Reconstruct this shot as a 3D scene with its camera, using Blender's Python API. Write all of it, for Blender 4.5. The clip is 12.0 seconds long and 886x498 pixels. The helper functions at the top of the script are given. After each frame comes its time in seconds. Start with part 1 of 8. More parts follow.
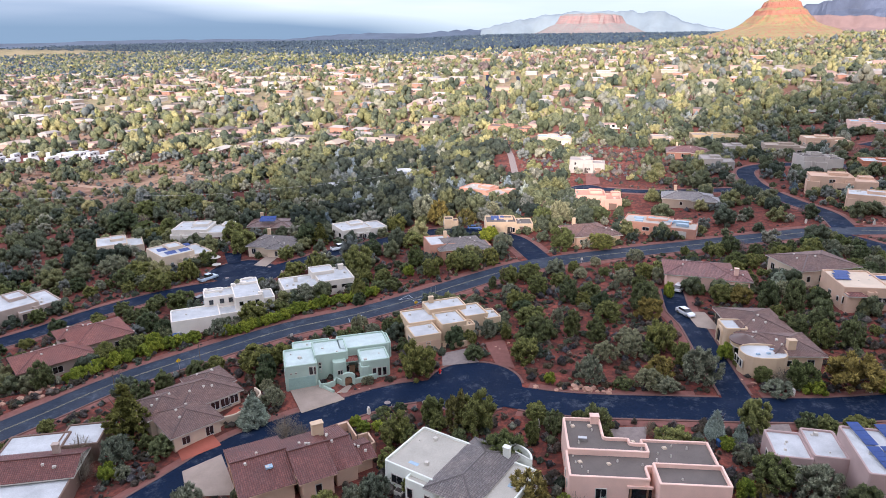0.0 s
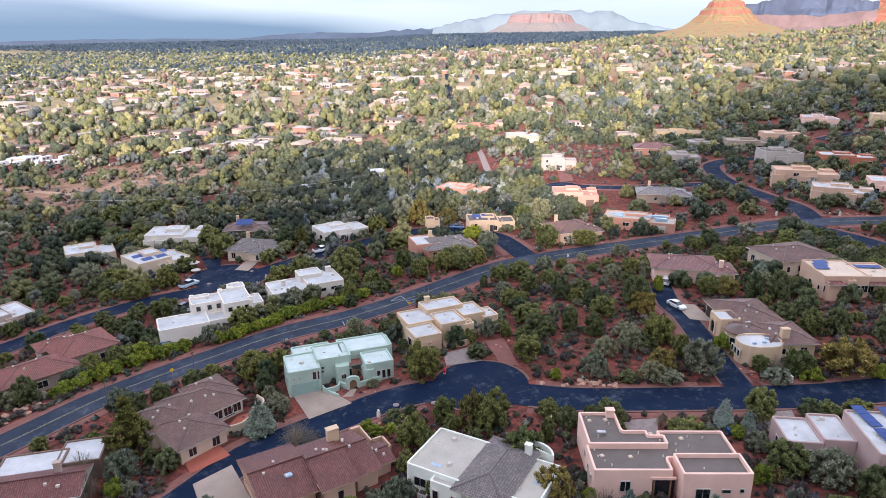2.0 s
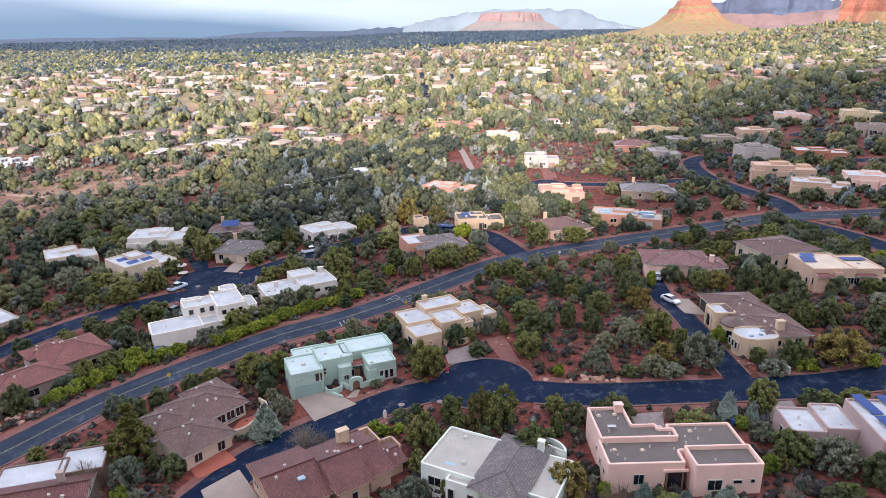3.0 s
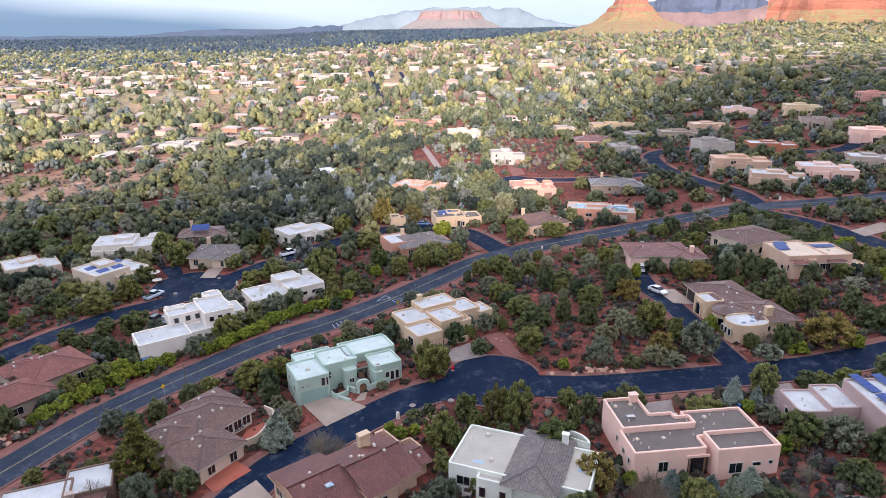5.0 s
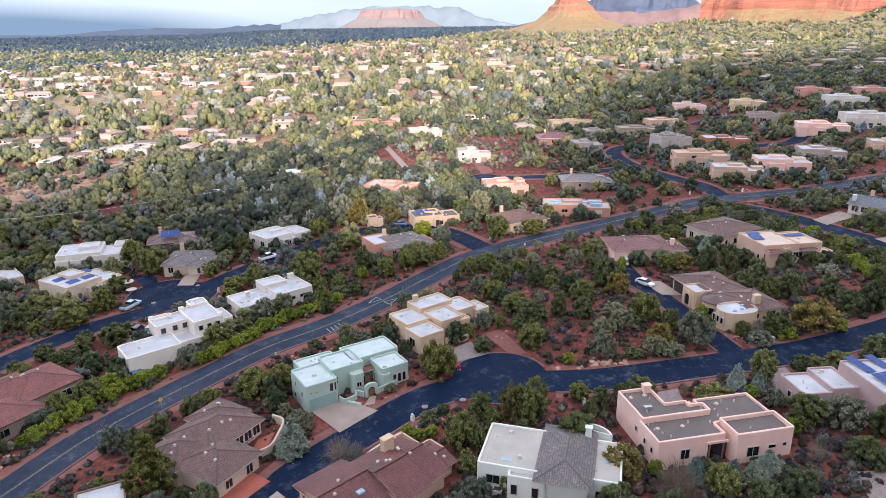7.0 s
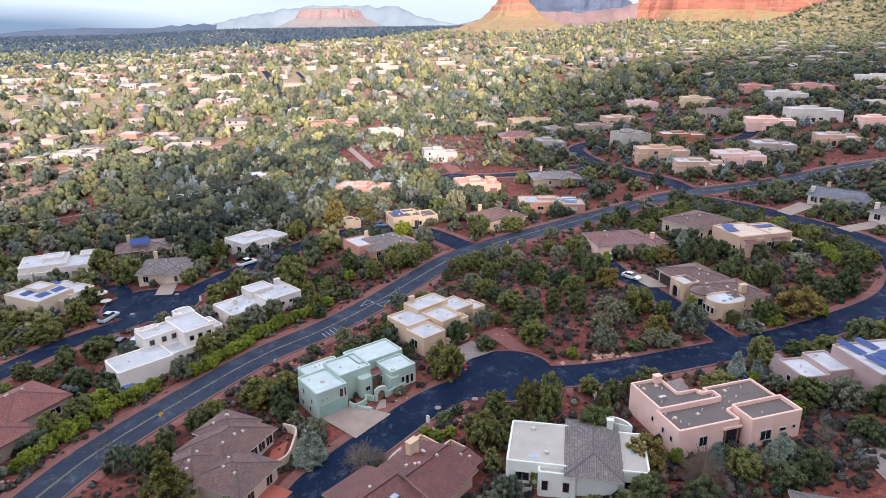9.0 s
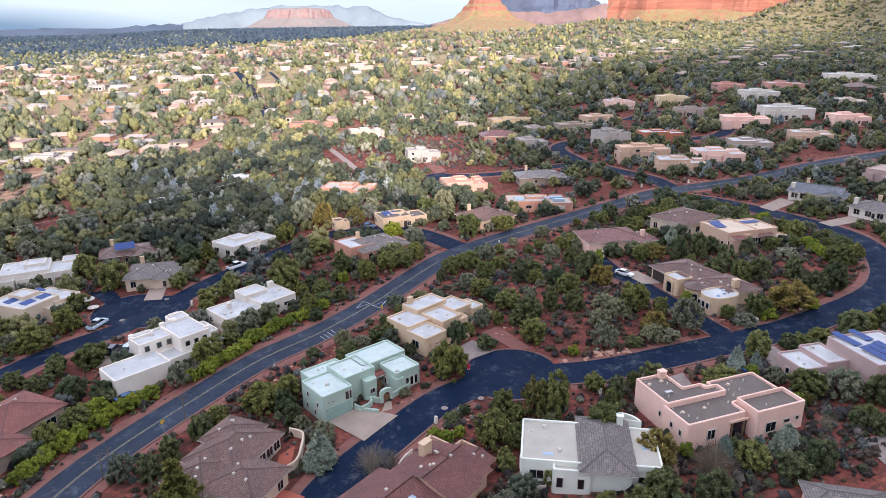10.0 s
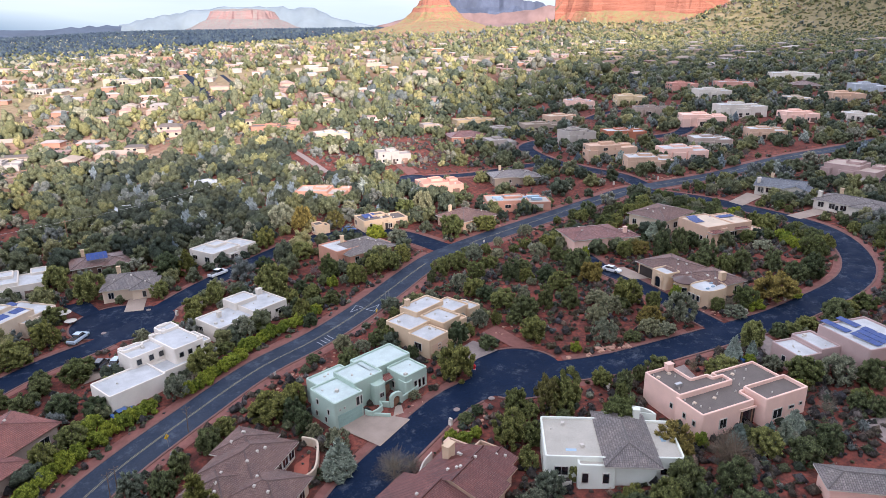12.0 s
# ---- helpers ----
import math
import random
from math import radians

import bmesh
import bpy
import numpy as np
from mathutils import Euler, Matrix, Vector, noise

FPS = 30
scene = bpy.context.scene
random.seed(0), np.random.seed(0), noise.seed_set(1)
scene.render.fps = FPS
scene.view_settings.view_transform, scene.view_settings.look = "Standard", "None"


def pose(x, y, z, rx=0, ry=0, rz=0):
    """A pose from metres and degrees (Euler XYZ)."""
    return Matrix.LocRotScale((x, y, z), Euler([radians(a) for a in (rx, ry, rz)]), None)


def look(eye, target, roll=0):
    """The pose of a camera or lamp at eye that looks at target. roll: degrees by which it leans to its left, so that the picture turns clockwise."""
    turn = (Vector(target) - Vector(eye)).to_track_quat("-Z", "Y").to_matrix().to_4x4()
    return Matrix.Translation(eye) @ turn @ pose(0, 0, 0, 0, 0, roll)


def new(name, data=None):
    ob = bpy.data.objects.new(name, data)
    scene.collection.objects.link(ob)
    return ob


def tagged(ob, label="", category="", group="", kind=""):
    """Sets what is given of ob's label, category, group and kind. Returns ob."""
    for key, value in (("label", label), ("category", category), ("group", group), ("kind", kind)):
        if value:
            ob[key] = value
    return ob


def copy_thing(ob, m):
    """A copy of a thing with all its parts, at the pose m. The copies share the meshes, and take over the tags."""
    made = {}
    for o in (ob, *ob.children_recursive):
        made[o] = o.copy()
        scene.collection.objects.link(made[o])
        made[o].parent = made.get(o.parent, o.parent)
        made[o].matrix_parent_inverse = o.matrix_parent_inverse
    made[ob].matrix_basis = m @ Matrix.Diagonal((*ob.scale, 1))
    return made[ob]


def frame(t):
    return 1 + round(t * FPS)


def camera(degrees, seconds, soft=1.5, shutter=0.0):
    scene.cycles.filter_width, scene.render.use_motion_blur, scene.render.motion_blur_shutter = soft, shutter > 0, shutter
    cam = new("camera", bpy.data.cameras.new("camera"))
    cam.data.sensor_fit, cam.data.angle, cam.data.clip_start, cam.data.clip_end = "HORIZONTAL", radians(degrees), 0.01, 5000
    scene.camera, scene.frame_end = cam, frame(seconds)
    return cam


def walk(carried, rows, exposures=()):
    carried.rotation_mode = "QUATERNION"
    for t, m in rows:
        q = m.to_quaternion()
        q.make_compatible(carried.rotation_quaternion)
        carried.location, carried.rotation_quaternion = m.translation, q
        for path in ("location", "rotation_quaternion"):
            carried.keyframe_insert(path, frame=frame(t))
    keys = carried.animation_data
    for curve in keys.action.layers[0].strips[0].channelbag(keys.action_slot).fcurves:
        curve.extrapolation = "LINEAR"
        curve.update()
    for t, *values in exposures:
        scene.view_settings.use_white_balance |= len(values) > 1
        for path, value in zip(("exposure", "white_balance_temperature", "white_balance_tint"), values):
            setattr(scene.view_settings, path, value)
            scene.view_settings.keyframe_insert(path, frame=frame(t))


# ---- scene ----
import itertools
from collections import defaultdict

from mathutils import geometry

cam = camera(68.6, 12.0, soft=0.8)
METRES, EYE, TILT, LEAN, TURN = 60.0, 60.0, -17.8, 0.4, 0.0
ROWS = [
    (0.0, 0.0, 0.0, 0.0, 0.0, 0.0, 0.0),
    (0.5, -0.0254, 0.0024, 0.0007, -0.69, 0.0, 0.23),
    (1.0, -0.0593, 0.0044, 0.0007, -1.6, -0.01, 0.53),
    (1.5, -0.0998, 0.0077, 0.0017, -2.74, -0.05, 0.96),
    (2.0, -0.1424, 0.0123, 0.0027, -3.93, -0.11, 1.35),
    (2.5, -0.1855, 0.0173, 0.0035, -5.13, -0.21, 1.75),
    (3.0, -0.2287, 0.0233, 0.0049, -6.33, -0.3, 2.16),
    (5.0, -0.3998, 0.0566, 0.0141, -11.19, -0.7, 3.77),
    (5.5, -0.4421, 0.0675, 0.0177, -12.41, -0.81, 4.17),
    (6.0, -0.4843, 0.0791, 0.0215, -13.61, -0.92, 4.57),
    (6.5, -0.5261, 0.0916, 0.0255, -14.84, -1.05, 4.97),
    (7.0, -0.568, 0.1047, 0.0292, -16.05, -1.17, 5.36),
    (9.0, -0.7325, 0.1647, 0.049, -20.94, -1.72, 6.91),
    (9.5, -0.772, 0.1822, 0.0544, -22.15, -1.86, 7.3),
    (10.0, -0.8118, 0.2004, 0.0602, -23.38, -2.03, 7.68),
    (10.5, -0.8505, 0.219, 0.0661, -24.58, -2.18, 8.06),
    (11.0, -0.8887, 0.2387, 0.0722, -25.8, -2.34, 8.45),
    (11.5, -0.9246, 0.2581, 0.0787, -26.96, -2.48, 8.8),
    (12.0, -0.9485, 0.2717, 0.0824, -27.74, -2.55, 9.02),
]
walk(cam, [(t, pose(0, 0, EYE, TILT, LEAN, TURN) @ pose(METRES * x, METRES * y, METRES * z, 90 + pitch, roll, yaw)) for t, x, y, z, yaw, pitch, roll in ROWS],
     [(0.0, 1.2, 5990, 21), (12.0, 1.2, 5990, 21)])

# ---- daylight: a low sun behind the camera, a pale sky with cloud banks ----
SUN_UP, SUN_TURN = 15.0, 194.0
world = bpy.data.worlds.new("sky")
scene.world = world
world.use_nodes = True
wn, wl = world.node_tree.nodes, world.node_tree.links
wn.clear()
w_out = wn.new("ShaderNodeOutputWorld")
w_sky = wn.new("ShaderNodeTexSky")
w_sky.sky_type, w_sky.sun_disc = "NISHITA", False
w_sky.sun_elevation, w_sky.sun_rotation = radians(SUN_UP), radians(SUN_TURN)
w_sky.air_density, w_sky.dust_density = 1.0, 0.6
w_bg = wn.new("ShaderNodeBackground")
w_bg.inputs["Strength"].default_value = 0.15
w_cloud = wn.new("ShaderNodeBackground")
w_cloud.inputs["Strength"].default_value = 0.95
w_geo = wn.new("ShaderNodeTexCoord")
w_map = wn.new("ShaderNodeMapping")
w_map.inputs["Scale"].default_value = (1.1, 1.1, 9.0)
w_map.inputs["Location"].default_value = (0.35, 0.0, 0.1)
w_noise = wn.new("ShaderNodeTexNoise")
w_noise.inputs["Scale"].default_value, w_noise.inputs["Detail"].default_value = 1.6, 6.0
w_ramp = wn.new("ShaderNodeValToRGB")
w_ramp.color_ramp.elements[0].position, w_ramp.color_ramp.elements[1].position = 0.30, 0.50
w_tone = wn.new("ShaderNodeTexNoise")
w_tone.inputs["Scale"].default_value, w_tone.inputs["Detail"].default_value = 2.3, 4.0
w_tint = wn.new("ShaderNodeValToRGB")
w_tint.color_ramp.elements[0].position, w_tint.color_ramp.elements[0].color = 0.40, (0.50, 0.56, 0.64, 1)
w_tint.color_ramp.elements[1].position, w_tint.color_ramp.elements[1].color = 0.60, (0.98, 0.98, 0.99, 1)
w_mix = wn.new("ShaderNodeMixShader")
w_sep = wn.new("ShaderNodeSeparateXYZ")
w_low = wn.new("ShaderNodeValToRGB")
w_low.color_ramp.elements[0].position, w_low.color_ramp.elements[0].color = 0.02, (1, 1, 1, 1)
w_low.color_ramp.elements[1].position, w_low.color_ramp.elements[1].color = 0.22, (0, 0, 0, 1)
w_fog = wn.new("ShaderNodeBackground")
w_fog.inputs["Strength"].default_value = 0.42
w_bank = wn.new("ShaderNodeTexNoise")
w_bank.inputs["Scale"].default_value, w_bank.inputs["Detail"].default_value = 1.3, 3.0
w_stretch = wn.new("ShaderNodeMapping")
w_stretch.inputs["Scale"].default_value = (1.0, 1.0, 7.0)
w_stretch.inputs["Location"].default_value = (0.0, 0.0, 0.0)
w_fogtint = wn.new("ShaderNodeValToRGB")
w_fogtint.color_ramp.elements[0].position, w_fogtint.color_ramp.elements[0].color = 0.40, (0.30, 0.45, 0.58, 1)
w_fogtint.color_ramp.elements[1].position, w_fogtint.color_ramp.elements[1].color = 0.62, (0.83, 0.98, 1.0, 1)
w_lean = wn.new("ShaderNodeVectorMath")  # the bank lies low and thickens to the west
w_lean.operation = "DOT_PRODUCT"
w_lean.inputs[1].default_value = (0.8, 0.0, 6.4)
w_sum = wn.new("ShaderNodeMath")
w_sum.operation = "MULTIPLY_ADD"
w_sum.inputs[1].default_value = 0.45
w_shift = wn.new("ShaderNodeMath")
w_shift.operation = "ADD"
w_shift.inputs[1].default_value = 0.20
w_over = wn.new("ShaderNodeMixShader")
wl.new(w_geo.outputs["Generated"], w_map.inputs["Vector"])
wl.new(w_map.outputs["Vector"], w_noise.inputs["Vector"])
wl.new(w_map.outputs["Vector"], w_tone.inputs["Vector"])
wl.new(w_noise.outputs["Fac"], w_ramp.inputs["Fac"])
wl.new(w_tone.outputs["Fac"], w_tint.inputs["Fac"])
wl.new(w_tint.outputs["Color"], w_cloud.inputs["Color"])
wl.new(w_sky.outputs["Color"], w_bg.inputs["Color"])
wl.new(w_ramp.outputs["Color"], w_mix.inputs["Fac"])
wl.new(w_bg.outputs["Background"], w_mix.inputs[1])
wl.new(w_cloud.outputs["Background"], w_mix.inputs[2])
wl.new(w_geo.outputs["Generated"], w_sep.inputs["Vector"])
wl.new(w_sep.outputs["Z"], w_low.inputs["Fac"])
wl.new(w_geo.outputs["Generated"], w_stretch.inputs["Vector"])
wl.new(w_stretch.outputs["Vector"], w_bank.inputs["Vector"])
wl.new(w_geo.outputs["Generated"], w_lean.inputs[0])
wl.new(w_bank.outputs["Fac"], w_sum.inputs[0])
wl.new(w_lean.outputs["Value"], w_sum.inputs[2])
wl.new(w_sum.outputs["Value"], w_shift.inputs[0])
wl.new(w_shift.outputs["Value"], w_fogtint.inputs["Fac"])
wl.new(w_fogtint.outputs["Color"], w_fog.inputs["Color"])
wl.new(w_low.outputs["Color"], w_over.inputs["Fac"])
wl.new(w_mix.outputs["Shader"], w_over.inputs[1])
wl.new(w_fog.outputs["Background"], w_over.inputs[2])
wl.new(w_over.outputs["Shader"], w_out.inputs["Surface"])

SUN_WAY = Vector((math.sin(radians(SUN_TURN)) * math.cos(radians(SUN_UP)), math.cos(radians(SUN_TURN)) * math.cos(radians(SUN_UP)), math.sin(radians(SUN_UP))))
sun_data = bpy.data.lights.new("sun", "SUN")
sun_data.energy, sun_data.angle, sun_data.color = 4.3, radians(4.0), (1.0, 0.87, 0.72)
sun = new("sun", sun_data)
sun.matrix_world = look(SUN_WAY * 3000, (0, 0, 0))


# ---- materials ----
def nodes_of(name, rough=0.85, metal=0.0, spec=0.3):
    m = bpy.data.materials.new(name)
    m.use_nodes = True
    nt = m.node_tree
    b = nt.nodes["Principled BSDF"]
    b.inputs["Roughness"].default_value, b.inputs["Metallic"].default_value = rough, metal
    b.inputs["Specular IOR Level"].default_value = spec
    return m, nt, b


def noise_node(nt, vec, scale, detail=4.0, rough=0.55):
    n = nt.nodes.new("ShaderNodeTexNoise")
    n.inputs["Scale"].default_value, n.inputs["Detail"].default_value, n.inputs["Roughness"].default_value = scale, detail, rough
    if vec is not None:
        nt.links.new(vec, n.inputs["Vector"])
    return n.outputs["Fac"]


def ramp_node(nt, fac, stops):
    r = nt.nodes.new("ShaderNodeValToRGB")
    while len(r.color_ramp.elements) < len(stops):
        r.color_ramp.elements.new(0.5)
    for e, (p, c) in zip(r.color_ramp.elements, stops):
        e.position, e.color = p, (*c, 1)
    nt.links.new(fac, r.inputs["Fac"])
    return r.outputs["Color"]


def mixed(nt, fac, a, b, mode="MIX"):
    n = nt.nodes.new("ShaderNodeMix")
    n.data_type, n.blend_type = "RGBA", mode
    for sock, v in ((n.inputs["Factor"], fac), (n.inputs[6], a), (n.inputs[7], b)):
        if isinstance(v, bpy.types.NodeSocket):
            nt.links.new(v, sock)
        elif isinstance(v, (int, float)):
            sock.default_value = v
        else:
            sock.default_value = (*v, 1)
    return n.outputs[2]


def bump(nt, b, height, strength, dist):
    n = nt.nodes.new("ShaderNodeBump")
    n.inputs["Strength"].default_value, n.inputs["Distance"].default_value = strength, dist
    nt.links.new(height, n.inputs["Height"])
    nt.links.new(n.outputs["Normal"], b.inputs["Normal"])


def place(nt):
    return nt.nodes.new("ShaderNodeNewGeometry").outputs["Position"]


def plain(name, c, vary=0.12, scale=0.5, rough=0.85, metal=0.0, spec=0.3, relief=0.15, fine=6.0, grit=0.1):
    """Stucco, concrete, paint: a colour with broad stains and fine grain."""
    m, nt, b = nodes_of(name, rough, metal, spec)
    p = place(nt)
    dark, light = [v * (1 - vary) for v in c], [min(1, v * (1 + vary)) for v in c]
    col = ramp_node(nt, noise_node(nt, p, scale), [(0.3, dark), (0.7, light)])
    grain = ramp_node(nt, noise_node(nt, p, fine, 3), [(0.3, (1 - grit,) * 3), (0.7, (1 + 0.6 * grit,) * 3)])
    col = mixed(nt, 1.0, col, grain, "MULTIPLY")
    nt.links.new(col, b.inputs["Base Color"])
    bump(nt, b, noise_node(nt, p, fine, 3), relief, 0.05)
    return m


def leafy(name, dark, light, odd=None, attr=False, inner=False):
    """Foliage: sprays differ one by one, each plant has its own tint; inner: the lobes below, a darkened copy that
    paints the shade between sprays.
    """
    m, nt, b = nodes_of(name, 0.75, 0.0, 0.12)

    def between(k):
        return [p + (q - p) * k for p, q in zip(dark, light)]
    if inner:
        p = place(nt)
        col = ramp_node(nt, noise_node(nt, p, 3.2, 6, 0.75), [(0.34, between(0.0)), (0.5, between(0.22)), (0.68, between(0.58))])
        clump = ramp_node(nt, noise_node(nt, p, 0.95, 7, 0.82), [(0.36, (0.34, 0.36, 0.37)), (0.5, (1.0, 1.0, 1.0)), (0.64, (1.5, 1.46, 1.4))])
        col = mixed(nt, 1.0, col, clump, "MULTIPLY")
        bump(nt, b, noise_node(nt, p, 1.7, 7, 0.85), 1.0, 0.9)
    else:
        g = nt.nodes.new("ShaderNodeNewGeometry")
        col = ramp_node(nt, g.outputs["Random Per Island"], [(0.0, between(0.16)), (0.55, between(0.44)), (0.9, between(0.70)), (1.0, between(0.9))])
    if attr:
        a = nt.nodes.new("ShaderNodeAttribute")
        a.attribute_name = "tint"
        rnd = a.outputs["Fac"]
    else:
        rnd = nt.nodes.new("ShaderNodeObjectInfo").outputs["Random"]
    tone = ramp_node(nt, rnd, [(0.0, (0.50, 0.58, 0.62)), (0.35, (0.88, 0.92, 0.92)), (0.7, (1.16, 1.10, 0.9)), (1.0, odd or (1.5, 1.44, 1.15))] if attr else
                     [(0.0, (0.66, 0.74, 0.78)), (0.4, (1.0, 1.0, 0.98)), (0.75, (1.16, 1.08, 0.9)), (1.0, odd or (1.3, 1.28, 1.3))])
    col = mixed(nt, 1.0, col, tone, "MULTIPLY")
    nt.links.new(col, b.inputs["Base Color"])
    return m


def asphalt(name, c, sheen=0.07):
    m, nt, b = nodes_of(name, 0.8, 0.0, sheen)
    p = place(nt)
    col = ramp_node(nt, noise_node(nt, p, 0.12, 5), [(0.3, [v * 0.8 for v in c]), (0.62, c), (0.8, [v * 1.5 for v in c])])
    col = mixed(nt, 1.0, col, ramp_node(nt, noise_node(nt, p, 3.0, 4), [(0.3, (0.8,) * 3), (0.75, (1.2,) * 3)]), "MULTIPLY")
    nt.links.new(col, b.inputs["Base Color"])
    scuff = ramp_node(nt, noise_node(nt, p, 0.33, 9, 0.8), [(0.53, (0, 0, 0)), (0.70, (0.55,) * 3)])
    col = mixed(nt, scuff, col, (0.14, 0.16, 0.19))
    nt.links.new(col, b.inputs["Base Color"])
    nt.links.new(ramp_node(nt, noise_node(nt, p, 0.2, 5), [(0.35, (0.6,) * 3), (0.7, (0.9,) * 3)]), b.inputs["Roughness"])
    bump(nt, b, noise_node(nt, p, 9.0, 3), 0.15, 0.02)
    return m


def tiled(name, c, odd):
    """Clay or concrete roof tile, damp: courses across the slope, each tile its own shade."""
    m, nt, b = nodes_of(name, 0.4, 0.0, 0.5)
    uv = nt.nodes.new("ShaderNodeUVMap")
    brick = nt.nodes.new("ShaderNodeTexBrick")
    brick.offset = 0.0
    for k, v in (("Scale", 1.0), ("Mortar Size", 0.035), ("Brick Width", 0.3), ("Row Height", 0.36), ("Bias", 0.0)):
        brick.inputs[k].default_value = v
    brick.inputs["Color1"].default_value = (*[v * 0.8 for v in c], 1)
    brick.inputs["Color2"].default_value = (*odd, 1)
    brick.inputs["Mortar"].default_value = (*[v * 0.5 for v in c], 1)
    nt.links.new(uv.outputs["UV"], brick.inputs["Vector"])
    stain = ramp_node(nt, noise_node(nt, place(nt), 0.35, 5), [(0.3, (0.78, 0.78, 0.8)), (0.7, (1.15, 1.1, 1.05))])
    col = mixed(nt, 1.0, brick.outputs["Color"], stain, "MULTIPLY")
    nt.links.new(col, b.inputs["Base Color"])
    bump(nt, b, brick.outputs["Fac"], 0.4, -0.04)
    return m


def soil_material():
    m, nt, b = nodes_of("red_earth", 0.95, 0.0, 0.1)
    p = place(nt)
    red = ramp_node(nt, noise_node(nt, p, 0.09, 6), [(0.28, (0.145, 0.042, 0.033)), (0.5, (0.265, 0.075, 0.054)), (0.72, (0.37, 0.127, 0.092))])
    grain = ramp_node(nt, noise_node(nt, p, 1.3, 5, 0.7), [(0.25, (0.62, 0.64, 0.66)), (0.5, (1, 1, 1)), (0.8, (1.35, 1.3, 1.25))])
    red = mixed(nt, 1.0, red, grain, "MULTIPLY")
    scrub = ramp_node(nt, noise_node(nt, p, 0.7, 7, 0.72), [(0.36, (0, 0, 0)), (0.58, (0.78,) * 3)])
    col = mixed(nt, scrub, red, (0.046, 0.031, 0.027))
    straw = ramp_node(nt, noise_node(nt, p, 0.16, 6, 0.65), [(0.3, (0.17, 0.085, 0.06)), (0.45, (0.27, 0.17, 0.11)), (0.58, (0.38, 0.265, 0.18)), (0.75, (0.19, 0.135, 0.085))])
    a = nt.nodes.new("ShaderNodeAttribute")
    a.attribute_name = "dry"
    col = mixed(nt, a.outputs["Fac"], col, straw)
    w = nt.nodes.new("ShaderNodeAttribute")
    w.attribute_name = "wood"
    # far woodland floor, lightened to paint low sun and haze on the slopes
    green = ramp_node(nt, noise_node(nt, p, 0.02, 8, 0.7), [(0.3, (0.13, 0.125, 0.065)), (0.52, (0.28, 0.245, 0.13)), (0.72, (0.40, 0.315, 0.20))])
    col = mixed(nt, w.outputs["Fac"], col, green)
    # far forest floor: a dark blue that paints haze and cloud shade
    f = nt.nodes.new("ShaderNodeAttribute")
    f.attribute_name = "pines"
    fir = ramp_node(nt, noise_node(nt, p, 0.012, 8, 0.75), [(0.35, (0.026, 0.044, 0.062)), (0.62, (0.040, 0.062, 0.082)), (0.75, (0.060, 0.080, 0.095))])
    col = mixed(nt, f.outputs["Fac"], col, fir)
    nt.links.new(col, b.inputs["Base Color"])
    bump(nt, b, noise_node(nt, p, 1.1, 6, 0.7), 0.6, 0.35)
    return m


def glass(name="window_glass"):
    m, nt, b = nodes_of(name, 0.06, 0.0, 0.8)
    b.inputs["Base Color"].default_value = (0.012, 0.016, 0.022, 1)
    return m


SOIL = soil_material()
ASPHALT = asphalt("fresh_asphalt", (0.0075, 0.017, 0.042))
ASPHALT_OLD = asphalt("worn_asphalt", (0.025, 0.037, 0.061), 0.18)
KERB = plain("red_tinted_kerb", (0.175, 0.095, 0.08), 0.15, 0.6)
GRAVEL = plain("pink_gravel", (0.205, 0.085, 0.068), 0.2, 0.8, relief=0.5, fine=9)
CONCRETE = plain("concrete", (0.33, 0.26, 0.21), 0.12, 0.4)
PAVER = plain("grey_pavers", (0.26, 0.21, 0.19), 0.15, 1.2)
RED_CONC = plain("red_tinted_concrete", (0.35, 0.10, 0.065), 0.12, 0.5)
YELLOW_LINE = plain("yellow_road_paint", (0.27, 0.24, 0.15), 0.25, 2.0)
WHITE_LINE = plain("white_road_paint", (0.62, 0.62, 0.6), 0.2, 2.0)
GLASS = glass()
TRIM = plain("pale_trim", (0.56, 0.52, 0.46), 0.05)
DARK_TRIM = plain("dark_bronze_trim", (0.05, 0.04, 0.035), 0.1)
BARK = plain("grey_bark", (0.16, 0.12, 0.09), 0.3, 4.0)
ROCK = plain("sandstone_rock", (0.42, 0.24, 0.17), 0.3, 1.5, relief=0.6)
WHITE_ROOF = plain("white_roof_coating", (0.49, 0.50, 0.50), 0.16, 0.35, relief=0.08)
CREAM_ROOF = plain("cream_roof_coating", (0.43, 0.40, 0.34), 0.10, 0.3, relief=0.1)
TAUPE_ROOF = plain("taupe_gravel_roof", (0.145, 0.122, 0.108), 0.12, 0.4, relief=0.4, fine=8)
SEA_ROOF = plain("pale_seafoam_roof_coating", (0.50, 0.585, 0.555), 0.12, 0.4, relief=0.08)
SOLAR = plain("solar_cells", (0.010, 0.045, 0.20), 0.2, 1.0, rough=0.4, spec=0.3, relief=0.0)
SKYLIGHT = plain("skylight_dome", (0.30, 0.42, 0.52), 0.1, 1.0, rough=0.2, spec=0.7, relief=0.0)
METAL = plain("galvanised_metal", (0.5, 0.5, 0.5), 0.1, 1.0, rough=0.4, metal=0.8)
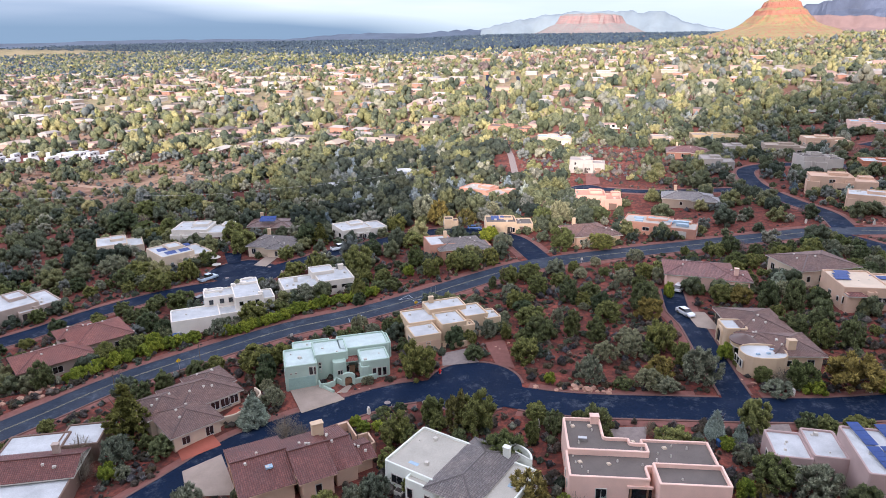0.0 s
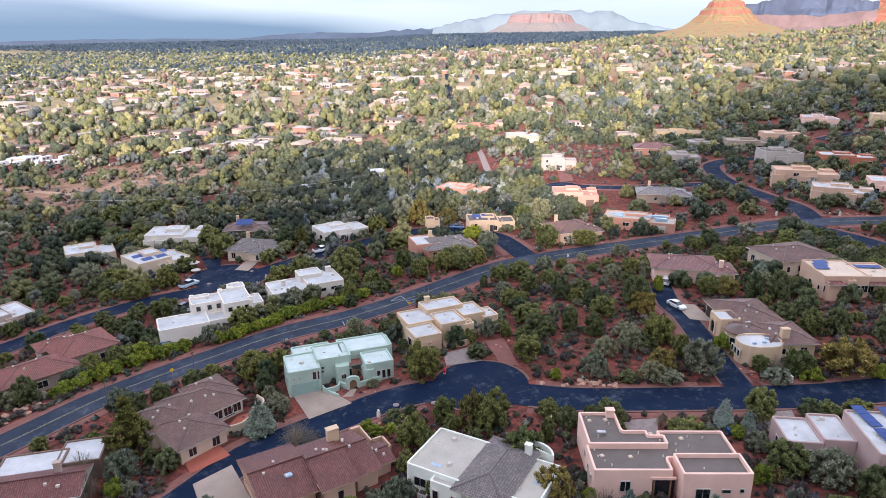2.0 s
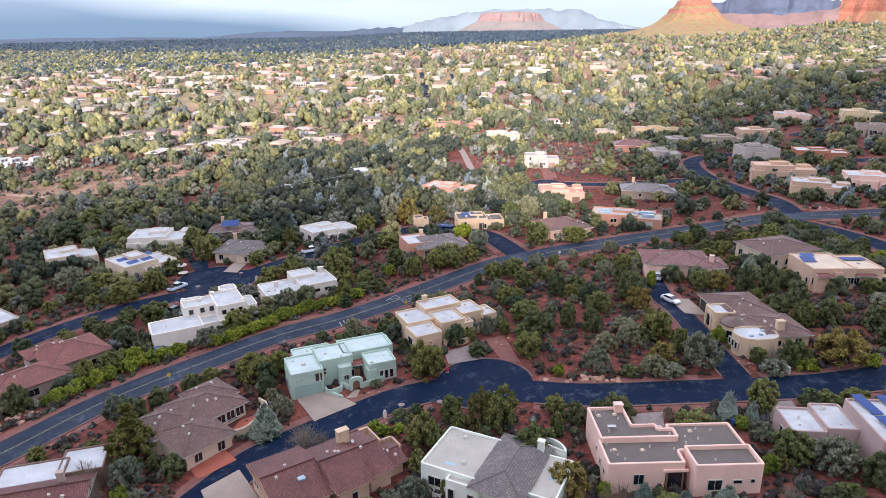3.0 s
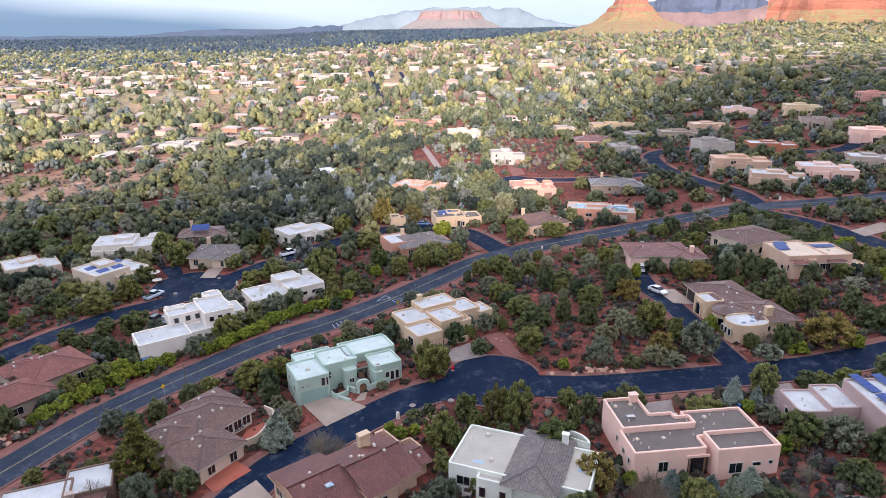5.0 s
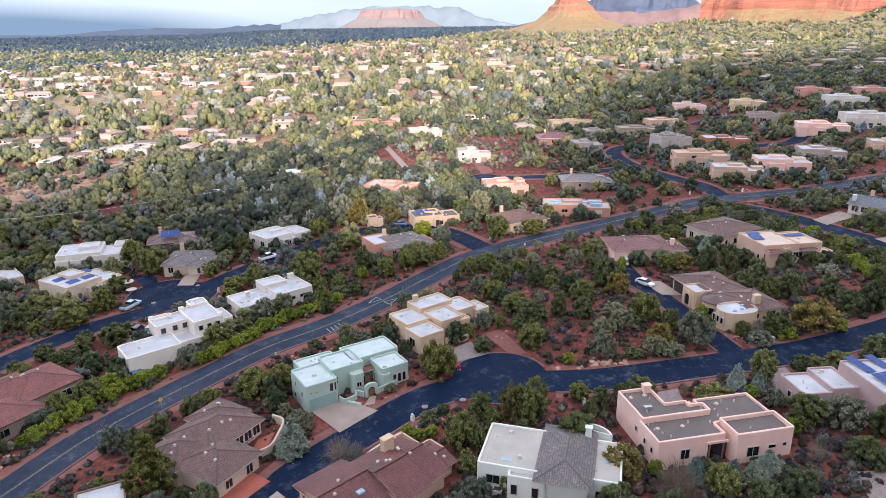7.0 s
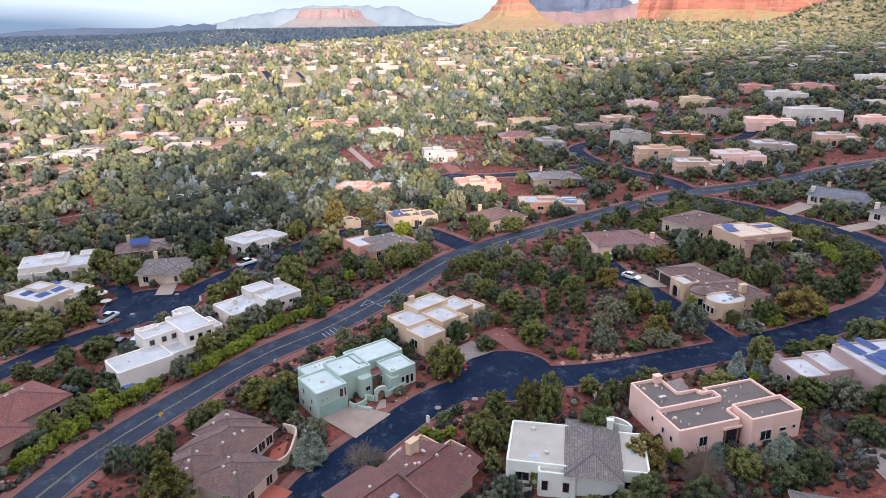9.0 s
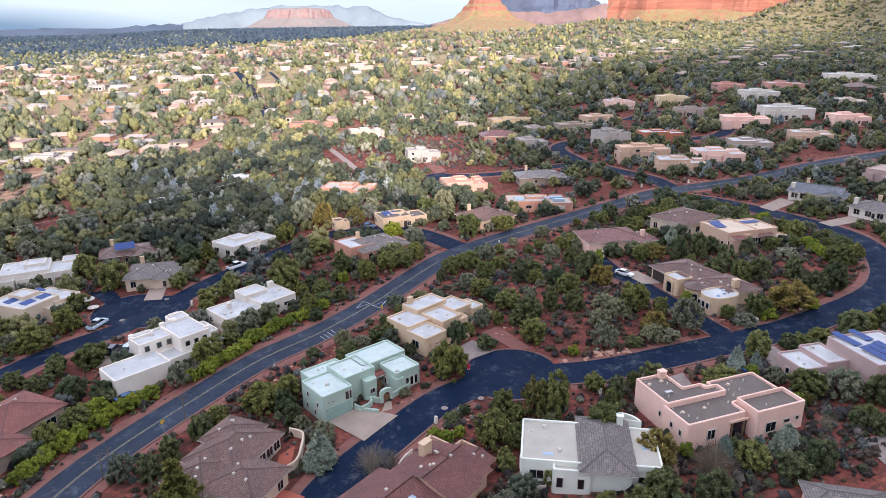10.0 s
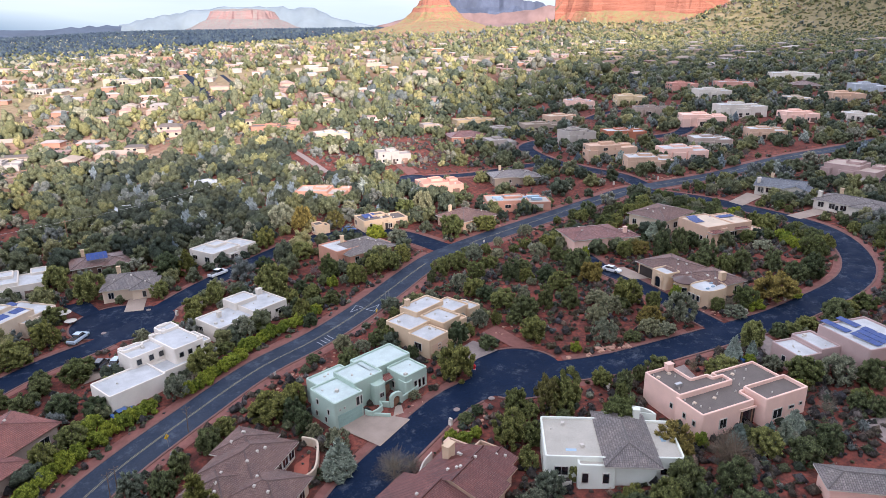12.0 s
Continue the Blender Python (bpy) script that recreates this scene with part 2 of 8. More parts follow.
STUCCO = {k: plain("stucco_" + k, c, 0.07, 0.35, relief=0.08, fine=12, grit=0.05) for k, c in {
    "mint": (0.73, 0.75, 0.67), "seafoam": (0.41, 0.52, 0.44), "cream": (0.62, 0.46, 0.31), "white": (0.80, 0.735, 0.65), "ivory": (0.68, 0.62, 0.54), "pink": (0.84, 0.565, 0.465),
    "salmon": (0.70, 0.38, 0.29), "rose": (0.58, 0.31, 0.25), "tan": (0.60, 0.41, 0.295), "sand": (0.62, 0.50, 0.38), "taupe": (0.43, 0.34, 0.285), "mauve": (0.43, 0.31, 0.285),
    "adobe": (0.52, 0.27, 0.19), "terracotta": (0.44, 0.17, 0.10), "grey": (0.50, 0.45, 0.40), "brown": (0.20, 0.13, 0.10), "bluegrey": (0.42, 0.45, 0.49), "yellow": (0.66, 0.52, 0.33), "straw": (0.42, 0.32, 0.19), "dun": (0.36, 0.29, 0.23), "clay": (0.34, 0.17, 0.12), "ash": (0.32, 0.29, 0.265), "dusk": (0.33, 0.225, 0.19), "chalk": (0.44, 0.40, 0.35)}.items()}
TILE = {"brown": tiled("brown_roof_tile", (0.19, 0.105, 0.085), (0.25, 0.155, 0.13)), "red": tiled("red_roof_tile", (0.175, 0.056, 0.046), (0.235, 0.09, 0.074)),
        "clay": tiled("clay_roof_tile", (0.27, 0.088, 0.068), (0.32, 0.125, 0.098)), "grey": tiled("grey_roof_tile", (0.20, 0.175, 0.165), (0.27, 0.24, 0.225)),
        "slate": tiled("slate_blue_roof", (0.16, 0.18, 0.21), (0.2, 0.22, 0.25)), "rose": tiled("rose_brown_tile", (0.28, 0.13, 0.115), (0.33, 0.17, 0.15))}


# ---- mesh helpers ----
def sp(v, w):
    return w * np.log1p(np.exp(np.minimum(v / w, 50)))


def segment_distance(x, y, a, b):
    ax, ay, bx, by = *a, *b
    t = np.clip(((x - ax) * (bx - ax) + (y - ay) * (by - ay)) / ((bx - ax) ** 2 + (by - ay) ** 2), 0, 1)
    return np.hypot(x - ax - t * (bx - ax), y - ay - t * (by - ay))


def height(x, y):
    """The lie of the land."""
    x, y = np.asarray(x, float), np.asarray(y, float)
    across = np.where(x > 0, 8.0 * np.tanh(x / 200), 10.5 * np.tanh(x / 150))
    ahead = 0.012 * (y - 104)
    ahead = np.where(y > 104, 35 * (1 - np.exp(-np.maximum(ahead, 0) / 35)), ahead)
    rise = 60 * (1 - np.exp(-0.033 * sp(x + y - 542, 69) / 60))
    butte = 15 * np.exp(-((np.hypot(x - 635, y - 1304) / 210) ** 2))
    bench = 24 * np.exp(-((segment_distance(x, y, (860, 1130), (1120, 860)) / 170) ** 2))
    knoll = 10 * np.tanh(0.0052 * sp(x - 195, 25)) * np.clip((y - 190) / 80, 0, 1) * np.exp(-np.maximum(y - 370, 0) / 120)
    shoulder = 62 * np.exp(-((segment_distance(x, y, (1110, 885), (1500, 480)) / 150) ** 2))
    return 1.2 + across + ahead + rise + knoll + np.maximum(np.maximum(butte, bench), shoulder)


def ground_z(x, y):
    return float(height(x, y))


def mesh_ob(name, verts, faces, material, parent=None, label="", smooth=False, uvs=None):
    me = bpy.data.meshes.new(name)
    me.from_pydata([tuple(v) for v in verts], [], faces)
    if uvs is not None:
        layer = me.uv_layers.new(name="UVMap")
        layer.data.foreach_set("uv", np.asarray(uvs, np.float32).ravel())
    for mm in material if isinstance(material, (list, tuple)) else [material]:
        me.materials.append(mm)
    if smooth:
        me.polygons.foreach_set("use_smooth", [True] * len(me.polygons))
    ob = new(name, me)
    if parent is not None:
        ob.parent = parent
    if label:
        tagged(ob, label)
    return ob


def part(name, bm, material, parent, label=""):
    me = bpy.data.meshes.new(name)
    bm.to_mesh(me)
    bm.free()
    me.materials.append(material)
    ob = new(name, me)
    ob.parent = parent
    if label:
        tagged(ob, label)
    return ob


def thing(name, label, category, m=None, group="", kind=""):
    ob = new(name)
    ob.empty_display_size = 0.5
    if m is not None:
        ob.matrix_world = m
    return tagged(ob, label, category, group, kind)


def box_data(cx, cy, z0, z1, w, d, taper=0.0, yaw=0.0):
    c, s = math.cos(radians(yaw)), math.sin(radians(yaw))
    v = []
    for z, k in ((z0, 0.0), (z1, taper)):
        for sx, sy in ((-1, -1), (1, -1), (1, 1), (-1, 1)):
            lx, ly = sx * (w / 2 - k), sy * (d / 2 - k)
            v.append((cx + c * lx - s * ly, cy + s * lx + c * ly, z))
    return v, [(3, 2, 1, 0), (4, 5, 6, 7), (0, 1, 5, 4), (1, 2, 6, 5), (2, 3, 7, 6), (3, 0, 4, 7)]


def joined(pieces):
    vs, fs = [], []
    for v, f in pieces:
        n = len(vs)
        vs += list(v)
        fs += [tuple(i + n for i in q) for q in f]
    return vs, fs


def box(name, cx, cy, z0, z1, w, d, material, parent, label="", taper=0.0, yaw=0.0):
    return mesh_ob(name, *box_data(cx, cy, z0, z1, w, d, taper, yaw), material, parent, label)


def ring(w, d, r, z, n=3):
    """A rounded rectangle of points at height z."""
    pts = []
    for k, (sx, sy) in enumerate(((1, -1), (1, 1), (-1, 1), (-1, -1))):
        for i in range(n + 1):
            a = radians(-90 + 90 * k + 90 * i / n)
            pts.append((sx * (w / 2 - r) + r * math.cos(a), sy * (d / 2 - r) + r * math.sin(a), z))
    return pts


def skin(rings, closed_top=False):
    vs, fs, n = [], [], len(rings[0])
    for k, rr in enumerate(rings):
        vs += rr
        if k:
            a, b = (k - 1) * n, k * n
            fs += [(a + i, a + (i + 1) % n, b + (i + 1) % n, b + i) for i in range(n)]
    if closed_top:
        fs.append(tuple(range((len(rings) - 1) * n, len(rings) * n)))
    return vs, fs


def lathe(profile, n=14):
    rings = [[(r * math.cos(a), r * math.sin(a), z) for a in np.linspace(0, 2 * math.pi, n, endpoint=False)] for r, z in profile]
    return skin(rings, True)


# ---- roads ----
def smooth_line(pts, step=3.0):
    """A Catmull-Rom line through the points, at even steps."""
    p = [Vector((*q, 0)) for q in pts]
    p = [2 * p[0] - p[1]] + p + [2 * p[-1] - p[-2]]
    out = []
    for i in range(1, len(p) - 2):
        a, b, c, d = p[i - 1:i + 3]
        n = max(2, int((c - b).length / step))
        for k in range(n):
            t = k / n
            out.append(0.5 * (2 * b + (c - a) * t + (2 * a - 5 * b + 4 * c - d) * t * t + (3 * b - a - 3 * c + d) * t ** 3))
    out.append(p[-2])
    return [(v.x, v.y) for v in out]


ROADS = {}
ROADS["main"] = (3.7, [(-150, 20), (-110, 62), (-77, 97), (-63.3, 112.5), (-46, 125), (-34, 132.3), (-21, 137), (-5, 145.6), (19, 161.5), (37, 167.3), (63, 172.5), (93, 178.5), (111, 181.6), (150, 179), (198, 183), (243, 182), (300, 186), (380, 200)])
ROADS["close"] = (3.5, [(-120, -30), (-86, 20), (-62, 52), (-40.3, 79.2), (-32.9, 88.6), (-21.7, 95.2), (-8.4, 101.3), (4, 101), (20, 95.6), (38, 93.0), (55.3, 91.1), (67, 90.8), (89.1, 92.7), (102.8, 98.1), (114, 107.5), (121, 118), (123, 128), (122.2, 141.4), (119.3, 160), (112, 178)])
ROADS["lane"] = (3.3, [(26, 168), (20.3, 187), (9, 196), (-5.6, 197.5), (-20.8, 190.8), (-35.7, 182.2), (-49, 172.2), (-60, 163.5), (-74, 158), (-88, 147), (-100, 134), (-130, 112)])
ROADS["crescent"] = (3.3, [(117, 181), (121.2, 198.2), (118.5, 215.1), (117.2, 232), (118.8, 247.9), (126.0, 267.1), (141.8, 274.3), (162, 270), (180, 252), (204, 246), (232, 262)])
ROADS["spur"] = (2.8, [(118, 233), (104.3, 234.7), (75.9, 237.0), (55.6, 246.4)])
ROADS["rise"] = (2.8, [(198, 306), (209, 311), (221, 314), (240, 309), (258, 302), (270, 293), (274, 280), (286, 270)])
ROADS["driveway"] = (2.4, [(48.3, 92.5), (49.3, 104), (51.3, 123.6), (50.8, 130), (53.5, 143)])
LINES = {k: (hw, smooth_line(p)) for k, (hw, p) in ROADS.items()}
BULBS = [(5.0, 102.6, 8.6), (-53.5, 169.5, 8.6), (-58.5, 174.0, 8.4), (55, 246, 6.0)]
NETS = {k: np.array(p) for k, (hw, p) in LINES.items()}


def road_gap(x, y, skip=""):
    """How far a place is outside the nearest asphalt (negative: on it)."""
    best = 1e9
    for k, (hw, _) in LINES.items():
        if k != skip:
            best = min(best, float(np.min(np.hypot(NETS[k][:, 0] - x, NETS[k][:, 1] - y))) - hw)
    for bx, by, br in BULBS:
        if skip != "bulb":
            best = min(best, math.hypot(x - bx, y - by) - br)
    return best


def edge_lines(pts, off):
    a = np.array(pts)
    t = np.gradient(a, axis=0)
    t /= np.linalg.norm(t, axis=1)[:, None]
    return a + np.stack([-t[:, 1], t[:, 0]], 1) * off


def strip(pts, offs, zs):
    """A ribbon along pts with cross-section offsets and heights over the ground."""
    rows = [edge_lines(pts, o) for o in offs]
    vs, fs, n = [], [], len(offs)
    for i in range(len(pts)):
        for j in range(n):
            x, y = rows[j][i]
            vs.append((x, y, ground_z(x, y) + zs[j]))
        if i:
            fs += [((i - 1) * n + j + 1, (i - 1) * n + j, i * n + j, i * n + j + 1) for j in range(n - 1)]
    return vs, fs


def kept_runs(pts, test):
    runs, cur = [], []
    for q in pts:
        if test(q):
            cur.append(q)
        else:
            if len(cur) > 2:
                runs.append(cur)
            cur = []
    if len(cur) > 2:
        runs.append(cur)
    return runs


# ---- the ground: one sheet to the horizon ----
def axis(near, step, far, grow):
    v, s = list(np.arange(near[0], near[1] + 0.1, step)), step
    while v[-1] < far[1]:
        s *= grow
        v.append(v[-1] + s)
    s = step
    while v[0] > far[0]:
        s *= grow
        v.insert(0, v[0] - s)
    return np.array(v)


def dry_field(x, y):
    d = np.minimum(segment_distance(x, y, (-330, 270), (-120, 345)), np.minimum(segment_distance(x, y, (-150, 290), (-75, 375)), segment_distance(x, y, (-80, 378), (30, 375))))
    town = 0.8 * np.clip((y - 385) / 40, 0, 1) * np.clip((1150 - y) / 200, 0, 1) * np.clip((0.28 * y - x) / 120, 0, 1)
    return np.maximum(np.clip(1.2 - d / 42, 0, 1) * 0.85, town)


def build_ground():
    xs, ys = axis((-220, 300), 5.0, (-3600, 3600), 1.07), axis((40, 420), 5.0, (-900, 4700), 1.07)
    gx, gy = np.meshgrid(xs, ys)
    gz = height(gx, gy)
    n, k = gx.shape[1], gx.shape[0]
    vs = np.stack([gx, gy, gz], -1).reshape(-1, 3)
    idx = np.arange(n * k).reshape(k, n)
    fs = np.stack([idx[:-1, :-1], idx[:-1, 1:], idx[1:, 1:], idx[1:, :-1]], -1).reshape(-1, 4)
    ob = mesh_ob("ground", vs.tolist(), fs.tolist(), SOIL, smooth=True)
    dry = ob.data.attributes.new("dry", "FLOAT", "POINT")
    dry.data.foreach_set("value", dry_field(gx, gy).ravel().astype(np.float32))
    wood = ob.data.attributes.new("wood", "FLOAT", "POINT")
    wood.data.foreach_set("value", np.clip((np.hypot(gx, gy) - 520) / 350, 0, 0.85).ravel().astype(np.float32))
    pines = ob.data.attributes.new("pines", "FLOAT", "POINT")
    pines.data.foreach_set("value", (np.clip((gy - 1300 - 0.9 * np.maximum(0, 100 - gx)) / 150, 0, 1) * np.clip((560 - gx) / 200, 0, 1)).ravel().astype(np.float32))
    return tagged(ob, "red desert soil with dry grass and scrub", "ground", kind="structure")


build_ground()

# ---- buttes, mesas and ridges ----
STRATA = bpy.data.materials.new("red_sandstone_strata")


def strata_material(m, c1, c2, c3, green):
    m.use_nodes = True
    nt = m.node_tree
    b = nt.nodes["Principled BSDF"]
    b.inputs["Roughness"].default_value = 0.95
    p = place(nt)
    mp = nt.nodes.new("ShaderNodeMapping")
    mp.inputs["Scale"].default_value = (0.012, 0.012, 0.16)
    nt.links.new(p, mp.inputs["Vector"])
    col = ramp_node(nt, noise_node(nt, mp.outputs["Vector"], 1.0, 6, 0.65), [(0.3, c1), (0.5, c2), (0.7, c3)])
    g = nt.nodes.new("ShaderNodeNewGeometry")
    sep = nt.nodes.new("ShaderNodeSeparateXYZ")
    nt.links.new(g.outputs["True Normal"], sep.inputs["Vector"])
    flat = ramp_node(nt, sep.outputs["Z"], [(0.42, (0, 0, 0)), (0.74, (1, 1, 1))])
    speck = ramp_node(nt, noise_node(nt, p, 0.10, 8, 0.85), [(0.40, (0, 0, 0)), (0.56, (1, 1, 1))])
    col = mixed(nt, mixed(nt, 1.0, flat, speck, "MULTIPLY"), col, green)
    nt.links.new(col, b.inputs["Base Color"])
    bump(nt, b, noise_node(nt, mp.outputs["Vector"], 3.0, 8, 0.7), 0.8, 6.0)
    return m


strata_material(STRATA, (0.25, 0.085, 0.055), (0.32, 0.125, 0.08), (0.38, 0.175, 0.12), (0.235, 0.22, 0.09))
# far landforms: haze is mixed into their base colours
STRATA_FAR = strata_material(bpy.data.materials.new("haze_tinted_red_rock"), (0.215, 0.125, 0.115), (0.25, 0.155, 0.145), (0.28, 0.20, 0.19), (0.20, 0.21, 0.19))
HAZE = plain("haze_tinted_slope", (0.18, 0.225, 0.25), 0.06, 0.002, relief=0.0, fine=0.01)
HAZE_DARK = plain("haze_blue_forest", (0.06, 0.085, 0.125), 0.2, 0.004, relief=0.0, fine=0.02)


def landform(name, label, path, profile, material, seed, rough=6.0, along=40, kind="structure", soft=False):
    """A rock or hill that follows path; profile: (side, height) from one foot over the top to the other, scaled by each path row's (x, y, base, width, height)."""
    rng = random.Random(seed)
    p = np.array(path, float)
    t = np.linspace(0, len(p) - 1, along)
    rows = np.stack([np.interp(t, range(len(p)), p[:, i]) for i in range(5)], 1)
    d = np.gradient(rows[:, :2], axis=0)
    d /= np.linalg.norm(d, axis=1)[:, None]
    side = np.stack([d[:, 1], -d[:, 0]], 1)
    vs, fs, n = [], [], len(profile)
    for i, (x, y, base, w, h) in enumerate(rows):
        for j, (s, z) in enumerate(profile):
            k = 1 + 0.5 * noise.noise((x * 0.013 + seed, y * 0.013, s * 1.3))
            ox, oy = side[i] * s * w * (k if 0 < j < n - 1 else 1)
            jit = rough * noise.fractal((x * 0.03 + s * 3, y * 0.03, seed + z), 1.0, 2.0, 4)
            vs.append((x + ox + jit, y + oy + jit, base + h * z * (1 + 0.12 * noise.noise((x * 0.02, y * 0.02, seed))) + (jit * 0.5 if z > 0.05 else -4)))
        if i:
            fs += [((i - 1) * n + j, (i - 1) * n + j + 1, i * n + j + 1, i * n + j) for j in range(n - 1)]
    fs.append(tuple(range(n - 1, -1, -1)))
    fs.append(tuple((along - 1) * n + j for j in range(n)))
    return tagged(mesh_ob(name, vs, fs, material, smooth=soft), label, "rock", kind=kind)


def butte(name, label, cx, cy, base, top, radius, steps, material, seed, around=64):
    """A round butte: stacked ledges, steeper cliffs above a talus skirt. steps: (share of radius, share of height)."""
    vs, fs = [], []
    for j, (r, z) in enumerate(steps):
        for i in range(around):
            a = 2 * math.pi * i / around
            k = 1 + 0.16 * noise.fractal((math.cos(a) * 1.6 + seed, math.sin(a) * 1.6, r * 0.8), 1.0, 2.0, 4) + 0.05 * noise.noise((math.cos(a) * 9, math.sin(a) * 9, z * 4 + seed))
            x, y = cx + r * radius * k * math.cos(a), cy + r * radius * k * math.sin(a)
            vs.append((x, y, base + (top - base) * z * (1 + 0.05 * noise.noise((a * 2, z * 3, seed)))))
        if j:
            fs += [((j - 1) * around + i, (j - 1) * around + (i + 1) % around, j * around + (i + 1) % around, j * around + i) for i in range(around)]
    fs.append(tuple((len(steps) - 1) * around + i for i in range(around)))
    return tagged(mesh_ob(name, vs, fs, material), label, "rock", kind="structure")


butte("sandstone_butte", "red sandstone butte with ledges above a scrubby slope", 640, 1306, 70, 152, 70,
      [(3.4, -0.34), (2.5, -0.2), (1.8, -0.04), (1.3, 0.07), (1.02, 0.15), (0.85, 0.23), (0.76, 0.31), (0.66, 0.38), (0.60, 0.48), (0.50, 0.54), (0.44, 0.66), (0.34, 0.71), (0.29, 0.84), (0.2, 0.88), (0.15, 0.98), (0.05, 1.03)], STRATA, 3, 96)
landform("sandstone_cliff", "long red sandstone cliff in low sun", [(850, 1165, 62, 70, 78), (872, 1148, 62, 75, 127), (930, 1080, 62, 90, 136), (995, 1005, 60, 90, 133), (1030, 962, 58, 80, 118), (1052, 936, 56, 62, 92), (1074, 910, 54, 45, 55)],
         [(1.2, -0.1), (0.8, 0.1), (0.6, 0.25), (0.52, 0.5), (0.42, 0.55), (0.38, 0.85), (0.2, 0.95), (-0.5, 1.0), (-1.4, 0.2)], STRATA, 5, 7.0, 60)
butte("distant_mesa", "red mesa with a flat top far across the valley, haze in its colour", 880, 4100, 60, 205, 370,
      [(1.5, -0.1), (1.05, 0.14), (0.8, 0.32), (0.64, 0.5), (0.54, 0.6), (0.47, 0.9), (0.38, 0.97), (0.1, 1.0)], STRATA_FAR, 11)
landform("distant_plateau", "plateau on the horizon, haze in its pale blue colour", [(250, 4640, 40, 120, 90), (520, 4620, 40, 150, 150), (800, 4590, 40, 150, 190), (1150, 4520, 40, 150, 196), (1420, 4440, 40, 150, 190), (1560, 4390, 40, 120, 120), (1800, 4300, 40, 120, 70)],
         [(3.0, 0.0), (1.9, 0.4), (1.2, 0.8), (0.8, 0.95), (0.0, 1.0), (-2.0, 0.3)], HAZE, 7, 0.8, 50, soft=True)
landform("distant_red_plateau", "red plateau behind the buttes, haze in its colour", [(1750, 4200, 40, 120, 60), (2000, 4130, 40, 150, 130), (2200, 4040, 40, 150, 150), (2500, 3860, 40, 150, 130), (2900, 3560, 40, 150, 190), (3300, 3200, 40, 150, 210)],
         [(3.0, 0.0), (1.2, 0.45), (0.9, 0.55), (0.7, 0.95), (0.0, 1.0), (-2.0, 0.3)], plain("haze_tinted_red_slope", (0.20, 0.135, 0.125), 0.2, 0.01, relief=0.2, fine=0.03), 8, 3, 50, soft=True)
# this mountain's cloud shade is painted into its dark blue base colour
landform("distant_mountain", "mountain behind the buttes, cloud shade painted dark blue", [(2080, 4420, 30, 110, 120), (2220, 4360, 30, 130, 200), (2460, 4230, 30, 150, 262), (2760, 4060, 30, 150, 262), (3050, 3900, 30, 120, 170)],
         [(2.6, 0.0), (1.6, 0.35), (1.2, 0.6), (0.9, 0.72), (0.7, 0.97), (0.0, 1.0), (-2.0, 0.3)], plain("shade_painted_rock", (0.068, 0.085, 0.125), 0.3, 0.006, relief=0.4, fine=0.03), 21, 9, 50)
landform("distant_hills", "low wooded hills below the cloud bank, haze in their blue", [(-3000, 3500, 20, 200, 30), (-2300, 3900, 20, 200, 40), (-1700, 4200, 20, 200, 60), (-1000, 4400, 20, 200, 55), (-600, 4480, 20, 200, 90), (-200, 4520, 20, 200, 85), (200, 4560, 20, 200, 110), (500, 4560, 20, 200, 70)],
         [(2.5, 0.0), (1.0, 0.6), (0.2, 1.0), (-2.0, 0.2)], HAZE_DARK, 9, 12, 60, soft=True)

# ---- unseen ridge added behind, its crest shaped to shade the near houses ----
RIDGE = plain("shade_ridge_slope", (0.16, 0.13, 0.08), 0.3, 0.03, relief=0.5, fine=0.5)


def shade_edge(x):
    """Where, ahead, the added ridge's shade is set to end."""
    return float(np.interp(x, [-700, -260, -120, -88, -66, -40, 0, 22, 34, 52, 66, 80, 96, 133, 165, 200, 240, 295, 358, 438, 520, 601, 709, 831, 990, 1060, 1200, 1500], [340, 322, 302, 300, 304, 304, 268, 232, 212, 196, 200, 235, 290, 355, 395, 432, 470, 520, 556, 590, 620, 638, 655, 673, 777, 812, 920, 1300]))


def build_shade_ridge():
    vs, fs, n = [], [], 7
    xs = np.linspace(-1150, 1500, 320)
    tan_up = math.tan(radians(SUN_UP))
    dx, dy = -SUN_WAY.x, -SUN_WAY.y
    ln = math.hypot(dx, dy)
    for i, x in enumerate(xs):
        y0 = -340.0
        sx, e = x, 400.0
        for _ in range(6):
            sx = x + dx / dy * (e - y0)
            e = shade_edge(sx)
        e += 14 * noise.fractal((sx * 0.02, 3.1, 0), 1.0, 2.0, 4)
        top = ground_z(sx, e) + (e - y0) / dy * ln * tan_up
        for k, (oy, z) in enumerate(((330, 0), (180, 0.35), (60, 0.8), (0, 1.0), (-90, 0.9), (-250, 0.4), (-420, 0))):
            zz = ground_z(x, y0 + oy) - 3 if z == 0 else top * z
            vs.append((x, y0 + oy, zz + (0 if z in (0, 1.0) else 8 * noise.noise((x * 0.02, oy * 0.02, 1)))))
        if i:
            fs += [((i - 1) * n + j, i * n + j, i * n + j + 1, (i - 1) * n + j + 1) for j in range(n - 1)]
    return tagged(mesh_ob("ridge", vs, fs, RIDGE), "unseen ridge added behind to shade the near houses", "hill", kind="structure")


build_shade_ridge()


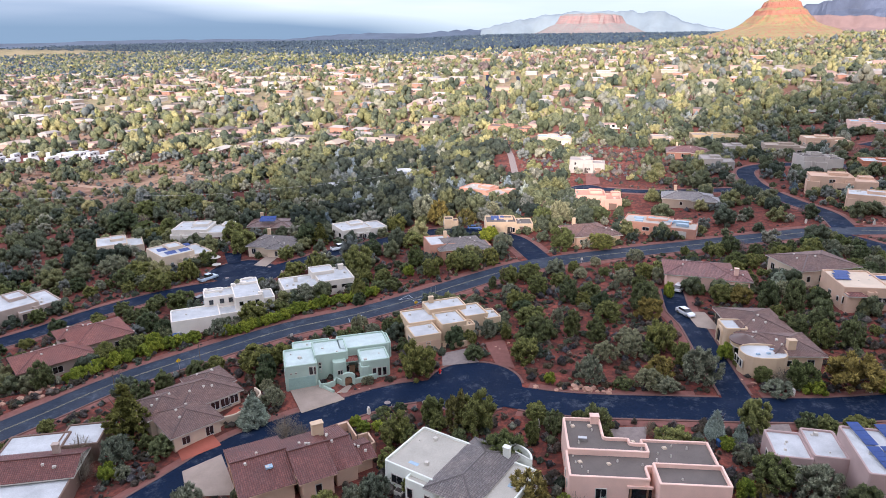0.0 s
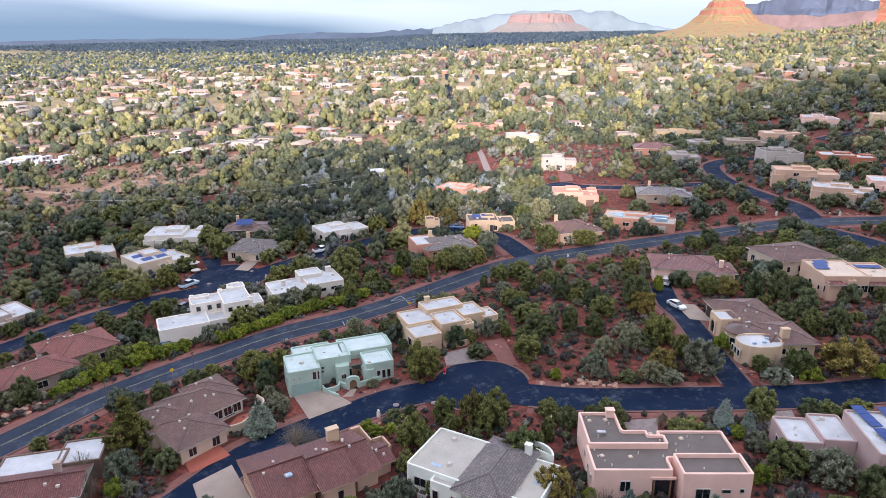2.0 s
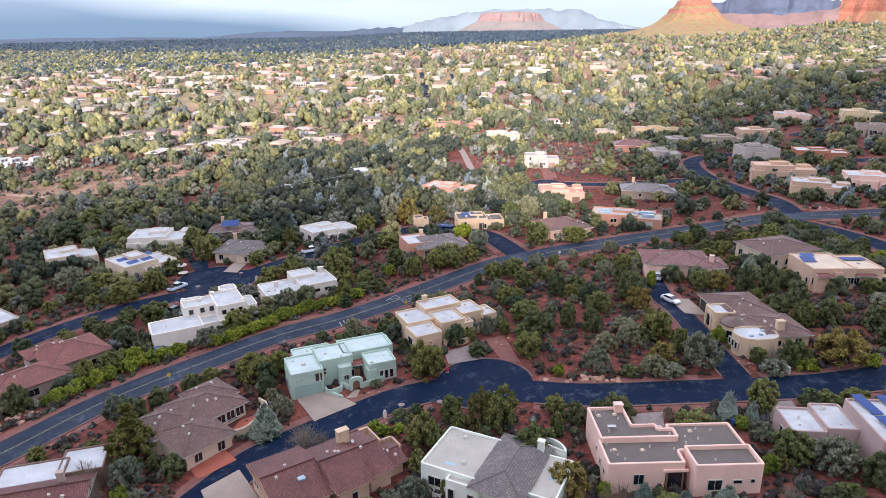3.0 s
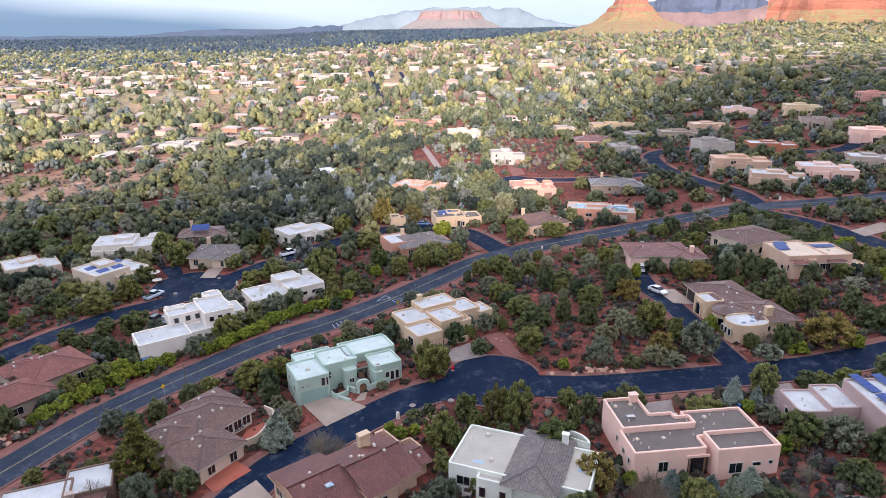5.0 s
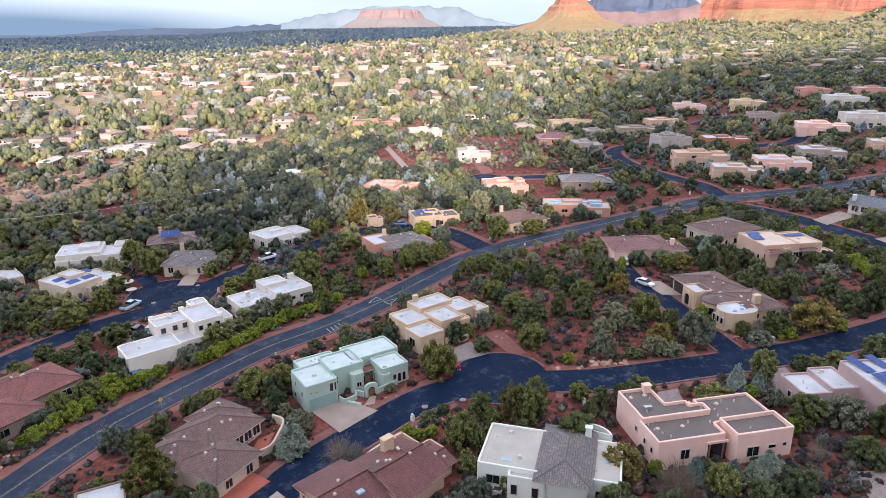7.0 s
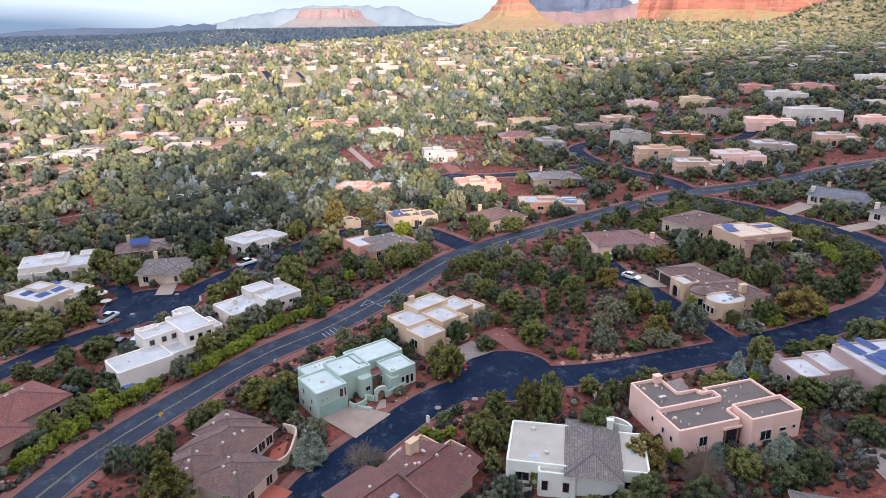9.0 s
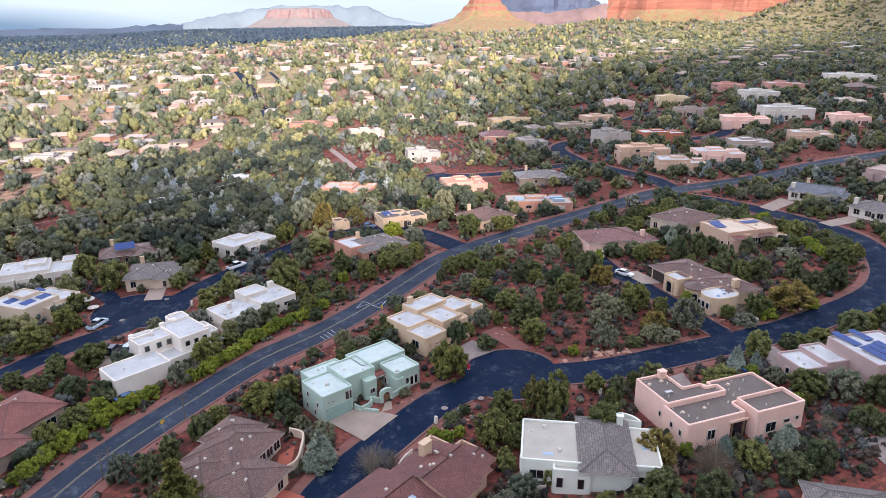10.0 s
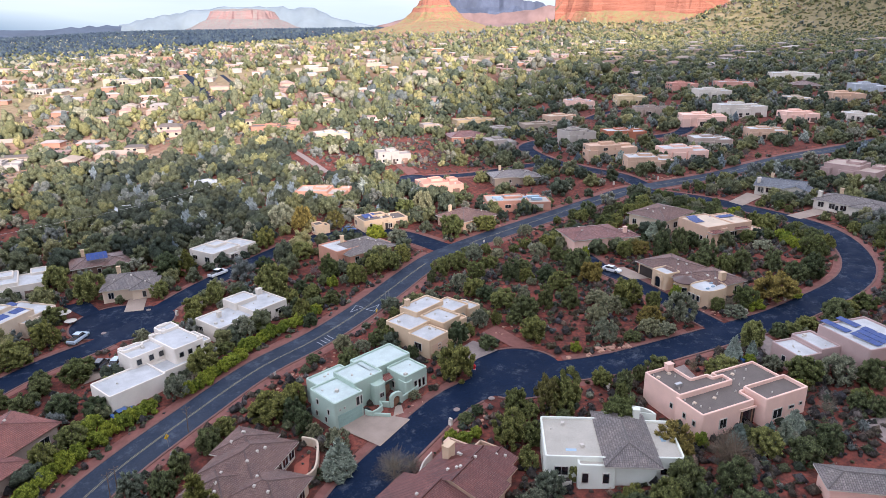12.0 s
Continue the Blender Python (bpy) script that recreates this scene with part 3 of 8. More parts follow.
# ---- roads, kerbs and verges ----
def build_roads():
    for lift, (k, (hw, pts)) in enumerate(LINES.items()):
        mat = ASPHALT_OLD if k == "main" else ASPHALT
        z = 0.10 - 0.009 * lift
        vs, fs = strip(pts, [-hw, -hw / 2, 0, hw / 2, hw], [z, z + 0.02, z + 0.04, z + 0.02, z])
        tagged(mesh_ob("road", vs, fs, mat), "two-lane asphalt street" if k == "main" else "fresh dark asphalt lane", "road", kind="structure")
        for side in (-1, 1):
            verge = 2.1 if k == "main" else 1.5
            for run in kept_runs(pts, lambda q: True):
                edge = [tuple(q) for q in edge_lines(run, side * (hw + 0.2))]
                for clear in kept_runs(edge, lambda q: road_gap(*q, skip=k) > 0.35):
                    kv, kf = strip(clear, [-0.22, -0.2, 0.2, 0.22], [-0.1, 0.16, 0.16, -0.1])
                    tagged(mesh_ob("kerb", kv, kf, KERB), "low red-tinted concrete kerb", "kerb", kind="structure")
                out = [tuple(q) for q in edge_lines(run, side * (hw + 0.42 + verge / 2))]
                for clear in kept_runs(out, lambda q: road_gap(*q, skip=k) > verge / 2 + 0.3):
                    kv, kf = strip(clear, [-verge / 2, 0, verge / 2], [0.05, 0.09, 0.03])
                    tagged(mesh_ob("verge", kv, kf, GRAVEL), "pink gravel verge beside the street", "verge", kind="structure")
    for i, (bx, by, br) in enumerate(BULBS):
        vs = [(bx, by, ground_z(bx, by) + 0.11)] + [(bx + br * math.cos(a), by + br * math.sin(a), ground_z(bx + br * math.cos(a), by + br * math.sin(a)) + 0.075 - 0.004 * i) for a in np.linspace(0, 2 * math.pi, 48, endpoint=False)]
        tagged(mesh_ob("road", vs, [(0, 1 + j, 1 + (j + 1) % 48) for j in range(48)], ASPHALT), "round end of a dark asphalt lane", "road", kind="structure")
        arc = [(bx + (br + 0.2) * math.cos(a), by + (br + 0.2) * math.sin(a)) for a in np.linspace(0, 2 * math.pi, 97)]
        for clear in kept_runs(arc, lambda q: road_gap(*q, skip="bulb") > 0.35 and all(math.hypot(q[0] - a, q[1] - b) > c for a, b, c in BULBS if (a, b) != (bx, by))):
            kv, kf = strip(clear, [-0.22, -0.2, 0.2, 0.22], [-0.1, 0.16, 0.16, -0.1])
            tagged(mesh_ob("kerb", kv, kf, KERB), "low red-tinted concrete kerb", "kerb", kind="structure")


def paint(name, label, pieces, mat):
    vs, fs = joined(pieces)
    return tagged(mesh_ob(name, vs, fs, mat), label, "road marking", kind="structure")


def bar(x, y, yaw, w, d, z=0.155):
    c, s = math.cos(radians(yaw)), math.sin(radians(yaw))
    q = [(x + c * a - s * b, y + s * a + c * b) for a, b in ((-w / 2, -d / 2), (w / 2, -d / 2), (w / 2, d / 2), (-w / 2, d / 2))]
    return [(a, b, ground_z(a, b) + z) for a, b in q], [(0, 1, 2, 3)]


build_roads()
main_pts = LINES["main"][1]
for off in (-0.13, 0.13):
    run = kept_runs(main_pts, lambda q: min(math.hypot(q[0] - 25, q[1] - 165), math.hypot(q[0] - 114, q[1] - 181)) > 7)
    paint("centre_line", "faded double yellow centre line", [strip([tuple(q) for q in edge_lines(r, off)], [-0.05, 0.05], [0.150, 0.150]) for r in run], YELLOW_LINE)


FADED = plain("faded_white_road_paint", (0.34, 0.36, 0.38), 0.3, 2.0)


def wedge(x, y, yaw, w, h):
    """An outlined triangle painted on a speed hump."""
    c, s = math.cos(radians(yaw)), math.sin(radians(yaw))
    out = []
    tri = [(-w / 2, 0), (w / 2, 0), (0, h)]
    for (ax, ay), (bx, by) in zip(tri, tri[1:] + tri[:1]):
        mx, my, ln = (ax + bx) / 2, (ay + by) / 2, math.hypot(bx - ax, by - ay)
        out.append(bar(x + c * mx - s * my, y + s * mx + c * my, yaw + math.degrees(math.atan2(by - ay, bx - ax)), ln + 0.1, 0.15))
    return out


paint("hump_marking", "white outlined triangles on a speed hump", wedge(-8.2, 145.6, 118, 2.2, 3.2) + wedge(-7.0, 142.2, -62, 2.2, 3.2), FADED)
paint("lane_bars", "short white bars across the lane", [bar(-21.5 + i * 0.9, 134.2 + i * 0.5, 105, 2.2, 0.16) for i in range(4)], FADED)
for x, y in ((-10, 98.6), (-3.5, 98.0), (-60, 168), (-50, 175)):
    disc = [(x + 0.55 * math.cos(a), y + 0.55 * math.sin(a), ground_z(x, y) + 0.175) for a in np.linspace(0, 2 * math.pi, 20, endpoint=False)]
    tagged(mesh_ob("manhole_cover", disc + [(a, b, c - 0.12) for a, b, c in disc], [tuple(range(20))] + [(i, i + 20, (i + 1) % 20 + 20, (i + 1) % 20) for i in range(20)], PAVER), "round grey manhole cover in the asphalt", "manhole")


# ---- driveways and yards ----
PADS = []


def pad(name, label, corners, mat, lift=0.18):
    """A paved patch between four corners, following the ground."""
    a, b, c, d = [Vector(q) for q in corners]
    vs, fs, n = [], [], 7
    for i in range(n):
        for j in range(n):
            p = (a.lerp(b, j / (n - 1))).lerp(d.lerp(c, j / (n - 1)), i / (n - 1))
            vs.append((p.x, p.y, ground_z(p.x, p.y) + lift))
    fs = [(i * n + j, i * n + j + 1, (i + 1) * n + j + 1, (i + 1) * n + j) for i in range(n - 1) for j in range(n - 1)]
    PADS.append([tuple(q) for q in corners])
    return tagged(mesh_ob(name, vs, fs, mat), label, "driveway", kind="structure")


# ---- houses ----
HOUSES = []


def window(parent, x, y, z, w, h, yaw, panes=1, trim=TRIM):
    """A window in a wall: frame and panes, at a local place, facing yaw."""
    m = pose(x, y, z, 0, 0, yaw)
    fw = 0.09
    pieces = [box_data(0, 0, -h / 2 - fw, -h / 2, w + 2 * fw, 0.22), box_data(0, 0, h / 2, h / 2 + fw, w + 2 * fw, 0.22),
              box_data(-w / 2 - fw / 2, 0, -h / 2, h / 2, fw, 0.22), box_data(w / 2 + fw / 2, 0, -h / 2, h / 2, fw, 0.22)]
    for i in range(1, panes):
        pieces.append(box_data(-w / 2 + w * i / panes, 0, -h / 2, h / 2, 0.06, 0.18))
    ob = mesh_ob("window", *joined(pieces), trim, parent)
    ob.matrix_basis = m
    for i in range(panes):
        pw = w / panes
        box("pane", -w / 2 + pw * (i + 0.5), 0.0, -h / 2, h / 2, pw, 0.13, GLASS, ob)
    return ob


def door(parent, x, y, z, w, h, yaw, mat=DARK_TRIM, panels=0, name="door"):
    m = pose(x, y, z, 0, 0, yaw)
    pieces = [box_data(0, 0, 0, h, w, 0.12)]
    for i in range(panels):
        pieces.append(box_data(0, -0.02, h * (i + 0.12) / panels, h * (i + 0.9) / panels, w * 0.94, 0.14))
    ob = mesh_ob(name, *joined(pieces), mat, parent)
    ob.matrix_basis = m
    return ob


def inside(blocks, x, y, grow=0.0):
    return any(abs(x - b[0]) < b[2] / 2 + grow and abs(y - b[1]) < b[3] / 2 + grow for b in blocks)


def stucco_block(parent, lx, ly, w, d, h, wall, roof, base=-2.2, r=0.4, lip=0.3):
    rings = [ring(w + 0.1, d + 0.1, r, base), ring(w, d, r, 0), ring(w - 0.06, d - 0.06, r, h - 0.10), ring(w - 0.10, d - 0.10, r, h - 0.03), ring(w - 0.17, d - 0.17, r, h),
             ring(w - 0.56, d - 0.56, r * 0.8, h), ring(w - 0.62, d - 0.62, r * 0.8, h - 0.04), ring(w - 0.66, d - 0.66, r * 0.7, h - lip - 0.05)]
    vs, fs = skin(rings)
    ob = mesh_ob("wall", vs, fs, wall, parent)
    ob.location = (lx, ly, 0)
    deck = mesh_ob("roof", ring(w - 0.63, d - 0.63, r * 0.7, h - lip), [tuple(range(16))], roof, parent)
    deck.location = (lx, ly, 0)
    return ob


def inset(pts, by):
    """A closed outline (counter-clockwise) moved inwards."""
    out, n = [], len(pts)
    for i in range(n):
        a, b, c = Vector(pts[i - 1]), Vector(pts[i]), Vector(pts[(i + 1) % n])
        u, v = (b - a).normalized(), (c - b).normalized()
        nu, nv = Vector((-u.y, u.x)), Vector((-v.y, v.x))
        m = (nu + nv) / (1 + nu.dot(nv))
        out.append(tuple(b + m * by))
    return out


def stucco_outline(parent, pts, h, wall, roof, base=-2.2, lip=0.35, thick=0.3, soft=0.25):
    """A flat-roofed stucco volume on any outline, with one parapet all round and softened corners."""
    soft_pts = []
    for i, q in enumerate(pts):
        a, b, c = Vector(pts[i - 1]), Vector(q), Vector(pts[(i + 1) % len(pts)])
        p, r = b + (a - b).normalized() * soft, b + (c - b).normalized() * soft
        soft_pts += [tuple(p), tuple((p + r) / 2 * 0.55 + b * 0.45), tuple(r)]
    rings = [[(x, y, z) for x, y in inset(soft_pts, k)] for k, z in ((0, base), (0, h - 0.1), (0.03, h - 0.03), (0.08, h), (thick, h), (thick + 0.03, h - 0.04), (thick + 0.04, h - lip - 0.05))]
    ob = mesh_ob("wall", *skin(rings), wall, parent)
    deck = [(x, y, h - lip) for x, y in inset(soft_pts, thick + 0.02)]
    tris = geometry.tessellate_polygon([[Vector(q) for q in deck]])
    up = [t if (Vector(deck[t[1]]) - Vector(deck[t[0]])).cross(Vector(deck[t[2]]) - Vector(deck[t[0]])).z > 0 else (t[0], t[2], t[1]) for t in tris]
    mesh_ob("roof", deck, up, roof, parent)
    return ob


def slope(p0, p1, q0, q1, ribs, rib_h=0.08, pitch=0.3):
    """One roof slope from eave p0-p1 to ridge q0-q1: a plane with raised tile rows and uv in metres."""
    p0, p1, q0, q1 = map(Vector, (p0, p1, q0, q1))
    e = (p1 - p0)
    ln = e.length
    e /= ln
    a, b = (q0 - p0).dot(e), (p1 - q1).dot(e)
    up = (q0 - p0) - e * a
    sl = up.length
    up /= sl
    nrm = e.cross(up)
    plane, rows = ([], [], []), ([], [], [])

    def add(pts, to=plane):
        vs, fs, uv = to
        n = len(vs)
        for s, t, h in pts:
            vs.append(tuple(p0 + e * s + up * t + nrm * h))
        fs.append(tuple(range(n, n + len(pts))))
        uv.extend((s, t) for s, t, _ in pts)

    if (q1 - q0).length < 0.02:
        add([(0, 0, 0), (ln, 0, 0), (a, sl, 0)])
    else:
        add([(0, 0, 0), (ln, 0, 0), (ln - b, sl, 0), (a, sl, 0)])
    if ribs:
        s = pitch * 0.5
        while s < ln:
            tm = sl * min(1.0, s / a if a > 0.01 else 1.0, (ln - s) / b if b > 0.01 else 1.0)
            if tm > 0.3:
                k = pitch * 0.3
                add([(s - k, -0.03, 0.005), (s, -0.03, rib_h), (s, tm - 0.06, rib_h), (s - k, tm - 0.06, 0.005)], rows)
                add([(s, -0.03, rib_h), (s + k, -0.03, 0.005), (s + k, tm - 0.06, 0.005), (s, tm - 0.06, rib_h)], rows)
            s += pitch
    return plane, rows


def tile_roof(parent, lx, ly, w, d, eave, pitch, style, mat, over=0.55, ribs=True, fascia=TRIM):
    """A hip or gable roof over w x d, its ridge along the longer side (or along y when style ends in _y)."""
    w, d = w + 2 * over, d + 2 * over
    along_y = style.endswith("_y") or (not style.endswith("_x") and d > w)
    L, D = (d, w) if along_y else (w, d)
    rise = D / 2 * math.tan(radians(pitch))
    inset = D / 2 if style.startswith("hip") else 0.0
    inset = min(inset, L / 2)
    if inset >= L / 2:
        rise = L / 2 * math.tan(radians(pitch))
    c = [(-L / 2, -D / 2, 0), (L / 2, -D / 2, 0), (L / 2, D / 2, 0), (-L / 2, D / 2, 0)]
    r0, r1 = (-L / 2 + inset, 0, rise), (L / 2 - inset, 0, rise)
    sl = [(c[0], c[1], r0, r1), (c[2], c[3], r1, r0)]
    if inset:
        sl += [(c[1], c[2], r1, r1), (c[3], c[0], r0, r0)]
    made = [slope(*s, ribs) for s in sl]
    ob = None
    for k, nm in ((0, "roof"), (1, "tile_relief")):
        vs, fs, uv = [], [], []
        for m in made:
            n = len(vs)
            vs += m[k][0]
            fs += [tuple(i + n for i in q) for q in m[k][1]]
            uv += m[k][2]
        if k == 0:
            ob = mesh_ob(nm, vs, fs, mat, parent, uvs=uv)
            ob.matrix_basis = pose(lx, ly, eave, 0, 0, 90 if along_y else 0)
        elif vs:
            tagged(mesh_ob(nm, vs, fs, mat, ob, uvs=uv), "raised rows of roof tiles", kind="stuff")
    edge, fe = skin([[(x, y, -0.22) for x, y, _ in c], [(x, y, -0.01) for x, y, _ in c]])
    fe.append((3, 2, 1, 0))
    mesh_ob("fascia", edge, fe, fascia, ob)
    if not inset:
        mesh_ob("ridge_cap", *box_data(0, 0, rise + 0.02, rise + 0.17, L, 0.28, 0.06), mat, ob)
        for x in (-L / 2 + over, L / 2 - over):
            mesh_ob("gable", *joined([([(x - 0.1, -D / 2 + 0.3, 0), (x - 0.1, D / 2 - 0.3, 0), (x - 0.1, 0, rise - 0.15), (x + 0.1, -D / 2 + 0.3, 0), (x + 0.1, D / 2 - 0.3, 0), (x + 0.1, 0, rise - 0.15)],
                                       [(0, 2, 1), (3, 4, 5), (0, 1, 4, 3), (1, 2, 5, 4), (2, 0, 3, 5)])]), fascia, ob)
    else:
        caps = []
        for a, b in ((c[0], r0), (c[3], r0), (c[1], r1), (c[2], r1), (r0, r1)):
            a, b = Vector(a), Vector(b)
            if (b - a).length > 0.3:
                t = (b - a).normalized()
                sd = t.cross(Vector((0, 0, 1))).normalized() * 0.13
                caps.append(([tuple(a - sd + Vector((0, 0, .03))), tuple(b - sd + Vector((0, 0, .03))), tuple(b + Vector((0, 0, .14))), tuple(a + Vector((0, 0, .14))), tuple(a + sd + Vector((0, 0, .03))), tuple(b + sd + Vector((0, 0, .03)))],
                             [(0, 1, 2, 3), (3, 2, 5, 4)]))
        cap = mesh_ob("ridge_cap", *joined(caps), mat, ob)
    return ob


def auto_windows(parent, blocks, rng, trim=TRIM, sides="slrn", density=0.27):
    for b in blocks:
        lx, ly, w, d, h = b[:5]
        others = [o for o in blocks if o is not b]
        for sx, sy, yaw, ln in ((0, -1, 0, w), (1, 0, 90, d), (-1, 0, -90, d), (0, 1, 180, w)):
            n = int(ln * density)
            for i in range(n):
                if rng.random() < 0.25:
                    continue
                s = -ln / 2 + ln * (i + 0.5) / n
                x, y = (lx + s, ly + sy * (d / 2 - 0.02)) if sy else (lx + sx * (w / 2 - 0.02), ly + s)
                if inside(others, x + sx * 0.6, y + sy * 0.6, 0.3):
                    continue
                ww = rng.choice((0.8, 1.2, 1.8))
                window(parent, x, y, min(1.6, h * 0.45), ww, rng.choice((1.0, 1.3, 1.5)), yaw, 2 if ww > 1 else 1, trim)
                if h > 5.2 and rng.random() < 0.7:
                    window(parent, x, y, h - 1.6, ww, 1.1, yaw, 2 if ww > 1 else 1, trim)


def roof_bits(parent, blocks, rng, n=3, mat=TRIM, lip=0.3):
    for b in blocks:
        lx, ly, w, d, h = b[:5]
        if w < 3.5 or d < 3.5:
            continue
        for i in range(n):
            x, y = lx + rng.uniform(-0.35, 0.35) * w, ly + rng.uniform(-0.35, 0.35) * d
            if inside([o for o in blocks if o is not b], x, y, 0.5):
                continue
            s = rng.choice((0.25, 0.35, 0.6))
            box("vent", x, y, h - lip - 0.02, h - lip + s * 0.7, s, s, mat, parent, taper=0.05, yaw=rng.uniform(0, 90))


def house_root(name, label, x, y, yaw, blocks, tall=5):
    z = ground_z(x, y) + 0.1
    HOUSES.append((x, y, yaw, blocks))
    return thing(name, label, "house", pose(x, y, z, 0, 0, yaw))


def pueblo(name, label, x, y, yaw, blocks, wall, roof, seed, windows=True, bits=3):
    rng = random.Random(seed)
    root = house_root(name, label, x, y, yaw, blocks)
    for b in blocks:
        stucco_block(root, *b[:5], STUCCO[wall], b[5] if len(b) > 5 else roof)
    if windows:
        auto_windows(root, blocks, rng)
    roof_bits(root, blocks, rng, bits)
    return root


def chimney(parent, x, y, z0, z1, mat, w=0.9, d=0.7):
    ob = mesh_ob("chimney", *joined([box_data(0, 0, z0, z1, w, d), box_data(0, 0, z1, z1 + 0.12, w + 0.16, d + 0.16)]), mat, parent)
    ob.location = (x, y, 0)
    return ob


PANEL = {}


def solar(parent, x, y, z, nx, ny, yaw=0.0, tilt=8, pw=1.0, pd=1.65):
    """A tilted array: rails with a row of panels, each a part of its own."""
    rail = mesh_ob("solar_array", *joined([box_data(i * nx * 0.4 * pw, 0, -0.45, 0.0, 0.06, ny * pd * 0.8) for i in (-1, 1)]), METAL, parent, "rails with dark blue solar panels")
    rail.matrix_basis = pose(x, y, z, tilt, 0, yaw)
    if (pw, pd) not in PANEL:
        me = bpy.data.meshes.new("solar_panel")
        me.from_pydata(*[box_data(0, 0, 0, 0.05, pw, pd)[0], [], box_data(0, 0, 0, 0.05, pw, pd)[1]])
        me.materials.append(SOLAR)
        PANEL[pw, pd] = me
    for i in range(nx):
        for j in range(ny):
            ob = new("solar_panel", PANEL[pw, pd])
            ob.parent = rail
            ob.location = ((i - (nx - 1) / 2) * (pw + 0.04), (j - (ny - 1) / 2) * (pd + 0.04), 0)
    return rail


def tile_house(name, label, x, y, yaw, wings, wall, tile, seed, windows=True, ribs=True, fascia=TRIM, vents=3):
    """wings: (lx, ly, w, d, eave, pitch, style)."""
    rng = random.Random(seed)
    blocks = [(a, b, w, d, e) for a, b, w, d, e, _, _ in wings]
    root = house_root(name, label, x, y, yaw, blocks)
    for a, b, w, d, e, pitch, style in wings:
        v, f = skin([ring(w, d, 0.15, -2.2), ring(w, d, 0.15, e + 0.02)], True)
        ob = mesh_ob("wall", v, f, STUCCO[wall], root)
        ob.location = (a, b, 0)
        tile_roof(root, a, b, w, d, e, pitch, style, TILE[tile], ribs=ribs, fascia=fascia)
        for _ in range(vents):
            px, py = rng.uniform(-0.3, 0.3) * w, rng.uniform(-0.3, 0.3) * d
            along = d > w
            off = abs(px) if (style.endswith("_y") or (along and not style.endswith("_x"))) else abs(py)
            half = (w if (style.endswith("_y") or (along and not style.endswith("_x"))) else d) / 2 + 0.55
            zt = e + (half - off) * math.tan(radians(pitch))
            if style.startswith("hip"):
                end = (d / 2 + 0.55 - abs(py)) if (style.endswith("_y") or (along and not style.endswith("_x"))) else (w / 2 + 0.55 - abs(px))
                zt = min(zt, e + end * math.tan(radians(pitch)))
            box("vent", a + px, b + py, zt - 0.2, zt + 0.3, 0.35, 0.35, TRIM, root)
    if windows:
        auto_windows(root, blocks, rng)
    return root


# ---- the near houses ----
seafoam = pueblo("pueblo_house", "seafoam green stucco house with flat white roofs", -27.1, 109.0, 16,
                 [(0, 0, 5.9, 7.2, 4.7), (5.7, 1.4, 6.4, 6.2, 5.3), (13.4, -2.6, 5.4, 5.2, 4.6), (12.2, 3.2, 9.6, 6.0, 5.0), (2.6, 5.3, 7.4, 4.4, 4.3), (15.5, 4.4, 4.6, 5.0, 4.2)], "seafoam", SEA_ROOF, 1, False, 2)
cream = pueblo("pueblo_house", "cream stucco house with stepped flat white roofs", -4.3, 119.4, 20,
               [(0, 0, 5.8, 5.8, 3.6), (1.0, 6.2, 6.6, 7.0, 4.0), (6.4, 2.4, 5.6, 6.4, 4.3), (7.5, 8.6, 8.6, 5.2, 4.8), (12.4, 5.0, 5.4, 6.4, 4.1), (15.8, 3.2, 3.6, 5.0, 3.4)], "cream", WHITE_ROOF, 2, True, 2)
white = pueblo("pueblo_house", "white stucco house with a two-storey block and flat roofs", -57.3, 136.9, 23,
               [(0.2, -0.5, 10.6, 7.4, 3.5), (6.6, 5.2, 8.2, 5.4, 5.5), (12.2, 3.4, 6.4, 9.6, 5.9), (16.9, 4.4, 3.2, 6.4, 3.8), (8.6, -0.2, 7.0, 5.0, 3.0), (13.5, 9.0, 4.0, 3.4, 6.2)], "white", WHITE_ROOF, 3, False, 1)
ivory = pueblo("pueblo_house", "ivory stucco house with low flat roofs", -36.5, 152.4, 23,
               [(0, 0, 9.0, 9.0, 3.4), (8.7, 0, 9.0, 9.4, 4.2), (6.5, 3.6, 6.0, 5.0, 4.8)], "ivory", WHITE_ROOF, 4)
mint = pueblo("ranch_house", "pale cream house with flat roofs and a grey tiled centre", -2.1, 78.4, -33,
              [(0, 0, 9.2, 9.9, 3.9), (12.2, 0.1, 4.6, 9.2, 3.8), (2.4, -5.0, 5.2, 2.4, 3.5)], "mint", CREAM_ROOF, 5)
tile_roof(mint, 7.1, 0.0, 6.6, 12.4, 3.75, 17, "hip_y", TILE["grey"])
box("wall", 7.1, 0.4, -2.2, 3.8, 6.4, 12.0, STUCCO["mint"], mint)
chimney(mint, 9.6, 4.6, 3, 5.6, STUCCO["mint"])
pink = house_root("pueblo_house", "pink stucco house with taupe flat roofs behind parapets", 21.4, 73.6, -5, [(0, 0, 10.4, 5.8, 4.4), (-2.2, 6.4, 5.4, 7.6, 4.9), (3.3, 3.6, 5.6, 2.6, 4.9), (10.4, -2.2, 9.0, 4.4, 4.9), (10.2, 3.0, 9.4, 6.4, 4.4)])
stucco_outline(pink, [(-5.2, -2.9), (5.2, -2.9), (5.2, -0.2), (14.9, -0.2), (14.9, 6.2), (5.5, 6.2), (5.5, 2.8), (-5.2, 2.8)], 4.4, STUCCO["pink"], TAUPE_ROOF, lip=0.35)
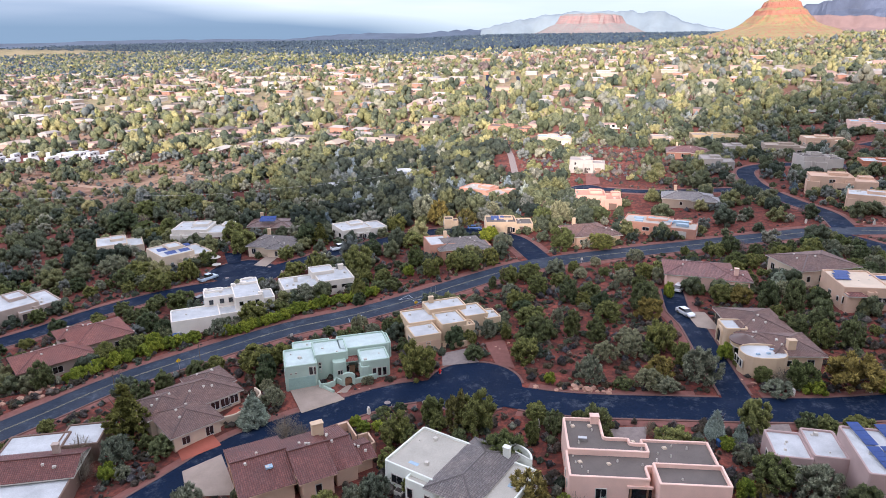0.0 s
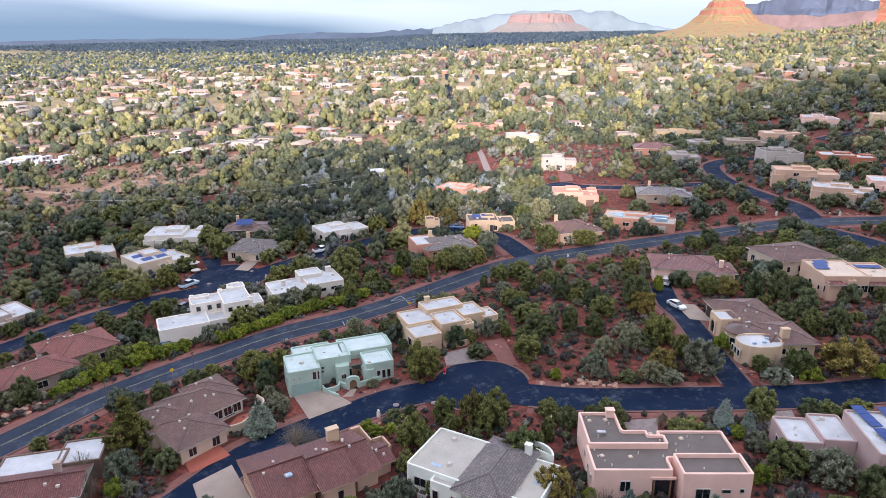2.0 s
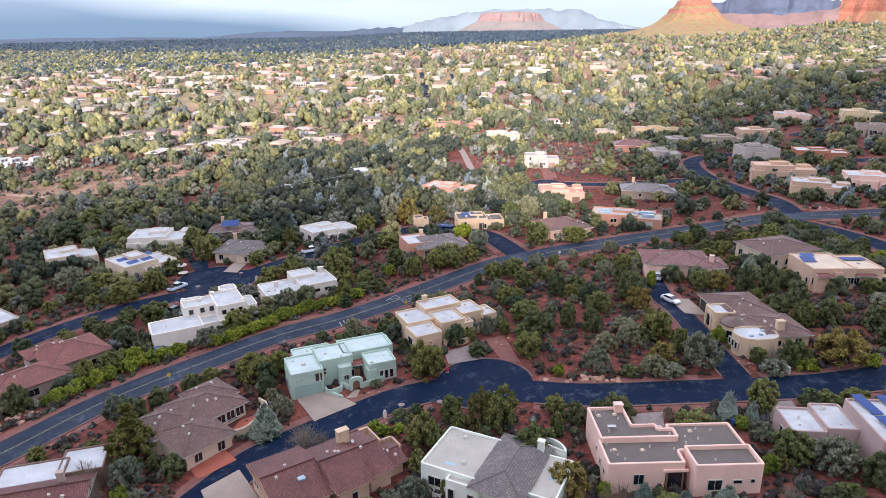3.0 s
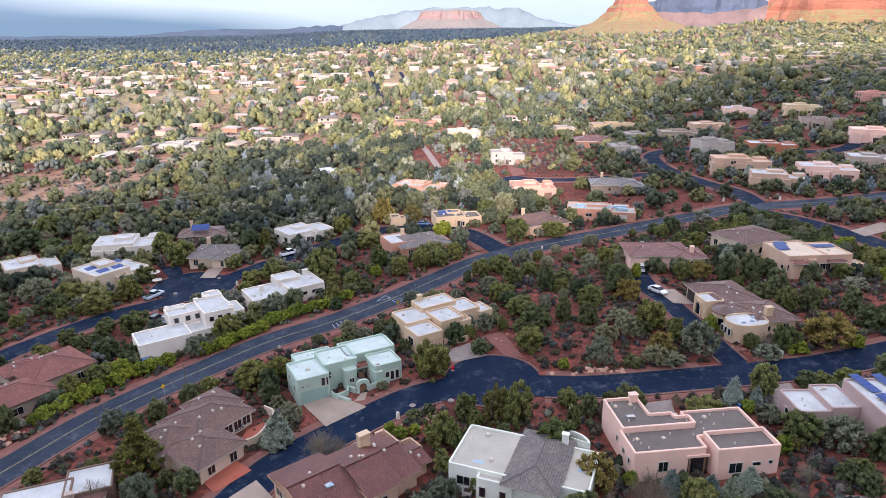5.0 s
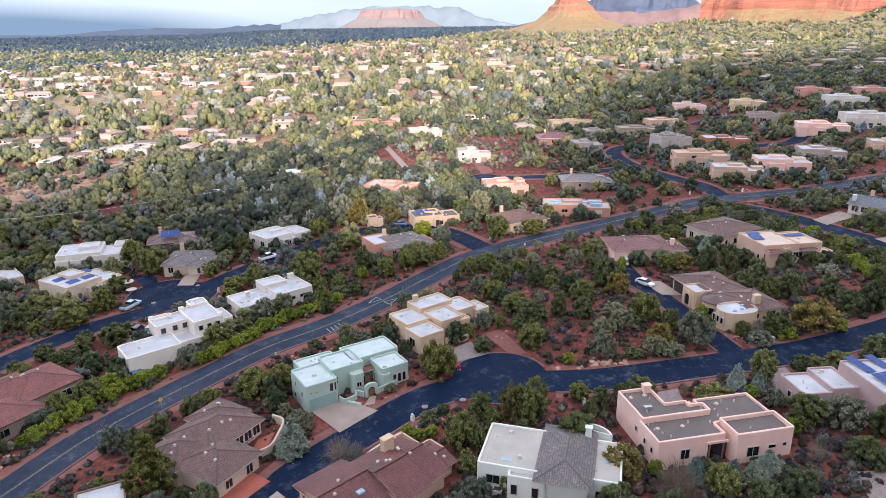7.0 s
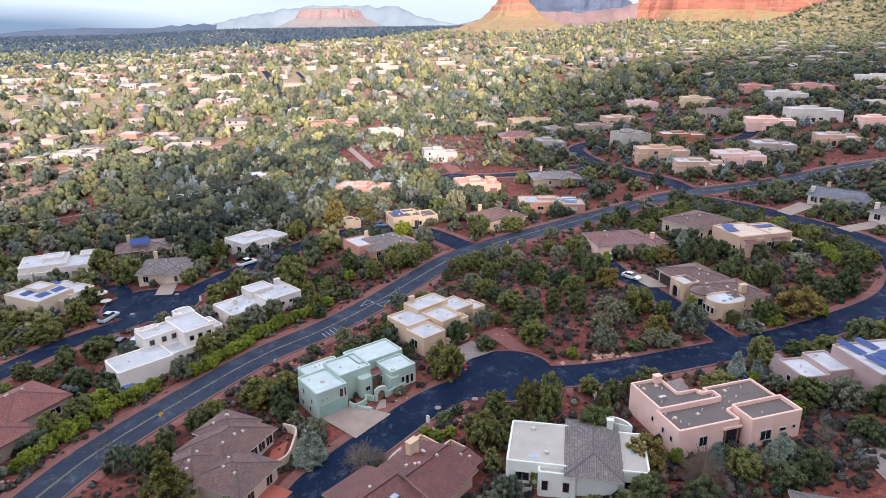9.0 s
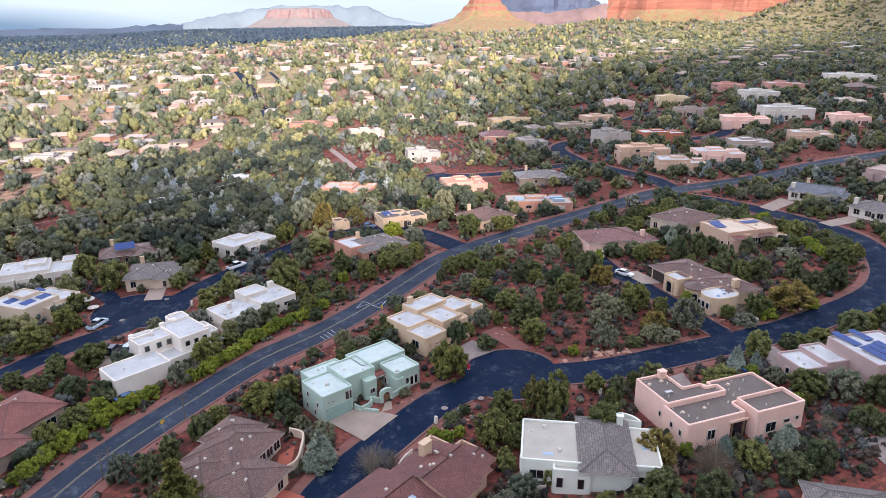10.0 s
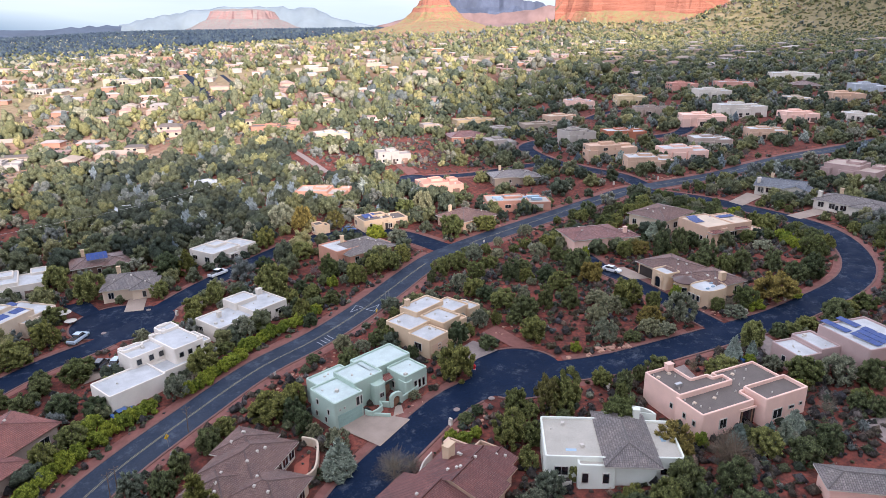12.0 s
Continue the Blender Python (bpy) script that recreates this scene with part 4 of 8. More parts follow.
stucco_outline(pink, [(-4.95, 2.2), (6.1, 2.2), (6.1, 4.4), (3.9, 4.4), (3.9, 5.5), (0.5, 5.5), (0.5, 10.2), (-4.95, 10.2)], 4.95, STUCCO["pink"], TAUPE_ROOF, lip=0.45)
stucco_outline(pink, [(5.9, -4.4), (14.96, -4.4), (14.96, 0.1), (5.9, 0.1)], 4.95, STUCCO["pink"], TAUPE_ROOF, lip=0.6)
roof_rng = random.Random(66)
for hx, hy, hz in ((-4.2, 1.8, 4.05), (-4.0, 0.4, 4.05), (-3.3, -0.6, 4.05), (-2.6, -1.6, 4.05), (1.6, 1.0, 4.05), (4.8, 0.4, 4.05), (6.9, 1.6, 4.05), (7.4, 3.2, 4.05), (9.0, 2.6, 4.05), (9.6, 5.0, 4.05), (11.6, 4.6, 4.05), (-3.9, 9.2, 4.5), (-1.0, 7.4, 4.5), (-3.2, 4.2, 4.5), (5.2, 3.4, 4.5), (9.2, -2.6, 4.35)):
    box("vent", hx, hy, hz - 0.02, hz + roof_rng.uniform(0.2, 0.45), 0.22, 0.22, TRIM, pink, taper=0.04, yaw=roof_rng.uniform(0, 90))
arched = tile_house("courtyard_house", "tan stucco house with brown tiled roof and rounded bays", 60.8, 113.4, -3,
                    [(0, 4.6, 10.4, 12.0, 3.0, 15, "hip_y"), (2.2, -5.6, 8.4, 9.0, 3.0, 16, "hip_x"), (-2.6, -3.4, 5.4, 5.4, 2.95, 16, "hip")], "cream", "brown", 7)
rose = tile_house("courtyard_house", "pink stucco house with rose-brown tiled roof and arched porch", 62.0, 145.6, -14, [(-1.5, 0.5, 15.0, 10.4, 3.4, 16, "hip_x"), (5.6, -2.0, 7.0, 7.0, 3.2, 16, "hip")], "pink", "rose", 8)
tile_house("ranch_house", "cream house under a broad brown roof", 88.6, 147.9, 11, [(0, 0, 15.0, 11.8, 3.8, 13, "hip_x")], "sand", "brown", 9)
tan14 = pueblo("pueblo_house", "tall tan stucco house with solar panels on the flat roof", 90.9, 132.3, -7,
               [(-1.2, 0.4, 9.8, 11.4, 4.9), (6.6, 0.6, 8.2, 10.0, 4.5), (11.0, -3.8, 4.0, 3.6, 2.4), (-4.0, -5.6, 3.6, 2.4, 3.8)], "tan", STUCCO["sand"], 10)
solar(tan14, -4.0, 0.6, 4.85, 3, 1, 0, 5), solar(tan14, -3.4, 2.7, 4.85, 3, 1, 0, 5), solar(tan14, -2.4, 4.7, 4.85, 3, 1, 0, 5), solar(tan14, 6.4, 2.6, 4.5, 7, 1, -4, 5)
tile_roof(tan14, -4.0, -6.2, 3.2, 1.8, 3.6, 22, "hip_x", TILE["clay"], 0.3), tile_roof(tan14, 6.0, -4.9, 4.4, 0.9, 3.1, 24, "hip_x", TILE["clay"], 0.25)
stucco_block(tan14, -0.6, -5.6, 1.8, 1.6, 4.2, STUCCO["tan"], STUCCO["tan"], r=0.3)
for gx in (-5.4, -2.2, 0.9, 2.6):
    window(tan14, gx, -5.32, 2.0, 1.4, 1.4, 0, 2)
taupe = pueblo("pueblo_house", "taupe stucco house with solar panels on white roofs", 50.5, 76.0, -12,
               [(-3.2, 1.0, 5.0, 6.6, 3.4), (1.4, 1.4, 4.6, 7.0, 3.9), (9.0, -2.0, 11.0, 11.0, 5.7)], "mauve", WHITE_ROOF, 11)
for px, py, n in ((5.9, 1.8, 5), (6.4, -4.0, 5), (9.4, 2.4, 4), (9.9, -3.0, 5), (8.2, -3.6, 5)):
    solar(taupe, px, py, 5.75, 1, n, 10.5, 4, 1.65, 0.95)
redtile = tile_house("ranch_house", "low house under steep red-brown tiled gables", -19.8, 81.0, 27,
                     [(-7.1, 0.8, 6.9, 11.4, 3.0, 14, "gable_x"), (-0.6, -0.9, 4.4, 10.6, 3.5, 15, "gable_x"), (3.9, -0.2, 3.2, 9.9, 3.1, 15, "gable_x"), (7.0, -1.7, 2.4, 4.4, 2.6, 15, "gable_x")], "tan", "red", 12, fascia=STUCCO["tan"])
chimney(redtile, 2.1, 3.1, 2, 5.9, STUCCO["cream"], 1.7, 1.0)
box("skylight", -6.2, -1.6, 3.95, 4.2, 1.0, 0.8, SKYLIGHT, redtile)
for p in (((6.3, 5.6), (6.3, 7.0), (8.0, 6.8), (8.0, 2.6)), ((8.4, 2.6), (9.9, 2.6), (9.9, -0.4), (8.4, -0.4))):
    for (ax, ay), (bx, by) in zip(p, p[1:]):
        box("yard_wall", (ax + bx) / 2, (ay + by) / 2, -1, 2.2, abs(bx - ax) + 0.25, abs(by - ay) + 0.25, STUCCO["tan"], redtile)
browntile = tile_house("ranch_house", "stucco house under a brown tiled hip roof", -42.6, 98.2, 43,
                       [(-3.2, -2.9, 7.8, 8.6, 2.7, 19, "hip_y"), (1.8, 3.2, 10.6, 9.0, 3.0, 20, "hip_x"), (-4.5, 3.8, 7.0, 7.0, 2.8, 19, "hip"), (4.4, 5.4, 6.4, 6.4, 3.3, 20, "hip")], "sand", "brown", 13)
tile_house("ranch_house", "low house with a red tiled hip roof", -79.5, 124.0, 42, [(-3.6, -2.6, 13.0, 8.6, 2.9, 19, "hip_x"), (6.4, 2.0, 11.0, 10.4, 3.3, 20, "hip_x"), (3.0, 6.6, 7.0, 5.0, 3.2, 18, "hip_x")], "taupe", "clay", 14, fascia=STUCCO["brown"])
lowleft = tile_house("ranch_house", "dark brown house with a ridged red roof between white flat roofs", -60.6, 81.4, 10, [(0, 0, 12.0, 6.4, 3.6, 20, "gable_x")], "brown", "red", 15)
for b in ((-2.5, 6.2, 9.0, 5.8, 3.6), (4.0, 8.0, 6.4, 6.4, 3.5), (0.6, -6.0, 11.0, 6.0, 3.3)):
    stucco_block(lowleft, *b, STUCCO["brown"], WHITE_ROOF, r=0.1, lip=0.2)
HOUSES.append((-60.6, 81.4, 10, [(0, 0, 16, 22, 4)]))
chimney(lowleft, 2.6, 1.6, 3, 6.0, STUCCO["taupe"])

# ---- the middle distance ----
NORTH_LANE = [
    (-104, 198.8, 28, 13.5, 12, 4.0, "sand", WHITE_ROOF, "sand-coloured flat-roofed house among junipers"), (-80.2, 207.6, 2, 17.5, 12, 4.2, "ivory", WHITE_ROOF, "off-white flat-roofed house among junipers"),
    (-78.2, 182.4, 45, 14.4, 13.4, 5.4, "sand", WHITE_ROOF, "flat-roofed house with blue solar panels"), (-27.1, 200.4, 30, 15, 11, 3.8, "ivory", WHITE_ROOF, "long white flat-roofed house beside the lane"),
    (20.2, 197.2, 0, 14.6, 9, 3.4, "cream", TAUPE_ROOF, "tan house with dark roof panels"), (2.2, 202.1, 3, 4.6, 4.4, 3.2, "cream", TAUPE_ROOF, "small tan garage by the lane"),
    (64.7, 187.5, -25, 21, 10, 3.1, "adobe", STUCCO["chalk"], "long terracotta-pink house with skylights on its roof"), (53.4, 220.0, -8, 15.2, 11, 4.2, "salmon", STUCCO["adobe"], "pink flat-roofed house beside junipers"),
    (61.8, 278, -12, 14.8, 9, 5.6, "ash", STUCCO["ash"], "tall off-white box-like house on red slope"), (115.7, 274, -14, 13.1, 12, 4.6, "ash", STUCCO["ash"], "grey flat-roofed house above the bend"),
    (150.4, 259.5, -2, 15.4, 11, 6.0, "grey", TAUPE_ROOF, "large grey-tan two-storey house"), (176, 255, -20, 20, 11, 3.8, "terracotta", WHITE_ROOF, "orange adobe house with flat roof"),
    (140.5, 226, -20, 21, 10, 5.4, "tan", STUCCO["tan"], "two-storey tan stucco house"), (139.5, 203, -30, 18, 10, 4.4, "tan", WHITE_ROOF, "orange-tan stucco house with white roof"),
]
CRESCENT = [
    (163, 207, -25, 19, 11, 4.5, "pink", WHITE_ROOF, "pinkish stucco house on the corner lot"), (192, 217, -30, 17, 12, 4.0, "taupe", WHITE_ROOF, "taupe house with a broad white roof"),
    (230, 254, -35, 22, 13, 5.0, "pink", STUCCO["pink"], "wide pink stucco house"), (179, 306, -12, 19, 12, 4.5, "tan", STUCCO["sand"], "tan stucco house above the bend"),
    (218, 338, -20, 17, 12, 5.0, "pink", SKYLIGHT, "pink house with a pale blue roof"), (249, 326, -25, 18, 12, 5.0, "yellow", STUCCO["sand"], "pale yellow stucco house above the lane"),
    (233, 292, -30, 20, 12, 4.0, "taupe", TAUPE_ROOF, "low grey-brown house above the lane"), (184, 147, -80, 17.6, 13, 5.0, "mauve", STUCCO["taupe"], "mauve-tan stucco house across the street"),
    (262, 256, -25, 26, 12, 6.0, "ivory", WHITE_ROOF, "modern white two-storey house"), (275, 230, -23, 18, 11, 5.0, "pink", STUCCO["pink"], "pale pink stucco house"),
    (306, 336, -25, 18, 13, 5.0, "rose", STUCCO["rose"], "rose stucco house on the slope"), (330, 314, -30, 22, 14, 5.0, "rose", WHITE_ROOF, "rose house with white roof"),
    (297, 304, -25, 21, 13, 5.0, "ivory", WHITE_ROOF, "white stucco house on the slope"), (390, 312, -40, 30, 16, 5.0, "ivory", WHITE_ROOF, "long white house on the slope"),
]
HILLSIDE = [
    (344, 247, -35, 18, 14, 5.0, "tan", STUCCO["tan"], "tan stucco house on the slope"), (375, 252, -40, 18, 16, 6.0, "bluegrey", WHITE_ROOF, "grey-white two-storey stucco house on the slope"),
    (306, 216, -40, 14, 12, 4.0, "ivory", WHITE_ROOF, "small white house among trees"), (317, 259, -40, 14, 12, 4.0, "sand", WHITE_ROOF, "small sand-coloured house among trees"),
    (228, 215, -35, 17, 11, 4.2, "tan", WHITE_ROOF, "tan house behind silver junipers"), (-15.7, 284, 16, 9.6, 8, 3.6, "bluegrey", WHITE_ROOF, "small white-roofed house in the woods"),
    (15.6, 239, -35, 18, 11, 3.4, "adobe", STUCCO["chalk"], "red-walled house with a patchy white roof"), (-47.4, 265, -5, 8, 9, 3.5, "bluegrey", WHITE_ROOF, "small house hidden in the trees"),
    (59.6, 351, -8, 18, 11, 3.8, "dun", SKYLIGHT, "sunlit tan stucco house with pale blue roofs"), (39.5, 392, -20, 24, 12, 4.4, "clay", TAUPE_ROOF, "red house with dark solar roof"),
    (-106, 151, 50, 14, 14, 4.0, "taupe", WHITE_ROOF, "taupe house with a bluish flat roof"), (-95.6, 398, -12, 21, 12, 4.0, "ash", STUCCO["ash"], "sunlit white flat-roofed building"),
    (138, 304, -10, 14, 11, 3.8, "ash", STUCCO["ash"], "off-white stucco house above the bend"), (158, 297, -14, 22, 11, 3.8, "dun", STUCCO["dun"], "long tan stucco house above the bend"),
    (113, 338, -10, 11, 10, 4.0, "dun", STUCCO["ash"], "small sand-coloured house on the red slope"), (140, 334, -10, 26, 11, 3.6, "straw", STUCCO["dun"], "long pale yellow house behind junipers"),
]
for i, (x, y, yaw, w, d, h, wall, roof, label) in enumerate(NORTH_LANE + CRESCENT + HILLSIDE):
    rng = random.Random(100 + i)
    h *= 1.1 if w > 15 else 0.95
    blocks = [(-w * 0.17, d * 0.05, w * 0.66, d * 0.9, h), (w * 0.26, -d * 0.07, w * 0.48, d * 0.8, h * rng.uniform(0.78, 0.88))]
    if w > 12:
        porch = w * rng.uniform(-0.2, 0.1)
        blocks += [(porch, -d * 0.42, w * 0.3, d * 0.22, h * 0.7), (-w * 0.05, d * 0.2, w * 0.3, d * 0.4, h * 1.12)]
    if w > 15:
        blocks += [(w * rng.uniform(0.3, 0.42), d * rng.uniform(0.2, 0.4), w * 0.22, d * 0.4, h * 0.92), (-w * rng.uniform(0.36, 0.46), -d * rng.uniform(0.25, 0.4), w * 0.2, d * 0.36, h * 0.72)]
    ob = pueblo("pueblo_house", label, x, y, yaw, blocks, wall, roof, 200 + i, bits=2)
    if w > 12:
        # first leaf: a dark panel in place of a shaded porch opening
        door(ob, porch - w * 0.06, -d * 0.53 - 0.02, 0.0, 1.5, min(2.2, h * 0.6), 0)
        door(ob, w * 0.3, -d * 0.47 - 0.02, 0.0, min(3.2, w * 0.17), min(2.2, h * 0.62), 0, STUCCO["brown"] if i % 3 else TRIM, 4, "garage_door")
    if i == 2:
        for a, b in ((-4, 2.4), (-0.4, 2.6), (2.6, 2.4), (-3.4, -2.0), (0.6, -2.2)):
            solar(ob, a, b, h - 0.2, 2, 1, 0, 8, 1.5, 2.1)
    if i == 4:
        solar(ob, -3.4, 1.4, h + 0.05, 4, 2, 0)
    if i == 6:
        for a, b, c, e in ((-6.5, 1.5, 3.0, 1.6), (-3.0, 2.6, 2.6, 1.4), (-6.0, -1.4, 2.4, 1.4), (2.0, 0.6, 3.2, 1.3), (5.6, 1.8, 4.6, 1.2), (6.4, -1.2, 3.6, 1.2)):
            box("skylight", a, b, h - 0.7, h + 0.12, c, e, SKYLIGHT, ob, taper=0.1)

HIPS = [
    (-52.4, 190.4, -12, 14.0, 12.6, "sand", "grey", "brownish-grey tiled hip-roofed house with a short drive"), (-59, 212.5, 2, 16, 10, "brown", "brown", "dark brown house with blue roof panels"),
    (4.0, 176, 14, 16.0, 11.6, "adobe", "grey", "brick-red house with grey-brown hip roof"), (42.0, 183.2, 14, 15.0, 12.6, "tan", "brown", "stucco house with brown hip roof on the corner"),
    (83.2, 217, -18, 20, 11, "dun", "grey", "low house with a wide grey hip roof"), (112.5, 300, -16, 22, 14, "clay", "red", "dark red-brown hip-roofed house"),
    (146.5, 149.5, -65, 18, 12, "ivory", "slate", "white house with slate-blue gabled roof and garage"), (144.5, 124.5, -82, 23, 11, "ivory", "grey", "white house with a grey roof and wide drive"),
    (361, 285, -50, 19, 16, "brown", "brown", "brown hip-roofed house on the slope"),
]
for i, (x, y, yaw, w, d, wall, tile, label) in enumerate(HIPS):
    wings = [(0, 0, w * 0.8, d * 0.9, 2.9, 17, "hip_x" if tile != "slate" else "gable_x"), (w * 0.28, -d * 0.22, w * 0.4, d * 0.6, 2.75, 17, "hip" if tile != "slate" else "gable_y")]
    ob = tile_house("ranch_house", label, x, y, yaw, wings, wall, tile, 300 + i, ribs=y < 200, vents=2)
    chimney(ob, -w * 0.2, d * 0.25, 3, 5.8, STUCCO["cream"])
    if i in (6, 7):
        for gx in (w * 0.2, w * 0.36):
            door(ob, gx, -d * 0.52 - 0.02, 0.0, 2.6, 2.2, 0, TRIM, 4, "garage_door")
        for gx in (-w * 0.3, -w * 0.16, -w * 0.02):
            window(ob, gx, -d * 0.45 - 0.02, 1.6, 1.6, 1.5, 0, 2)
        chimney(ob, -w * 0.36, -d * 0.3, 3, 5.2, STUCCO["ivory"], 1.0, 1.0)
    if i == 1:
        solar(ob, 0, -2.6, 5.0, 5, 2, 0, 18)
    if i == 2:
        stucco_block(ob, -5.2, 1.6, 7.4, 9.0, 3.9, STUCCO["adobe"], WHITE_ROOF, r=0.2)
        stucco_block(ob, 6.6, -1.6, 3.6, 5.0, 3.0, STUCCO["adobe"], WHITE_ROOF, r=0.2)

pad("driveway", "pale concrete driveway before a garage", [(-28.3, 104.9), (-24.6, 97.0), (-17.6, 100.6), (-22.4, 106.4)], CONCRETE)
pad("driveway", "red-tinted concrete driveway", [(-40.8, 85.6), (-35.8, 89.2), (-39.6, 94.0), (-43.6, 89.8)], RED_CONC)
pad("driveway", "paver driveway curving to a garage", [(-0.5, 110.2), (6.5, 111.0), (4.5, 117.0), (-0.6, 115.2)], PAVER)
pad("driveway", "gravel path to an entry", [(9.5, 110.2), (13.0, 107.8), (12.0, 120.0), (8.0, 119.0)], GRAVEL)
pad("driveway", "grey driveway between houses", [(25.5, 88.2), (31.5, 88.0), (28.0, 78.8), (25.2, 79.2)], PAVER)
pad("driveway", "grey driveway of a taupe house", [(46.6, 87.2), (53.0, 87.2), (51.0, 80.0), (46.4, 80.5)], PAVER)
pad("driveway", "pale concrete apron by a garage", [(51.8, 122.0), (51.8, 130.0), (56.0, 129.0), (56.0, 120.0)], CONCRETE)
pad("driveway", "white concrete forecourt", [(-39.8, 83.0), (-35.0, 86.7), (-29.5, 76.8), (-36.9, 77.1)], CONCRETE)
pad("driveway", "pale concrete drive to the lane", [(-55.2, 177.2), (-51.1, 175.4), (-49.4, 183.6), (-53.6, 184.9)], CONCRETE)
pad("driveway", "long concrete drive to a blue-grey house", [(123.5, 146.5), (123.8, 152.0), (138, 156.0), (138, 150.0)], CONCRETE)
pad("driveway", "long pale drive to a white house", [(124.8, 128.0), (125, 132.5), (139, 132), (139, 127)], CONCRETE)
pad("driveway", "pale concrete forecourt beside a white house", [(-64.6, 146.0), (-58.2, 147.6), (-56.0, 153.4), (-61.6, 155.2)], CONCRETE, 0.14)
pad("driveway", "dark asphalt drive off the lane", [(-63.5, 180.0), (-60.0, 180.8), (-62.5, 190.5), (-68.0, 190.5)], ASPHALT)
pad("track", "pale gravel track up the red slope", [(29.5, 278), (32.5, 278), (34.8, 320), (31.8, 320)], PAVER)
pad("track", "pale gravel track up the red slope", [(31.8, 320), (34.8, 320), (35.4, 378), (32.2, 378)], PAVER)
pad("driveway", "red gravel yard before a white house", [(56, 251.0), (62, 253), (65, 272), (60, 272)], GRAVEL)


# ---- trees and shrubs ----
LEAVES = {
    "juniper": ((0.032, 0.042, 0.024), (0.235, 0.275, 0.135)), "olive": ((0.048, 0.056, 0.022), (0.340, 0.362, 0.135)), "silver": ((0.070, 0.080, 0.062), (0.410, 0.430, 0.330)),
    "spruce": ((0.11, 0.145, 0.140), (0.400, 0.470, 0.440)), "lime": ((0.055, 0.085, 0.012), (0.400, 0.450, 0.070)), "gold": ((0.060, 0.050, 0.018), (0.380, 0.320, 0.120)),
    "dusty": ((0.085, 0.076, 0.070), (0.300, 0.270, 0.245)), "pine": ((0.030, 0.036, 0.010), (0.225, 0.230, 0.075)), "bright": ((0.100, 0.104, 0.044), (0.430, 0.415, 0.165)),
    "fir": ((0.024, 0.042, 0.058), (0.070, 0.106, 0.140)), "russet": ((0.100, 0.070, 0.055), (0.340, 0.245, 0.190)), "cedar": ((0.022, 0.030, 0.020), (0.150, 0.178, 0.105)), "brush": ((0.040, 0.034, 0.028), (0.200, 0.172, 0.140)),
}


def fresher(c):
    return (c[0] * 1.16, c[1] * 1.15, c[2] * 1.02)


LEAF = {k: (leafy(k + "_foliage", *map(fresher, c)), leafy(k + "_shade_dark_foliage", *map(fresher, c), inner=True)) for k, c in LEAVES.items()}


# lightens, greys and blues leaf colours: distance haze painted on the masses
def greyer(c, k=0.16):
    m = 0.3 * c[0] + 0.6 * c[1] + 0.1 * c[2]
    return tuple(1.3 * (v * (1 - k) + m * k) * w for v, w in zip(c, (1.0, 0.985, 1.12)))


LEAF_MASS = {k: (leafy(k + "_foliage_mass", *map(greyer, c), attr=True), leafy(k + "_shade_dark_foliage_mass", *map(greyer, c), attr=True, inner=True)) for k, c in LEAVES.items()}
GOLD = (1 + 5 ** 0.5) / 2
ICO_V = np.array([v for i in (-1, 1) for j in (-GOLD, GOLD) for v in ((0, i, j), (i, j, 0), (j, 0, i))]) / math.hypot(1, GOLD)
ICO_F = np.array([(a, b, c) if np.dot(np.cross(ICO_V[b] - ICO_V[a], ICO_V[c] - ICO_V[a]), ICO_V[a]) > 0 else (a, c, b) for a, b, c in itertools.combinations(range(12), 3)
                  if all(np.linalg.norm(ICO_V[p] - ICO_V[q]) < 1.1 for p, q in ((a, b), (b, c), (a, c)))])
OCTA_V = np.array([(1, 0, 0), (0, 1, 0), (-1, 0, 0), (0, -1, 0), (0, 0, 1), (0, 0, -1)], float)
OCTA_F = np.array([(0, 1, 4), (1, 2, 4), (2, 3, 4), (3, 0, 4), (1, 0, 5), (2, 1, 5), (3, 2, 5), (0, 3, 5)])


